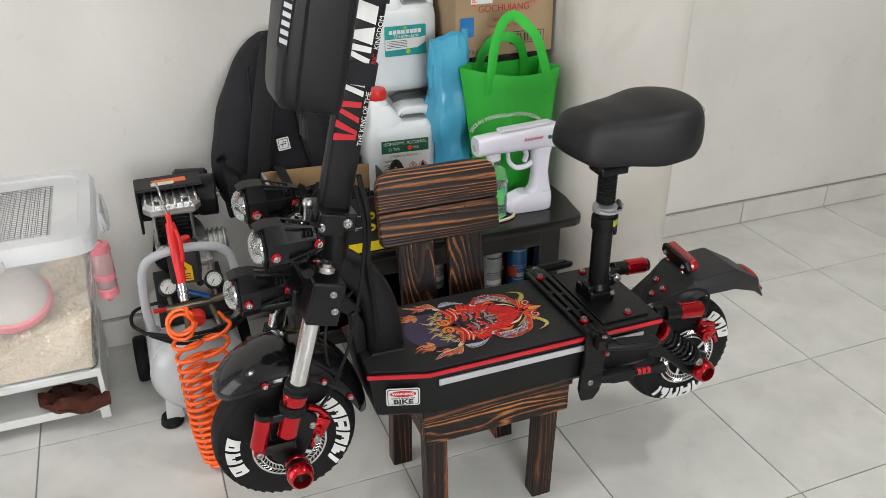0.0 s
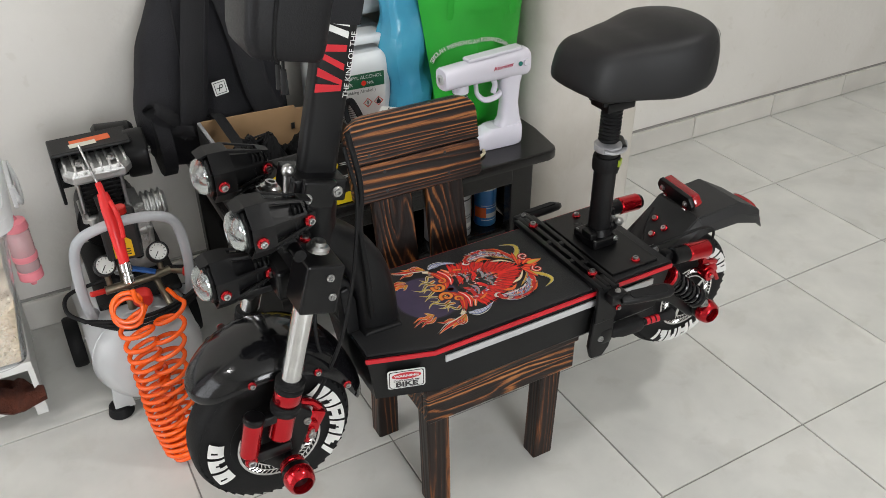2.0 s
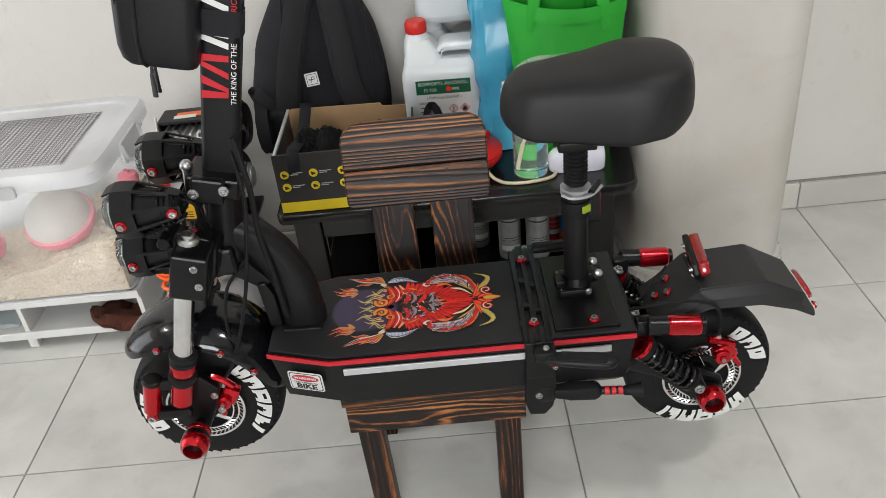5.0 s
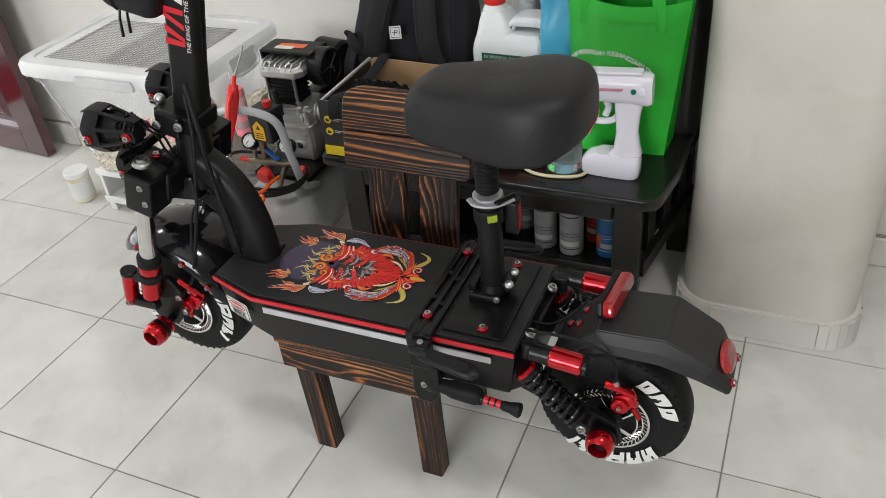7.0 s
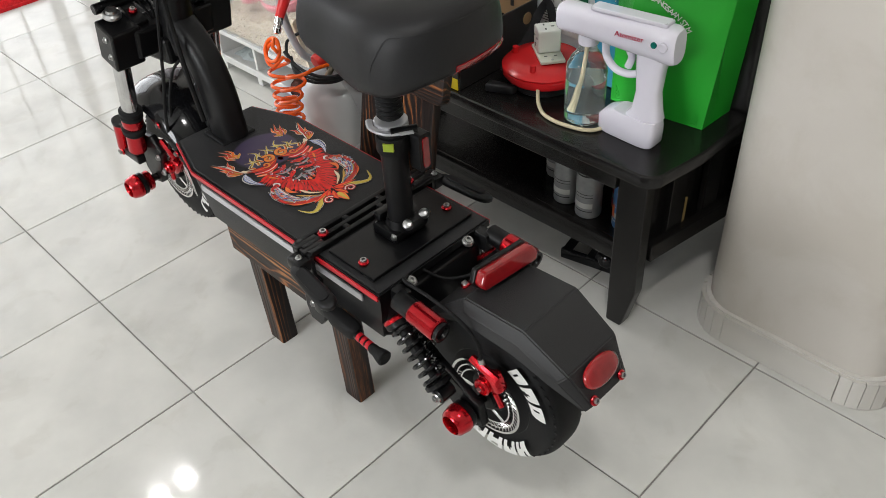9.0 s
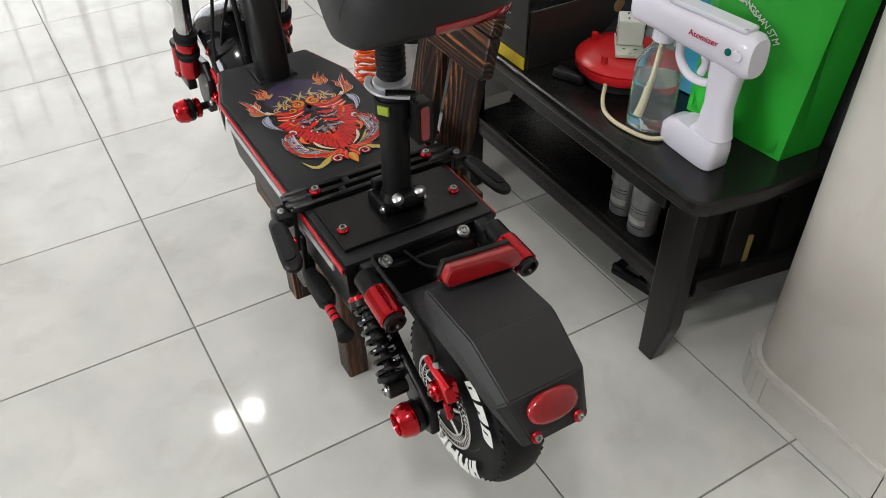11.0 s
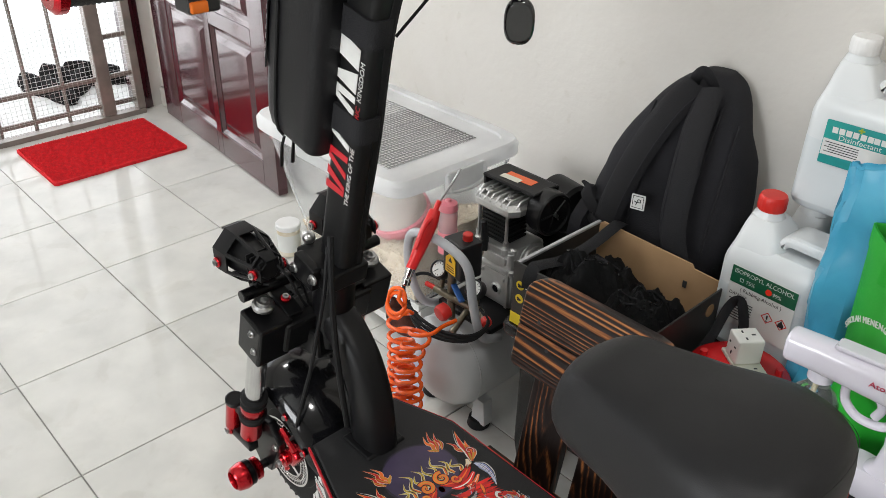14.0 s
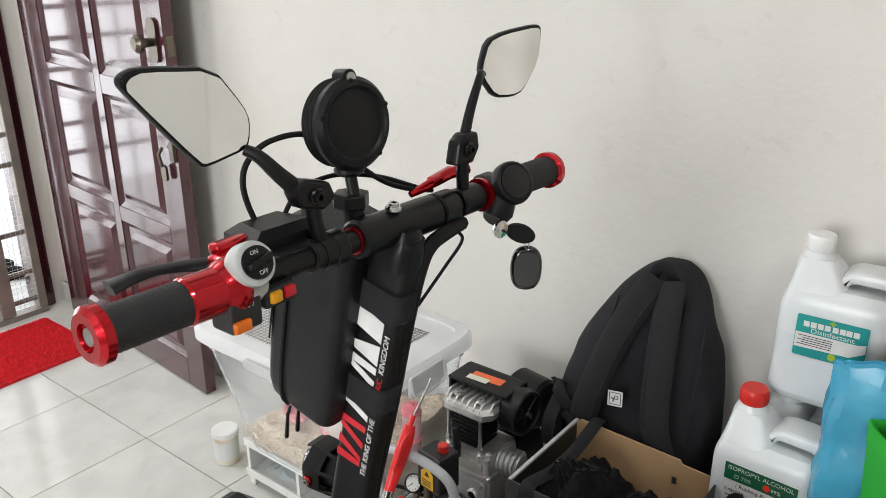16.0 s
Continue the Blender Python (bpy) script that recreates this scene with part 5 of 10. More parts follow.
# front end
def fork():
    top, axle = Vector((-0.207, 0, 0.684)), Vector((-0.284, 0, 0.413))
    d = (axle - top).normalized()
    for s in (-1, 1):
        y = 0.262 + s * 0.097
        o = Vector((0, y, 0))
        p = lambda t: top + o + d * t
        leg = part("fork_leg", cyl(p(0.04), p(0.225), 0.0160, seg=28), "chrome", scooter, "polished fork leg with red anodised collars")
        part("collar", rev([(0.019, 0), (0.021, 0.003), (0.021, 0.026), (0.019, 0.029)], p(0.222), p(1)), "red_anodised", leg)
        part("dust_seal", rev([(0.018, 0), (0.0225, 0.002), (0.0225, 0.009), (0.019, 0.012), (0.0225, 0.015), (0.022, 0.020)], p(0.208), p(1)), "rubber", leg)
        part("dust_seal", rev([(0.020, 0), (0.0235, 0.002), (0.0235, 0.008), (0.021, 0.010), (0.0225, 0.014), (0.020, 0.018)], p(0.252), p(1)), "rubber", leg)
        part("lower_tube", rev([(0.0185, 0), (0.0185, 0.046), (0.016, 0.05)], p(0.268), p(1)), "red_anodised", leg)
        # carrier plate down to the axle
        yy = YC + s * 0.079
        poly = [(-0.318, 0.405), (-0.258, 0.415), (-0.232, 0.385), (-0.245, 0.345), (-0.268, 0.298), (-0.300, 0.290), (-0.322, 0.318)]
        part("axle_carrier", prism(poly, 0.016, axes((0, yy + 0.008, 0), (1, 0, 0), (0, 0, 1)), 0.003), "black_metal", leg)
        for bx, bz in ((-0.243, 0.372), (-0.238, 0.338)):
            bolt((bx, YC + s * 0.087, bz), (0, s, 0), 0.0065, leg, "steel")
        # reservoir
        if s:
            a, b = Vector((-0.328, y - s * -0.004, 0.436)), Vector((-0.345, y - s * -0.004, 0.368))
            res = part("reservoir", rev([(0.013, 0), (0.015, 0.003), (0.015, 0.067), (0.013, 0.070)], a, b, 20), "red_anodised", scooter, "small red oil reservoir")
            part("cap", rev([(0.014, -0.004), (0.0165, -0.002), (0.0165, 0.004), (0.0155, 0.006)], a, b, 20), "black_metal", res)
            part("upper_mount", box(((a.x - 0.287) / 2, a.y, 0.425), (0.05, 0.014, 0.016), 0.002), "black_metal", res)
            part("lower_mount", box((-0.315, a.y, 0.362), (0.07, 0.018, 0.020), 0.003), "black_metal", res)
            bolt((-0.345, y + s * 0.012, 0.362), (0, s, 0), 0.010, res)
        # clamp blocks
        blk = part("fork_clamp", [box((-0.209, y - s * 0.003, 0.640), (0.056, 0.058, 0.078), 0.004, rot=(0, 16, 0))], "black_metal", scooter)
        bolt(top + o + Vector((0.004, 0, 0.002)) - d * 0.006, -d, 0.0165, blk, "steel")
        for bz in (0.658, 0.626):
            bolt((-0.196, y + s * 0.026, bz), (0, s, 0), 0.006, blk, "steel")
    part("fork_crown", [box((-0.200, 0.262, 0.640), (0.050, 0.16, 0.060), 0.006, rot=(0, 16, 0)), prism([(-0.25, 0.215), (-0.16, 0.225), (-0.16, 0.305), (-0.25, 0.315)], 0.05, pose(0, 0, 0.585), 0.006)], "black_metal", scooter)
    # brake caliper
    cal = part("brake_caliper", [box((-0.225, YC - 0.062, 0.352), (0.030, 0.022, 0.036), 0.006, rot=(0, 30, 0)), cyl((-0.236, YC - 0.055, 0.345), (-0.236, YC - 0.082, 0.345), 0.014, seg=18, bev=0.002),
                                 tube([(-0.215, YC - 0.066, 0.372), (-0.228, YC - 0.070, 0.392), (-0.246, YC - 0.070, 0.402)], 0.0065, 8), tube([(-0.24, YC - 0.07, 0.335), (-0.243, YC - 0.07, 0.312)], 0.005, 8)], "red_anodised", scooter, "red anodised brake caliper")
    bolt((-0.236, YC - 0.082, 0.345), (0, -1, 0), 0.006, cal)
    part("adjuster", cyl((-0.232, YC - 0.068, 0.375), (-0.226, YC - 0.068, 0.392), 0.005, seg=10), "steel", cal)
    # steering head
    part("steering_head", [cyl((-0.178, 0.265, 0.60), (-0.160, 0.265, 0.735), 0.032, seg=28, bev=0.003)], "black_metal", scooter)
    part("folding_clamp", [box((-0.166, 0.265, 0.742), (0.082, 0.072, 0.034), 0.004, rot=(0, 14, 0)), box((-0.172, 0.225, 0.742), (0.05, 0.016, 0.042), 0.004, rot=(0, 14, 0))], "black_metal", scooter)
    for x in (-0.192, -0.146):
        bolt((x, 0.218, 0.742), (0, -1, 0), 0.0085, scooter, "steel")
    part("folding_lever", [cyl((-0.206, 0.252, 0.742), (-0.203, 0.252, 0.768), 0.0075, seg=14), ball((-0.2025, 0.252, 0.774), 0.0100)], "steel", scooter)


fork()


def neck():
    mid = smooth_line([(-0.192, 0, 0.662), (-0.146, 0, 0.640), (-0.105, 0, 0.594), (-0.084, 0, 0.533), (-0.078, 0, 0.455)], 6)
    rings = []
    n = len(mid)
    for k, p in enumerate(mid):
        t = (mid[min(k + 1, n - 1)] - mid[max(k - 1, 0)]).normalized()
        nrm = Vector((-t.z, 0, t.x))
        h = 0.026 + 0.011 * k / n
        w = 0.028
        rings.append([p + Vector((0, 0.265, 0)) + nrm * (a * h) + Vector((0, b * w, 0)) for a, b in rounded2])
    part("neck", loft(rings), "black_satin", scooter, "thick curved black neck", sharp=30)
    part("neck_strut", [prism([(-0.138, 0.455), (-0.116, 0.455), (-0.118, 0.52), (-0.130, 0.548), (-0.144, 0.545)], 0.034, axes((0, 0.282, 0), (1, 0, 0), (0, 0, 1)), 0.004),
                        prism([(-0.118, 0.450), (-0.045, 0.450), (-0.048, 0.460), (-0.112, 0.462)], 0.074, axes((0, 0.302, 0), (1, 0, 0), (0, 0, 1)), 0.003)], "black_satin", scooter)
    # inner gusset and headset cups
    part("neck_gusset", prism([(-0.200, 0.60), (-0.16, 0.60), (-0.12, 0.545), (-0.135, 0.53), (-0.195, 0.575)], 0.02, axes((0, 0.275, 0), (1, 0, 0), (0, 0, 1)), 0.003), "black_satin", scooter)


rounded2 = [(x / 1.0, y / 1.0) for x, y in rounded(2.0, 2.0, 0.7, 4)]
neck()


def mudguard_front():
    rows = []
    # angle round the axle, radius of the crown, half-width, how far the edges reach down
    bend = ((133, 0.174, 0.022, 0.008), (130, 0.180, 0.040, 0.016), (123, 0.186, 0.058, 0.026), (111, 0.193, 0.071, 0.034), (96, 0.198, 0.078, 0.038), (80, 0.199, 0.080, 0.040), (63, 0.194, 0.080, 0.040), (46, 0.183, 0.079, 0.036), (30, 0.172, 0.074, 0.030), (18, 0.165, 0.060, 0.023), (12, 0.162, 0.044, 0.014))
    for a, r, w, drop in finer(bend, 3):
        a = radians(a)
        row = []
        for j in range(17):
            u = math.sin(math.pi / 2 * (-1 + 2 * j / 16))
            q = r - drop * (1 - (1 - abs(u) ** 2.4) ** 0.6)
            row.append(Vector((FX + q * math.cos(a), YC + u * w, FZ + q * math.sin(a))))
        rows.append(row)
    outer = loft(rows, cap=False, closed=False)
    bmesh.ops.solidify(outer, geom=outer.faces[:], thickness=0.003)
    g = part("front_mudguard", outer, "black_gloss", scooter, "glossy black domed front mudguard", sharp=60)
    for a, r in ((41, 0.151), (65, 0.160), (102, 0.167)):
        for s in (-1, 1):
            bolt((FX + r * math.cos(radians(a)), YC + s * 0.0785, FZ + r * math.sin(radians(a))), (0, s, 0), 0.0068, g)


mudguard_front()


def stem():
    a, b = Vector((-0.156, 0.270, 0.735)), Vector((-0.050, 0.271, 1.186))
    d = (b - a).normalized()
    side = Vector((d.z, 0, -d.x))
    m = Matrix(((side.x, 0, d.x, a.x), (side.y, 1, d.y, a.y), (side.z, 0, d.z, a.z), (0, 0, 0, 1)))
    L = (b - a).length
    col = part("stem", prism(rounded(0.057, 0.032, 0.011), L + 0.004, m @ pose(-0.0045, 0, 0)), "black_satin", scooter, "black steering stem with red and white markings")
    part("stem_head", [cyl((-0.060, 0.208, 1.1984), (-0.060, 0.335, 1.1950), 0.0205, seg=28, bev=0.003), loft([superring(m @ Vector((-0.004, 0, L - 0.036 + t)), 0.025 + k, 0.018 + k, 3, 24) for t, k in ((0.0, 0.006), (0.018, 0.005), (0.034, 0.001), (0.046, -0.004))])], "black_metal", scooter)
    # face that carries the markings: x along the stem, y towards the rear
    f = axes(a + Vector((0, -0.0162, 0)), d, -side)
    if f.col[2].xyz.y > 0:
        f = axes(a + Vector((0, -0.0162, 0)), d, side)
    sx = -1 if f.col[1].xyz.dot(side) > 0 else 1

    def blocks(t0, t1, cuts, material):
        """Slanted plain chevrons and blocks along the stem."""
        out = []
        n = len(cuts)
        for k, cut in enumerate(cuts):
            u0 = t0 + (t1 - t0) * k / n + 0.002
            u1 = t0 + (t1 - t0) * (k + 1) / n - 0.002
            v0, v1, sl = -0.009, 0.029, 0.007
            if cut == "solid":
                polys = [[(u0, v0), (u1, v0), (u1 + sl, v1), (u0 + sl, v1)]]
            elif cut == "wedge":
                c = (u0 + u1) / 2
                polys = [[(u0, v0), (u0 + 0.009, v0), (c + sl, v1), (c - 0.008 + sl, v1)], [(u1 - 0.009, v0), (u1, v0), (c + 0.010 + sl, v1), (c + sl, v1)]]
            elif cut == "fork":
                c = (u0 + u1) / 2
                polys = [[(c - 0.007, v0), (c + 0.001, v0), (u0 + 0.012 + sl, v1), (u0 + sl, v1)], [(c + 0.001, v0), (c + 0.008, v0), (u1 + sl, v1), (u1 - 0.012 + sl, v1)]]
            else:
                polys = [[(u0, v0), (u1, v0), (u0 + 0.011 + sl, v1), (u0 + sl, v1)]]
            for p in polys:
                out.append(moved(prism([(u, v * sx) for u, v in p], 0.0008), f))
        part("marking", out, material, col, "slanted plain block marking")

    def at(z):
        return (z - a.z) / d.z

    blocks(at(0.863), at(0.939), ("fork", "wedge"), "red_stripe")
    blocks(at(0.944), at(0.972), ("wedge",), "white_print")
    blocks(at(0.995), at(1.088), ("wedge", "hook", "solid"), "white_print")

    def words(text, zc, v, material, size):
        mm = f @ Matrix.Translation((at(zc), v * sx, 0.0010))
        part("lettering", lettering(text, size, mm, 0.0002), material, col)
    words("THE KING OF THE", 0.911, -0.0170, "white_print", 0.0112)
    words("TRIC", 1.004, -0.0170, "red_stripe", 0.0112)
    words("KINGDOM", 1.048, -0.0170, "white_print", 0.0112)
    # bands that hold the case
    for z in (0.982, 1.110):
        t = at(z)
        part("strap", prism(rounded(0.065, 0.041, 0.014), 0.036, m @ pose(-0.0045, 0, t - 0.018)), "strap_cloth", col, "black fabric strap")
    # hard-shell case in front of the stem
    rings = []
    for t, w, dep, off in ((at(0.917), 0.046, 0.040, -0.066), (at(0.919), 0.053, 0.047, -0.069), (at(0.926), 0.058, 0.052, -0.071), (at(0.942), 0.061, 0.055, -0.073), (at(0.965), 0.062, 0.056, -0.074), (at(1.00), 0.063, 0.057, -0.075), (at(1.10), 0.063, 0.058, -0.078), (at(1.155), 0.060, 0.056, -0.077), (at(1.170), 0.046, 0.044, -0.073)):
        rings.append([m @ Vector((off - 0.010 + x, y + 0.006, t)) for x, y in [(q[0] * dep, q[1] * w * 0.9) for q in rounded(2, 2, 0.34, 5)]])
    case = part("front_case", loft(rings), "case_shell", scooter, "black hard-shell front case with zip", sharp=30)
    zipl = []
    for z, w, off in ((0.919, 0.0540, -0.090), (0.926, 0.0592, -0.096), (0.942, 0.0622, -0.099), (0.965, 0.0634, -0.101), (1.00, 0.0644, -0.102), (1.10, 0.0644, -0.105), (1.155, 0.0614, -0.104)):
        zipl.append((at(z), w, off))
    for s in (-1, 1):
        part("zip", tube([m @ Vector((off - 0.006, s * w * 0.9 + 0.006, t)) for t, w, off in zipl], 0.0028, 6), "rubber", case)
    for y in (-0.030, -0.012):
        p = m @ Vector((-0.090, y - 0.016, at(0.921)))
        part("zip_pull", [tube([p, p + Vector((-0.002, -0.003, -0.012))], 0.0022, 6), tube([p + Vector((-0.002, -0.003, -0.010)), p + Vector((-0.004, -0.006, -0.042))], [0.0042, 0.0060], 8, flat=0.5)], "black_satin", case)
    # raised side panel with pale dashes
    r3 = m.to_3x3()
    f2 = axes(m @ Vector((-0.1380, -0.0462, at(1.04))), d, r3 @ Vector((-0.7, 0.7, 0)))
    part("side_panel", prism([(-0.040, -0.008), (0.060, -0.012), (0.066, 0.010), (-0.030, 0.010)], 0.002, f2 @ pose(0, 0, -0.0012), 0.0006), "black_satin", case)
    part("reflective_dash", [prism([(-0.025 + 0.013 * k, -0.008), (-0.018 + 0.013 * k, -0.008), (-0.016 + 0.013 * k, 0.006), (-0.023 + 0.013 * k, 0.006)], 0.0006, f2 @ pose(0, 0, 0.0010)) for k in range(6)], "silver_stripe", case)


stem()


def handlebar():
    x = -0.060
    bz = lambda y: 1.206 - 0.018 * (y + 0.075) / 0.67
    P = lambda y, dx=0, dz=0: Vector((x + dx, y, bz(y) + dz))
    bar = part("handlebar", cyl(P(-0.07), P(0.585), 0.0125, seg=24), "black_metal", scooter, "straight black handlebar")
    # near grip
    for s, ys in ((0, (-0.068, 0.004)), (1, (0.490, 0.580))):
        n = 14
        prof = []
        L = abs(ys[1] - ys[0])
        for k in range(n * 2 + 1):
            prof.append((0.0190 + (0.0008 if k % 2 else 0), L * k / (2 * n)))
        part("grip", rev(prof, P(ys[0]), P(ys[1]), 32), "grip_rubber", bar, "ribbed black rubber grip")
        yo = ys[0] if s == 0 else ys[1]
        w = -1 if s == 0 else 1
        part("bar_end", rev([(0.0200, 0), (0.0245, 0.002), (0.0245, 0.010), (0.0200, 0.014), (0.012, 0.014), (0.011, 0.010), (0.001, 0.0095)], P(yo), P(yo + w * 0.02), 24), "red_anodised", bar)
        part("end_disc", cyl(P(yo + w * 0.0096), P(yo + w * 0.0118), 0.0075, seg=18), "steel", bar)
    part("collar", rev([(0.0200, 0), (0.0212, 0.003), (0.0212, 0.034), (0.0225, 0.038), (0.0250, 0.043), (0.0262, 0.050), (0.0250, 0.056), (0.020, 0.059)], P(0.002), P(0.2), 28), "red_anodised", bar)
    # switch pod
    sw = part("switch_pod", [rev([(0.020, 0), (0.022, 0.003), (0.022, 0.018), (0.020, 0.021)], P(0.058), P(0.2), 28),
                             prism([(0.0215 * math.cos(k * 0.2244), 0.0205 * math.sin(k * 0.2244)) for k in range(28)], 0.020, axes(P(0.064, 0.006, 0.016), (0, 1, 0), (-0.45, 0, 1)), 0.004)], "grey_plastic", bar, "grey switch pod with a black rocker")
    f = axes(P(0.064, 0.0285, 0.0265), (0, 1, 0), (-0.45, 0, 1))
    if f.col[2].xyz.x < 0:
        f = axes(P(0.064, 0.0285, 0.0265), (0, -1, 0), (-0.45, 0, 1))
    part("rocker", [moved(prism([(0.0158 * math.cos(k * 0.2244), 0.0148 * math.sin(k * 0.2244)) for k in range(28)], 0.002), f @ pose(0, 0, -0.004)), moved(box((0, 0, 0.001), (0.028, 0.006, 0.008), 0.002, rot=(0, 0, 12)), f)], "black_satin", sw)
    part("lettering", [lettering("ON", 0.0055, f @ pose(-0.001, 0.0090, -0.0016), 0.0001), lettering("OFF", 0.0055, f @ pose(0.002, -0.0095, -0.0016), 0.0001)], "white_print", sw)
    box1 = part("button_box", [box(P(0.052, 0.006, -0.022), (0.030, 0.034, 0.030), 0.003), box(P(0.058, 0.0, -0.010), (0.026, 0.030, 0.02), 0.003)], "switch_black", bar)
    part("button", box(P(0.045, 0.022, -0.030), (0.006, 0.018, 0.011), 0.002), "orange_button", box1, "orange horn button")
    part("lettering", [lettering("1 2 3", 0.006, axes(P(0.054, 0.0215, -0.013), (0, 1, 0), (0, 0, 1)), 0.0001)], "grey_plastic", box1)
    box2 = part("button_box", box(P(0.091, 0.008, -0.016), (0.026, 0.036, 0.018), 0.003), "switch_black", bar)
    part("button", box(P(0.084, 0.022, -0.015), (0.006, 0.013, 0.011), 0.002), "amber_button", box2, "amber button")
    part("button", box(P(0.100, 0.022, -0.014), (0.006, 0.013, 0.011), 0.002), "red_stripe", box2, "red button")
    # console in front of the bar
    part("console", loft([[P(0.138 + u * 1.12, -0.036 + v * 1.1, z - 0.002) for u, v in ((-0.034 * k, -0.030 * k), (0.030 * k, -0.032 * k), (0.040 * k, 0.020 * k), (-0.040 * k, 0.020 * k))] for z, k in ((0.000, 0.9), (0.009, 1.0), (0.024, 0.97), (0.033, 0.66))]), "black_satin", bar, "faceted black display console", sharp=15)
    part("console_clamp", box(P(0.132, -0.010, 0.004), (0.03, 0.05, 0.02), 0.003), "black_metal", bar)
    # brake levers
    for s in (0, 1):
        yb = 0.072 if s == 0 else 0.435
        sg = -1 if s == 0 else 1
        perch = bar if s else part("lever_perch", [box(P(0.086, -0.040, 0.020), (0.016, 0.040, 0.012), 0.004), box(P(yb + sg * -0.01, -0.024, 0.010), (0.030, 0.050, 0.018), 0.005), box(P(yb - sg * 0.035, -0.030, 0.014), (0.018, 0.05, 0.014), 0.005), rev([(0.016, 0), (0.017, 0.002), (0.017, 0.012), (0.016, 0.014)], P(yb - 0.006), P(yb + 0.2), 24)], "red_anodised", bar, "red anodised lever perch")
        dz = -0.034 * s
        blade = smooth_line([P(yb, -0.040, 0.006 + dz), P(yb + sg * 0.04, -0.052, 0.010 + dz), P(yb + sg * 0.075, -0.048, 0.015 + dz), P(yb + sg * 0.102, -0.052, 0.010 + dz)], 5)
        part("brake_lever", tube(blade, [0.0130 - 0.0035 * math.sin(math.pi * k / (len(blade) - 1)) for k in range(len(blade))], 12, flat=0.45, up=(0, 0, 1)), "black_satin", perch)
    part("lever_perch", [tube([(-0.095, 0.338, 1.208), (-0.092, 0.36, 1.212), (-0.088, 0.40, 1.220), (-0.082, 0.43, 1.222)], [0.004, 0.006, 0.0075, 0.0075], 10, flat=0.8), box((-0.092, 0.392, 1.220), (0.014, 0.044, 0.008), 0.004, rot=(8, 0, 0))], "red_anodised", bar, "red anodised lever perch")
    # middle clamps and cables
    for y, r, w in ((0.150, 0.0165, 0.014), (0.178, 0.0185, 0.018), (0.352, 0.0205, 0.030), (0.398, 0.0175, 0.04)):
        part("bar_clamp", cyl(P(y - w / 2), P(y + w / 2), r, seg=24, bev=0.002), "black_metal", bar)
    part("ring", cyl(P(0.2045), P(0.2075), 0.0142, seg=28), "red_anodised", bar)
    part("throttle_ring", cyl(P(0.424), P(0.430), 0.0205, seg=28), "red_anodised", bar)
    bolt(P(0.262, 0.006, 0.022), (0.1, 0, 1), 0.009, bar, "chrome")
    # throttle display with key
    dial_c = P(0.456, 0.028, 0.014)
    w = Vector((0.82, -0.30, 0.48)).normalized()
    dial = part("throttle_display", [rev([(0.023, -0.012), (0.0265, -0.008), (0.0272, 0.0), (0.0255, 0.006), (0.0225, 0.008), (0.0215, 0.0065), (0.001, 0.0068)], dial_c, dial_c + w, 32), box(P(0.455, 0.002, -0.002), (0.05, 0.036, 0.042), 0.008),
                                     tube([P(0.452, 0.015, 0.0), P(0.440, 0.018, -0.022), P(0.430, 0.018, -0.030)], [0.020, 0.019, 0.014], 14)], "black_satin", bar, "round black throttle display with a key switch")
    part("glass", rev([(0.0208, 0.0), (0.0205, 0.0008), (0.001, 0.001)], dial_c + w * 0.0068, dial_c + w, 32), "black_gloss", dial)
    kp = P(0.424, 0.030, -0.036)
    part("key_switch", rev([(0.010, 0), (0.011, 0.002), (0.011, 0.006), (0.009, 0.007), (0.001, 0.0072)], kp, kp + Vector((1, -0.2, 0)), 18), "chrome", dial)
    part("key", [tube([kp + Vector((0.004, 0, 0)), kp + Vector((0.012, 0.002, -0.004))], 0.003, 6, flat=0.4), moved(prism([(0.020 * math.cos(k * 0.3927), 0.012 * math.sin(k * 0.3927)) for k in range(16)], 0.006, None, 0.0015), axes(kp + Vector((0.008, 0.036, -0.014)), (0.62, 0.62, -0.35), (0.2, 0.3, 0.9)))], "black_satin", dial)
    part("key_ring", tube([kp + Vector((0.008, 0.054 + 0.005 * math.cos(k * 0.5236), -0.036 + 0.006 * math.sin(k * 0.5236))) for k in range(12)], 0.0007, 6, loop=True), "chrome", dial)
    fob = kp + Vector((0.004, 0.060, -0.070))
    part("key_fob", [loft([superring((0, 0, z), 0.0205 * k, 0.031 * k, 2.6, 28, axes(fob, (0.78, 0.62, 0), (0.05, -0.06, 1))) for z, k in ((-0.006, 0.8), (-0.004, 0.97), (0.0, 1.0), (0.004, 0.97), (0.006, 0.8))])], "key_gloss", dial, "glossy black key fob", sharp=60)
    # cables and loops
    def cable(pts, r=0.0030):
        part("cable", tube(smooth_line(pts, 7), r, 8), "rubber", scooter)

    cable([(-0.105, 0.140, 1.205), (-0.118, 0.130, 1.232), (-0.122, 0.124, 1.265), (-0.122, 0.133, 1.288), (-0.120, 0.161, 1.302), (-0.112, 0.205, 1.300), (-0.104, 0.255, 1.264), (-0.102, 0.300, 1.232), (-0.098, 0.340, 1.214), (-0.09, 0.372, 1.206)])
    cable([P(0.15, -0.045, 0.02), P(0.185, -0.055, 0.045), P(0.23, -0.05, 0.055), P(0.30, -0.05, 0.04), P(0.36, -0.042, 0.016)], 0.0026)
    cable([P(0.375, 0.012, -0.020), P(0.335, 0.020, -0.020), P(0.305, 0.022, -0.026), P(0.288, 0.020, -0.050), P(0.283, 0.004, -0.12), (-0.090, 0.290, 0.95), (-0.122, 0.288, 0.82), (-0.140, 0.286, 0.72)], 0.0085)
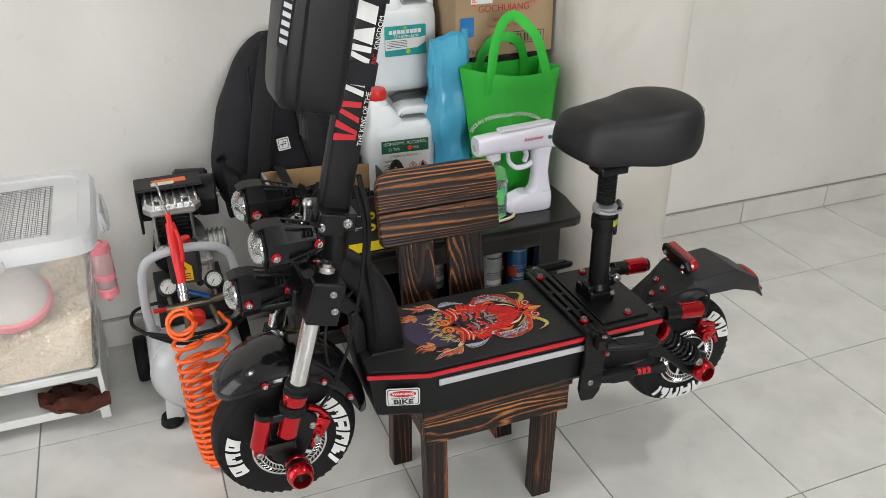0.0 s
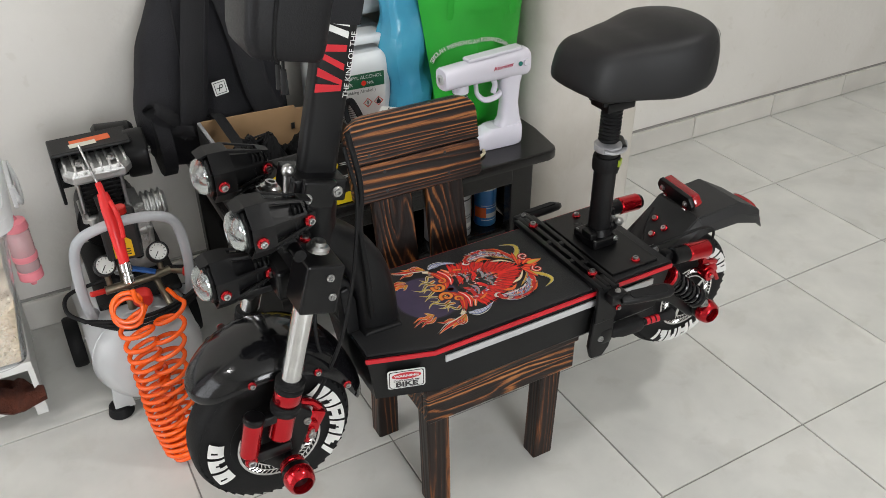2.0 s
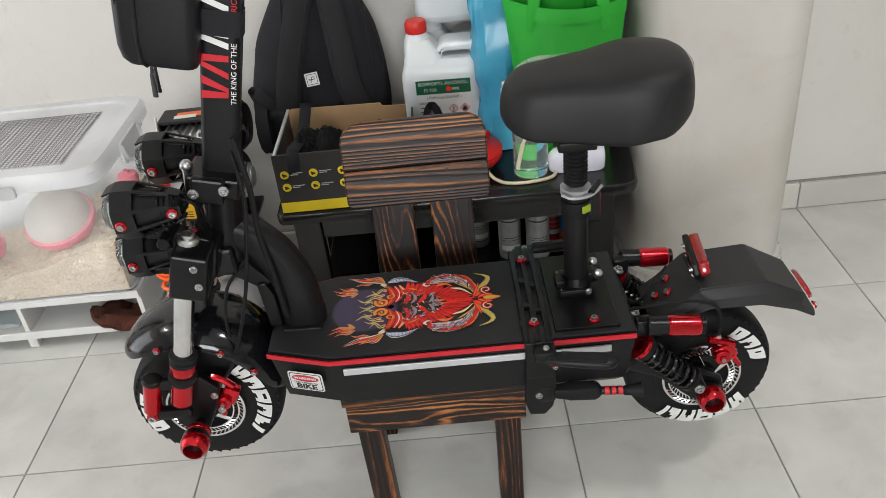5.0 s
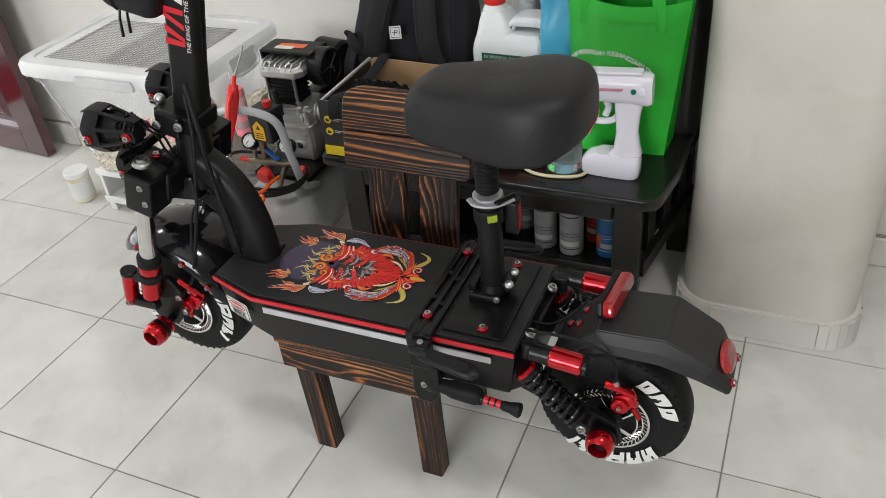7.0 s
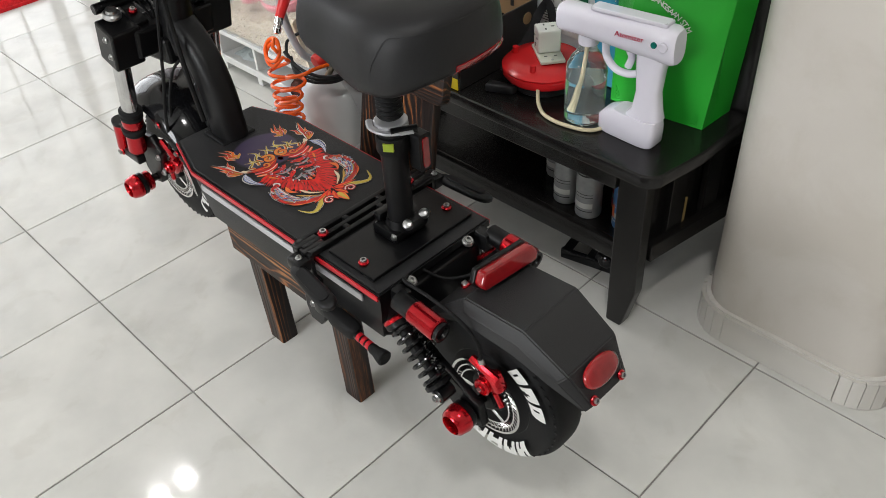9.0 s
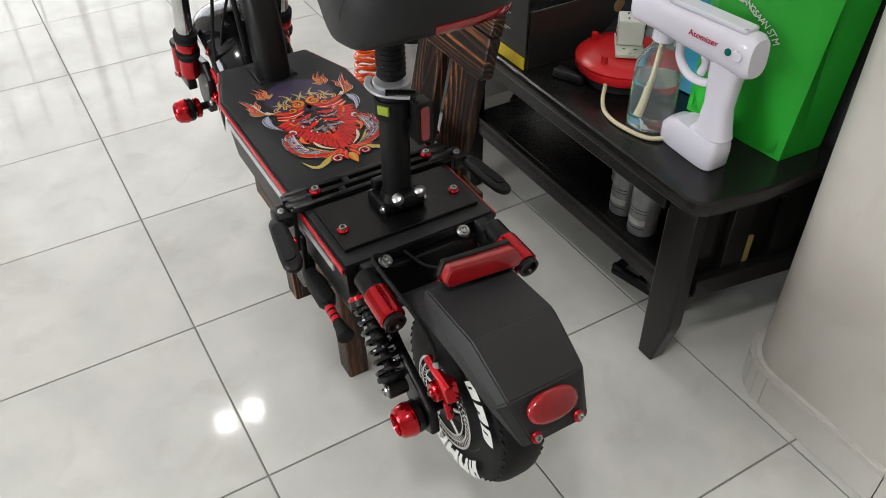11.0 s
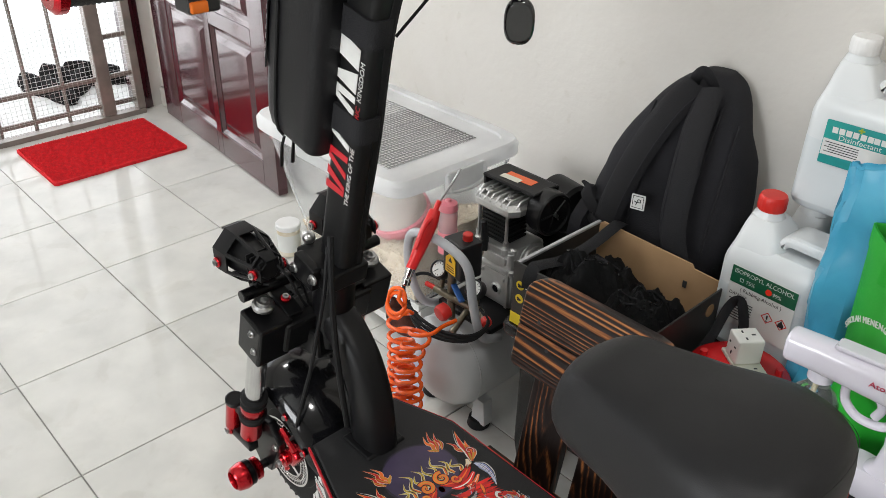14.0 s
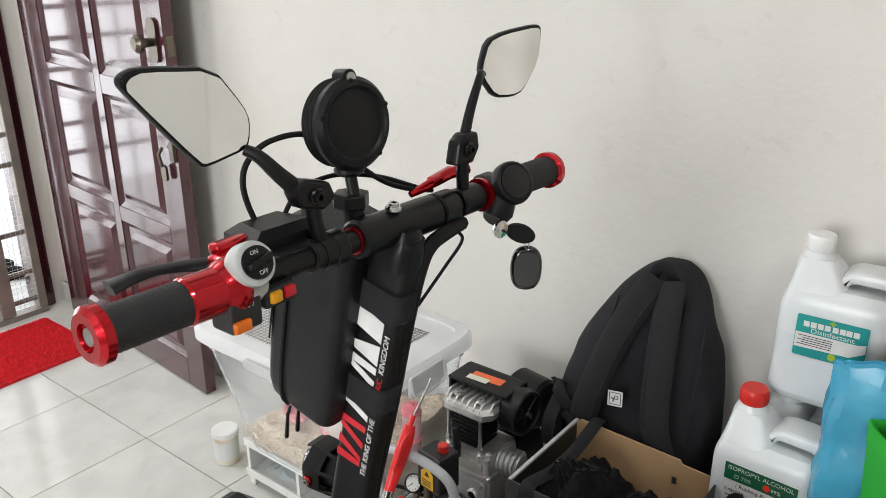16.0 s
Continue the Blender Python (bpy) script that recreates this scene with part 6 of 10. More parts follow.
    cable([P(0.35, 0.02, -0.020), P(0.362, 0.022, -0.036), P(0.335, 0.018, -0.062), P(0.295, 0.010, -0.10)], 0.002)
    # wrapped cable sleeve that hangs beside the stem
    cable([(-0.125, 0.232, 0.80), (-0.118, 0.215, 0.73), (-0.128, 0.205, 0.66), (-0.145, 0.198, 0.58), (-0.170, 0.192, 0.50), (-0.205, 0.198, 0.42), (-0.226, 0.200, 0.39)], 0.0032)
    cable([(-0.118, 0.232, 0.82), (-0.108, 0.222, 0.74), (-0.112, 0.225, 0.66), (-0.105, 0.225, 0.58), (-0.10, 0.23, 0.49)], 0.0048)
    cable([(-0.14, 0.235, 0.60), (-0.185, 0.235, 0.56), (-0.20, 0.22, 0.50), (-0.195, 0.205, 0.44)], 0.0028)
    return P


P = handlebar()


def mirrors_and_speaker():
    left = [(-0.069, 0.046), (-0.064, 0.051), (-0.052, 0.054), (0.018, 0.046), (0.047, 0.009), (0.053, -0.005), (0.051, -0.024), (0.046, -0.031), (0.004, -0.038), (-0.004, -0.036), (-0.068, 0.039)]
    right = [(-0.032, 0.034), (-0.006, 0.041), (0.050, 0.044), (0.058, 0.038), (0.050, -0.004), (0.022, -0.038), (0.004, -0.042), (-0.025, -0.038), (-0.044, -0.011), (-0.045, 0.003)]
    for s in (0, 1):
        if s == 0:
            m = axes((-0.082, 0.056, 1.341), (0.0, 1, 0.0), (0.04, 0.0, 1))
            pts = left
            arm = [(-0.082, 0.098, 1.312), (-0.074, 0.108, 1.304), (-0.064, 0.120, 1.287), (-0.058, 0.136, 1.270), (-0.057, 0.148, 1.262)]
            base, tilt = (-0.055, 0.147, 1.263), (0, 1, -0.25)
            plate = [(-0.027, 0.002), (-0.014, 0.015), (0.016, 0.014), (0.027, 0.0), (0.014, -0.013), (-0.016, -0.012)]
            foot = P(0.163)
        else:
            m = axes((-0.085, 0.520, 1.335), (0.30, 1, 0.06), (-0.05, -0.04, 1))
            pts = right
            arm = [(-0.092, 0.476, 1.329), (-0.076, 0.448, 1.334), (-0.070, 0.432, 1.322), (-0.067, 0.416, 1.300), (-0.062, 0.400, 1.278), (-0.058, 0.390, 1.262)]
            base, tilt = (-0.055, 0.384, 1.260), (0, 1, 0)
            plate = [(-0.022, -0.016), (-0.016, 0.010), (-0.004, 0.018), (0.018, 0.017), (0.022, -0.002), (0.010, -0.018)]
            foot = P(0.392)
        if m.col[2].xyz.x < 0:
            m = m @ Matrix.Diagonal((1, 1, -1, 1))
        pts = soften(pts, 1)
        gx, gy = sum(p[0] for p in pts) / len(pts), sum(p[1] for p in pts) / len(pts)
        mir = part("mirror", [prism(pts, 0.010, m @ pose(0, 0, -0.010), 0.003)], "black_satin", scooter, "angular black rear-view mirror")
        part("mirror_glass", prism([(gx + (x - gx) * 0.93, gy + (y - gy) * 0.91) for x, y in pts], 0.0012, m @ pose(0, 0, 0.0004)), "mirror", mir)
        line = smooth_line(arm, 5)
        part("mirror_arm", tube(line, [(0.0042 if s else 0.0058) + (0.0036 if s else 0.0055) * (k / (len(line) - 1)) for k in range(len(line))], 10, flat=0.7), "black_satin", mir)
        bx, by, bzz = base
        part("mirror_mount", [prism(plate, 0.018, axes((bx - 0.009 if s else bx - 0.009, by, bzz), tilt, (0, -tilt[2], 1)), 0.003), cyl((bx - 0.003, by + 0.004, bzz - 0.008), foot, 0.0075, seg=12), cyl(foot - Vector((0, 0.008, 0)), foot + Vector((0, 0.008, 0)), 0.0175, seg=20)], "black_metal", mir)
        bolt((bx + 0.008, by, bzz), (1, 0, 0), 0.0085, mir, "black_metal")
    # round loudspeaker on a stalk
    c = Vector((-0.080, 0.2335, 1.311))
    w = Vector((0.97, -0.10, 0.10)).normalized()
    prof = [(0.030, -0.032), (0.040, -0.030)]
    for k in range(4):
        prof += [(0.0435, -0.027 + 0.0055 * k), (0.0452, -0.0245 + 0.0055 * k), (0.0435, -0.0225 + 0.0055 * k)]
    prof += [(0.0472, -0.004), (0.0472, 0.002), (0.043, 0.007), (0.038, 0.008), (0.037, 0.006), (0.034, 0.004), (0.001, 0.007)]
    spk = part("loudspeaker", rev(prof, c, c + w, 44), "black_satin", scooter, "round black clip-on loudspeaker")
    side, upv = Vector((0, 0, 1)).cross(w).normalized(), w.cross(Vector((0, 0, 1)).cross(w).normalized())
    for a in (20, 92, 164, 236, 308):
        q = c + w * 0.0058 + (side * math.cos(radians(a)) + upv * math.sin(radians(a))) * 0.0425
        bolt(q, w, 0.003, spk, "black_metal")
    q = c + upv * 0.046 - w * 0.006
    part("button", [cyl(q - w * 0.010, q + w * 0.010, 0.0085, seg=18, bev=0.001)], "black_metal", spk)
    part("button", [cyl(q + w * 0.0095, q + w * 0.0115, 0.0055, seg=16)], "steel", spk, "clear compass button")
    part("stalk", [cyl(c - upv * 0.045 - w * 0.014, c - upv * 0.080 - w * 0.010, 0.0065, seg=14), rev([(0.014, 0), (0.016, 0.002), (0.016, 0.006), (0.010, 0.010)], c - upv * 0.044 - w * 0.014, c - upv * 0.1 - w * 0.014)], "black_satin", spk)
    part("ball_clamp", [prism([(0.020 * math.cos(radians(60 * k)), 0.020 * math.sin(radians(60 * k))) for k in range(6)], 0.016, pose(-0.088, 0.234, 1.222), 0.002), cyl((-0.082, 0.236, 1.20), (-0.088, 0.234, 1.224), 0.012, seg=16)], "black_metal", spk)


mirrors_and_speaker()


def spot_lamps():
    part("lamp_bar", [cyl((-0.232, 0.148, 0.700), (-0.232, 0.402, 0.700), 0.0095, seg=16, bev=0.001), box((-0.215, 0.205, 0.684), (0.075, 0.026, 0.010), 0.002, rot=(0, 25, 0)), box((-0.215, 0.325, 0.684), (0.075, 0.026, 0.010), 0.002, rot=(0, 25, 0))], "black_metal", scooter)
    for y in (0.205, 0.325):
        bolt((-0.205, y, 0.686), (0.3, 0, 1), 0.008, scooter)
    for x, y, z, yaw in ((-0.250, 0.184, 0.744, 1), (-0.250, 0.354, 0.744, 1), (-0.292, 0.266, 0.623, 1)):
        m = pose(x, y, z, 0, 0, yaw)

        def ring(t, w):
            return [m @ Vector((t, w * math.cos(radians(45 * k + 22.5)) * 1.08, w * math.sin(radians(45 * k + 22.5)) * 1.08)) for k in range(8)]

        lamp = part("spot_lamp", loft([ring(t, w) for t, w in ((0.046, 0.013), (0.040, 0.019), (-0.010, 0.0290), (-0.044, 0.0310), (-0.047, 0.0295))]), "black_metal", scooter, "angular black spot lamp with a clear lens", sharp=20)
        for k in range(4):
            part("cooling_fin", moved(box((0.022 + 0.007 * k, 0, 0.0), (0.003, 0.048 - 0.005 * k, 0.048 - 0.005 * k), 0.001), m), "black_satin", lamp)
        # eight-sided cage with a window in each side and notched rims
        cage = loft([ring(t, w) for t, w in ((-0.056, 0.0345), (-0.042, 0.0400), (-0.031, 0.0402), (-0.014, 0.0392), (0.038, 0.0250), (0.051, 0.0200))], cap=False)
        cage.faces.ensure_lookup_table()
        inv = m.inverted()
        corner, window = [], []
        for f in cage.faces:
            q = inv @ f.calc_center_median()
            side = round(math.degrees(math.atan2(q.z, q.y)) / 45) % 2
            if (side or q.z < 0.01) and q.x < -0.040 or side and q.x > 0.040:
                corner.append(f)
            elif -0.014 < q.x < 0.036:
                window.append(f)
        bmesh.ops.delete(cage, geom=corner, context="FACES")
        bmesh.ops.inset_individual(cage, faces=window, thickness=0.0052)
        bmesh.ops.delete(cage, geom=[f for f in window if f.is_valid], context="FACES")
        bmesh.ops.recalc_face_normals(cage, faces=cage.faces[:])
        bmesh.ops.solidify(cage, geom=cage.faces[:], thickness=0.0028)
        part("guard", cage, "black_satin", lamp, "black slotted lamp cage", sharp=20)
        part("lens", rev([(0.0275, 0.0), (0.0275, 0.006), (0.024, 0.013), (0.014, 0.018), (0.001, 0.0195)], m @ Vector((-0.0465, 0, 0)), m @ Vector((-1, 0, 0)), 28), "clear_lens", lamp, "clear domed lens")
        part("reflector", rev([(0.0262, 0.0), (0.0262, 0.0030), (0.0200, 0.0012), (0.0120, 0.0008), (0.0080, 0.0040), (0.001, 0.0050)], m @ Vector((-0.0474, 0, 0)), m @ Vector((-1, 0, 0)), 28), "chrome", lamp)
        turn = m.to_3x3()
        for s in (-1, 1):
            bolt(m @ Vector((-0.031, s * 0.0400, -0.004)), turn @ Vector((0, s, 0)), 0.0082, lamp)
            bolt(m @ Vector((0.040, s * 0.0245, 0.0)), turn @ Vector((0.25, s, 0)), 0.0082, lamp)
        part("bracket", [moved(box((0.012, 0, -0.036), (0.022, 0.026, 0.014), 0.002), m), cyl(m @ Vector((0.012, 0, -0.052)), m @ Vector((0.012, 0, -0.026)), 0.006, seg=12)], "black_metal", lamp)
    for k in range(2):
        part("cable", tube(smooth_line([(-0.212, 0.195 + 0.012 * k, 0.752), (-0.190, 0.205 + 0.015 * k, 0.730 - 0.01 * k), (-0.195, 0.222 + 0.012 * k, 0.690), (-0.185, 0.235, 0.655)], 6), 0.0022, 8), "rubber", scooter)
    part("cable", tube(smooth_line([(-0.212, 0.362, 0.752), (-0.188, 0.340, 0.728), (-0.195, 0.31, 0.69), (-0.185, 0.29, 0.655)], 6), 0.0022, 8), "rubber", scooter)
    part("lamp_bracket", [box((-0.262, 0.265, 0.590), (0.09, 0.03, 0.012), 0.002), box((-0.225, 0.265, 0.605), (0.012, 0.05, 0.05), 0.003)], "black_metal", scooter)


spot_lamps()


# rear end
def rear_end():
    for s in (-1, 1):
        y = YC + s * 0.078
        arm = part("swing_arm", [prism([(0.44, 0.385), (0.475, 0.392), (0.545, 0.345), (0.632, 0.302), (0.640, 0.262), (0.612, 0.245), (0.580, 0.262), (0.52, 0.318), (0.445, 0.350)], 0.014, axes((0, y + 0.007, 0), (1, 0, 0), (0, 0, 1)), 0.003)], "black_metal", scooter)
        bolt((0.456, y + s * 0.009, 0.368), (0, s, 0), 0.010, arm, "steel")
        # coil spring damper
        a, b = Vector((0.487, YC + s * 0.100, 0.402)), Vector((0.581, YC + s * 0.106, 0.317))
        damper = part("shock_absorber", [cyl(a.lerp(b, -0.06), a.lerp(b, 0.5), 0.011, seg=16), cyl(a.lerp(b, 0.3), b, 0.007, seg=14), rev([(0.020, 0), (0.023, 0.002), (0.023, 0.010), (0.019, 0.012)], a.lerp(b, -0.02), b), rev([(0.019, 0), (0.022, 0.002), (0.022, 0.008), (0.014, 0.012)], a.lerp(b, 0.84), b.lerp(a, -1)),
                                           cyl(b - Vector((0, 0.014, 0)), b + Vector((0, 0.014, 0)), 0.012, seg=18, bev=0.001)], "black_metal", scooter, "black coil spring shock absorber")
        mm, L = along(a.lerp(b, 0.06), a.lerp(b, 0.86))
        coil = [mm @ Vector((0.0185 * math.cos(2 * math.pi * 7 * t / 110), 0.0185 * math.sin(2 * math.pi * 7 * t / 110), L * t / 110)) for t in range(111)]
        part("spring", tube(coil, 0.0036, 8), "black_gloss", damper)
        part("collar", rev([(0.0215, 0), (0.0235, 0.002), (0.0235, 0.006), (0.0215, 0.008)], a.lerp(b, -0.06), b), "red_anodised", damper)
        bolt(b + Vector((0, s * 0.014, 0)), (0, s, 0), 0.0085, damper, "steel")
        # red canister
        c0, c1 = Vector((0.505, YC + s * 0.100, 0.446)), Vector((0.582, YC + s * 0.102, 0.440))
        can = part("canister", rev([(0.016, 0), (0.018, 0.003), (0.018, 0.050), (0.016, 0.053)], c0.lerp(c1, 0.25), c1, 28), "red_anodised", scooter, "ribbed red anodised canister")
        part("end_cap", rev([(0.012, 0), (0.015, 0.002), (0.015, 0.008), (0.011, 0.008), (0.009, 0.003), (0.001, 0.003)], c1 - Vector((0.006, 0, 0)), c1 + Vector((1, 0, -0.08)), 24), "black_metal", can)
        part("mount", [cyl(c0 - Vector((0.014, 0, -0.001)), c0.lerp(c1, 0.27), 0.016, seg=22, bev=0.002), box((0.488, YC + s * 0.090, 0.440), (0.028, 0.022, 0.034), 0.005)], "black_metal", can)
        bolt((0.478, YC + s * 0.062, 0.446), (0.4, 0, 1), 0.010, scooter, "steel")
    # brake caliper on the near side
    cal = part("brake_caliper", [box((0.640, YC - 0.062, 0.348), (0.034, 0.022, 0.034), 0.006, rot=(0, -30, 0)), cyl((0.632, YC - 0.055, 0.342), (0.632, YC - 0.080, 0.342), 0.0145, seg=18, bev=0.002),
                                 tube([(0.652, YC - 0.066, 0.362), (0.628, YC - 0.070, 0.374), (0.606, YC - 0.070, 0.380)], 0.0065, 8), tube([(0.652, YC - 0.07, 0.338), (0.664, YC - 0.07, 0.318)], 0.005, 8)], "red_anodised", scooter, "red anodised brake caliper")
    bolt((0.632, YC - 0.080, 0.342), (0, -1, 0), 0.006, cal)
    part("adjuster", cyl((0.628, YC - 0.068, 0.366), (0.622, YC - 0.068, 0.388), 0.005, seg=10), "steel", cal)
    part("brake_cable", tube(smooth_line([(0.470, YC - 0.06, 0.452), (0.50, YC - 0.09, 0.480), (0.56, YC - 0.095, 0.486), (0.606, YC - 0.085, 0.462), (0.622, YC - 0.072, 0.420), (0.623, YC - 0.068, 0.386)], 7), 0.0028, 8), "rubber", scooter)
    part("brake_cable", tube(smooth_line([(0.470, YC - 0.03, 0.446), (0.498, YC - 0.01, 0.430), (0.53, YC + 0.02, 0.438), (0.555, YC + 0.03, 0.47)], 7), 0.0024, 8), "rubber", scooter)
    part("deck_tail", prism([(0.455, 0.150 + 0.01), (0.482, 0.185), (0.482, 0.351), (0.455, 0.376)], 0.085, pose(0, 0, 0.350), 0.004), "black_metal", scooter)
    # faceted mudguard: a sloping front panel, a level plate, a falling plate and the tail
    spine = ((0.512, 0.410, 0.050, 0.10), (0.588, 0.481, 0.056, 0.9), (0.695, 0.487, 0.057, 1.0), (0.766, 0.448, 0.052, 0.7), (0.797, 0.397, 0.034, 0.15))
    rows = []
    for k, (x, z, w, skirt) in enumerate(spine):
        x0, z0 = spine[max(0, k - 1)][:2]
        x1, z1 = spine[min(len(spine) - 1, k + 1)][:2]
        t = Vector((x1 - x0, 0, z1 - z0)).normalized()
        nn = Vector((-t.z, 0, t.x))
        rows.append([Vector((x, 0.264 + u * w + math.copysign(out, u), z)) + nn * dz * skirt for u, out, dz in ((-1, 0.014, -0.040), (-1, 0.010, -0.018), (-1, 0, 0), (1, 0, 0), (1, 0.010, -0.018), (1, 0.014, -0.040))])
    g = loft(rows, cap=False, closed=False)
    bmesh.ops.solidify(g, geom=g.faces[:], thickness=0.003)
    bmesh.ops.bevel(g, geom=[e for e in g.edges if e.calc_face_angle(0) > 0.25], offset=0.002, segments=2, affect="EDGES")
    guard = part("rear_mudguard", g, "guard_plastic", scooter, "faceted matt black rear mudguard", sharp=20)
    for x, y in ((0.548, 0.254), (0.553, 0.287), (0.531, 0.268)):
        bolt((x, y, 0.410 + (x - 0.512) * 0.934 + 0.002), (-0.69, 0, 0.72), 0.0075, guard)
    # oval tail reflector
    t = Vector((0.797 - 0.766, 0, 0.397 - 0.448)).normalized()
    nn = Vector((-t.z, 0, t.x))
    o = Vector((0.7790, 0.264, 0.429)) + nn * 0.003
    part("tail_reflector", loft([superring((0, 0, z), 0.034 * k, 0.019 * k, 2.4, 32, axes(o, (0, 1, 0), t * -1)) for z, k in ((-0.002, 1.0), (0.003, 1.0), (0.006, 0.86), (0.0068, 0.6))]), "red_lens", guard, "oval red tail reflector", sharp=60)
    for s in (-1, 1):
        bolt(Vector((0.793, 0.264 + s * 0.030, 0.404)) + nn * 0.002, nn, 0.0075, guard)
    # bar-shaped brake light
    lo = Vector((0.594, 0.279, 0.501))
    f = axes(lo, (0.10, 1, 0), (-0.25, 0, 1))
    if f.col[2].xyz.x < 0:
        f = axes(lo, (-0.10, -1, 0), (-0.25, 0, 1))
    hexa = [(-0.056, -0.003), (-0.050, -0.015), (0.050, -0.015), (0.056, -0.003), (0.046, 0.015), (-0.046, 0.015)]
    light = part("brake_light", prism(hexa, 0.010, f @ pose(0, 0, -0.008), 0.002), "black_satin", scooter, "bar-shaped brake light with red lens")
    part("lens", prism([(x * 0.985, y * 0.92) for x, y in hexa], 0.018, f @ pose(0, 0, 0.0015), 0.004), "red_lens", light)
    for s in (-1, 1):
        bolt(f @ Vector((s * 0.036, -0.002, -0.008)), f.to_3x3() @ Vector((0, 0, -1)), 0.006, light, "steel")
        bolt(f @ Vector((s * 0.030, -0.018, -0.004)), f.to_3x3() @ Vector((0, -0.5, -1)), 0.007, light)
    part("light_foot", prism([(-0.030, -0.020), (0.030, -0.020), (0.026, 0.0), (-0.026, 0.0)], 0.006, f @ pose(0, -0.006, -0.006), 0.001), "black_metal", light)


rear_end()

# ---- the chair under it ----
def wooden_chair():
    ch = thing("wooden_chair", (0.13, 0.33, 0), "small scorched-pine wooden chair with a plank back", "chair")

    def leg(x0, y0, x1, y1):
        part("leg", prism(rounded(0.046, 0.040, 0.004, 2), 0.30, Matrix.Translation((x0, y0, 0)) @ Matrix(((1, 0, (x1 - x0) / 0.30, 0), (0, 1, (y1 - y0) / 0.30, 0), (0, 0, 1, 0), (0, 0, 0, 1)))), "burnt_z", ch)

    leg(0.010, 0.226, 0.004, 0.222)
    leg(0.256, 0.230, 0.258, 0.224)
    leg(0.002, 0.440, 0.010, 0.450)
    leg(0.262, 0.440, 0.254, 0.450)
    part("front_apron", box((0.131, 0.193, 0.284), (0.316, 0.022, 0.066), 0.003), "burnt_flame", ch)
    part("back_apron", box((0.131, 0.470, 0.284), (0.300, 0.022, 0.066), 0.003), "burnt_flame", ch)
    for x in (-0.016, 0.278):
        part("side_apron", box((x, 0.332, 0.284), (0.020, 0.254, 0.060), 0.003), "burnt_x", ch)
    for k in range(4):
        part("seat_plank", box((0.131, 0.215 + 0.078 * k, 0.326), (0.326, 0.074, 0.020), 0.003), "burnt_x", ch)
    for x in (0.076, 0.191):
        part("back_slat", prism([(-0.041, 0), (0.041, 0), (0.041, 0.38), (-0.041, 0.38)], 0.020, axes((x, 0.475, 0.250), (1, 0, 0), (0, 0.20, 1)), 0.003), "burnt_z", ch)
    # two planks of the backrest
    lean = axes((0.131, 0.512, 0.529), (1, 0, 0), (0, 0.22, 1))
    lo = [(-0.1375, 0.010), (-0.134, 0.003), (-0.127, 0.0), (0.127, 0.0), (0.134, 0.003), (0.1375, 0.010), (0.1375, 0.068), (0.134, 0.0740), (-0.1375, 0.0740)]
    hi = [(-0.1375, 0.0746), (0.1375, 0.0746), (0.1375, 0.126), (0.135, 0.140), (0.127, 0.152), (0.112, 0.161), (0.095, 0.164), (-0.095, 0.164), (-0.112, 0.161), (-0.127, 0.152), (-0.135, 0.140), (-0.1375, 0.126)]
    for poly in (lo, hi):
        part("back_plank", prism(poly, 0.022, lean, 0.003), "burnt_x", ch)
    for x, z in ((-0.098, 0.092), (-0.072, 0.055), (-0.072, 0.017), (0.066, 0.100), (0.062, 0.020), (0.058, 0.062)):
        part("screw_hole", cyl(lean @ Vector((x, z, 0.0215)), lean @ Vector((x, z, 0.0226)), 0.0034, seg=10), "ink", ch)


wooden_chair()


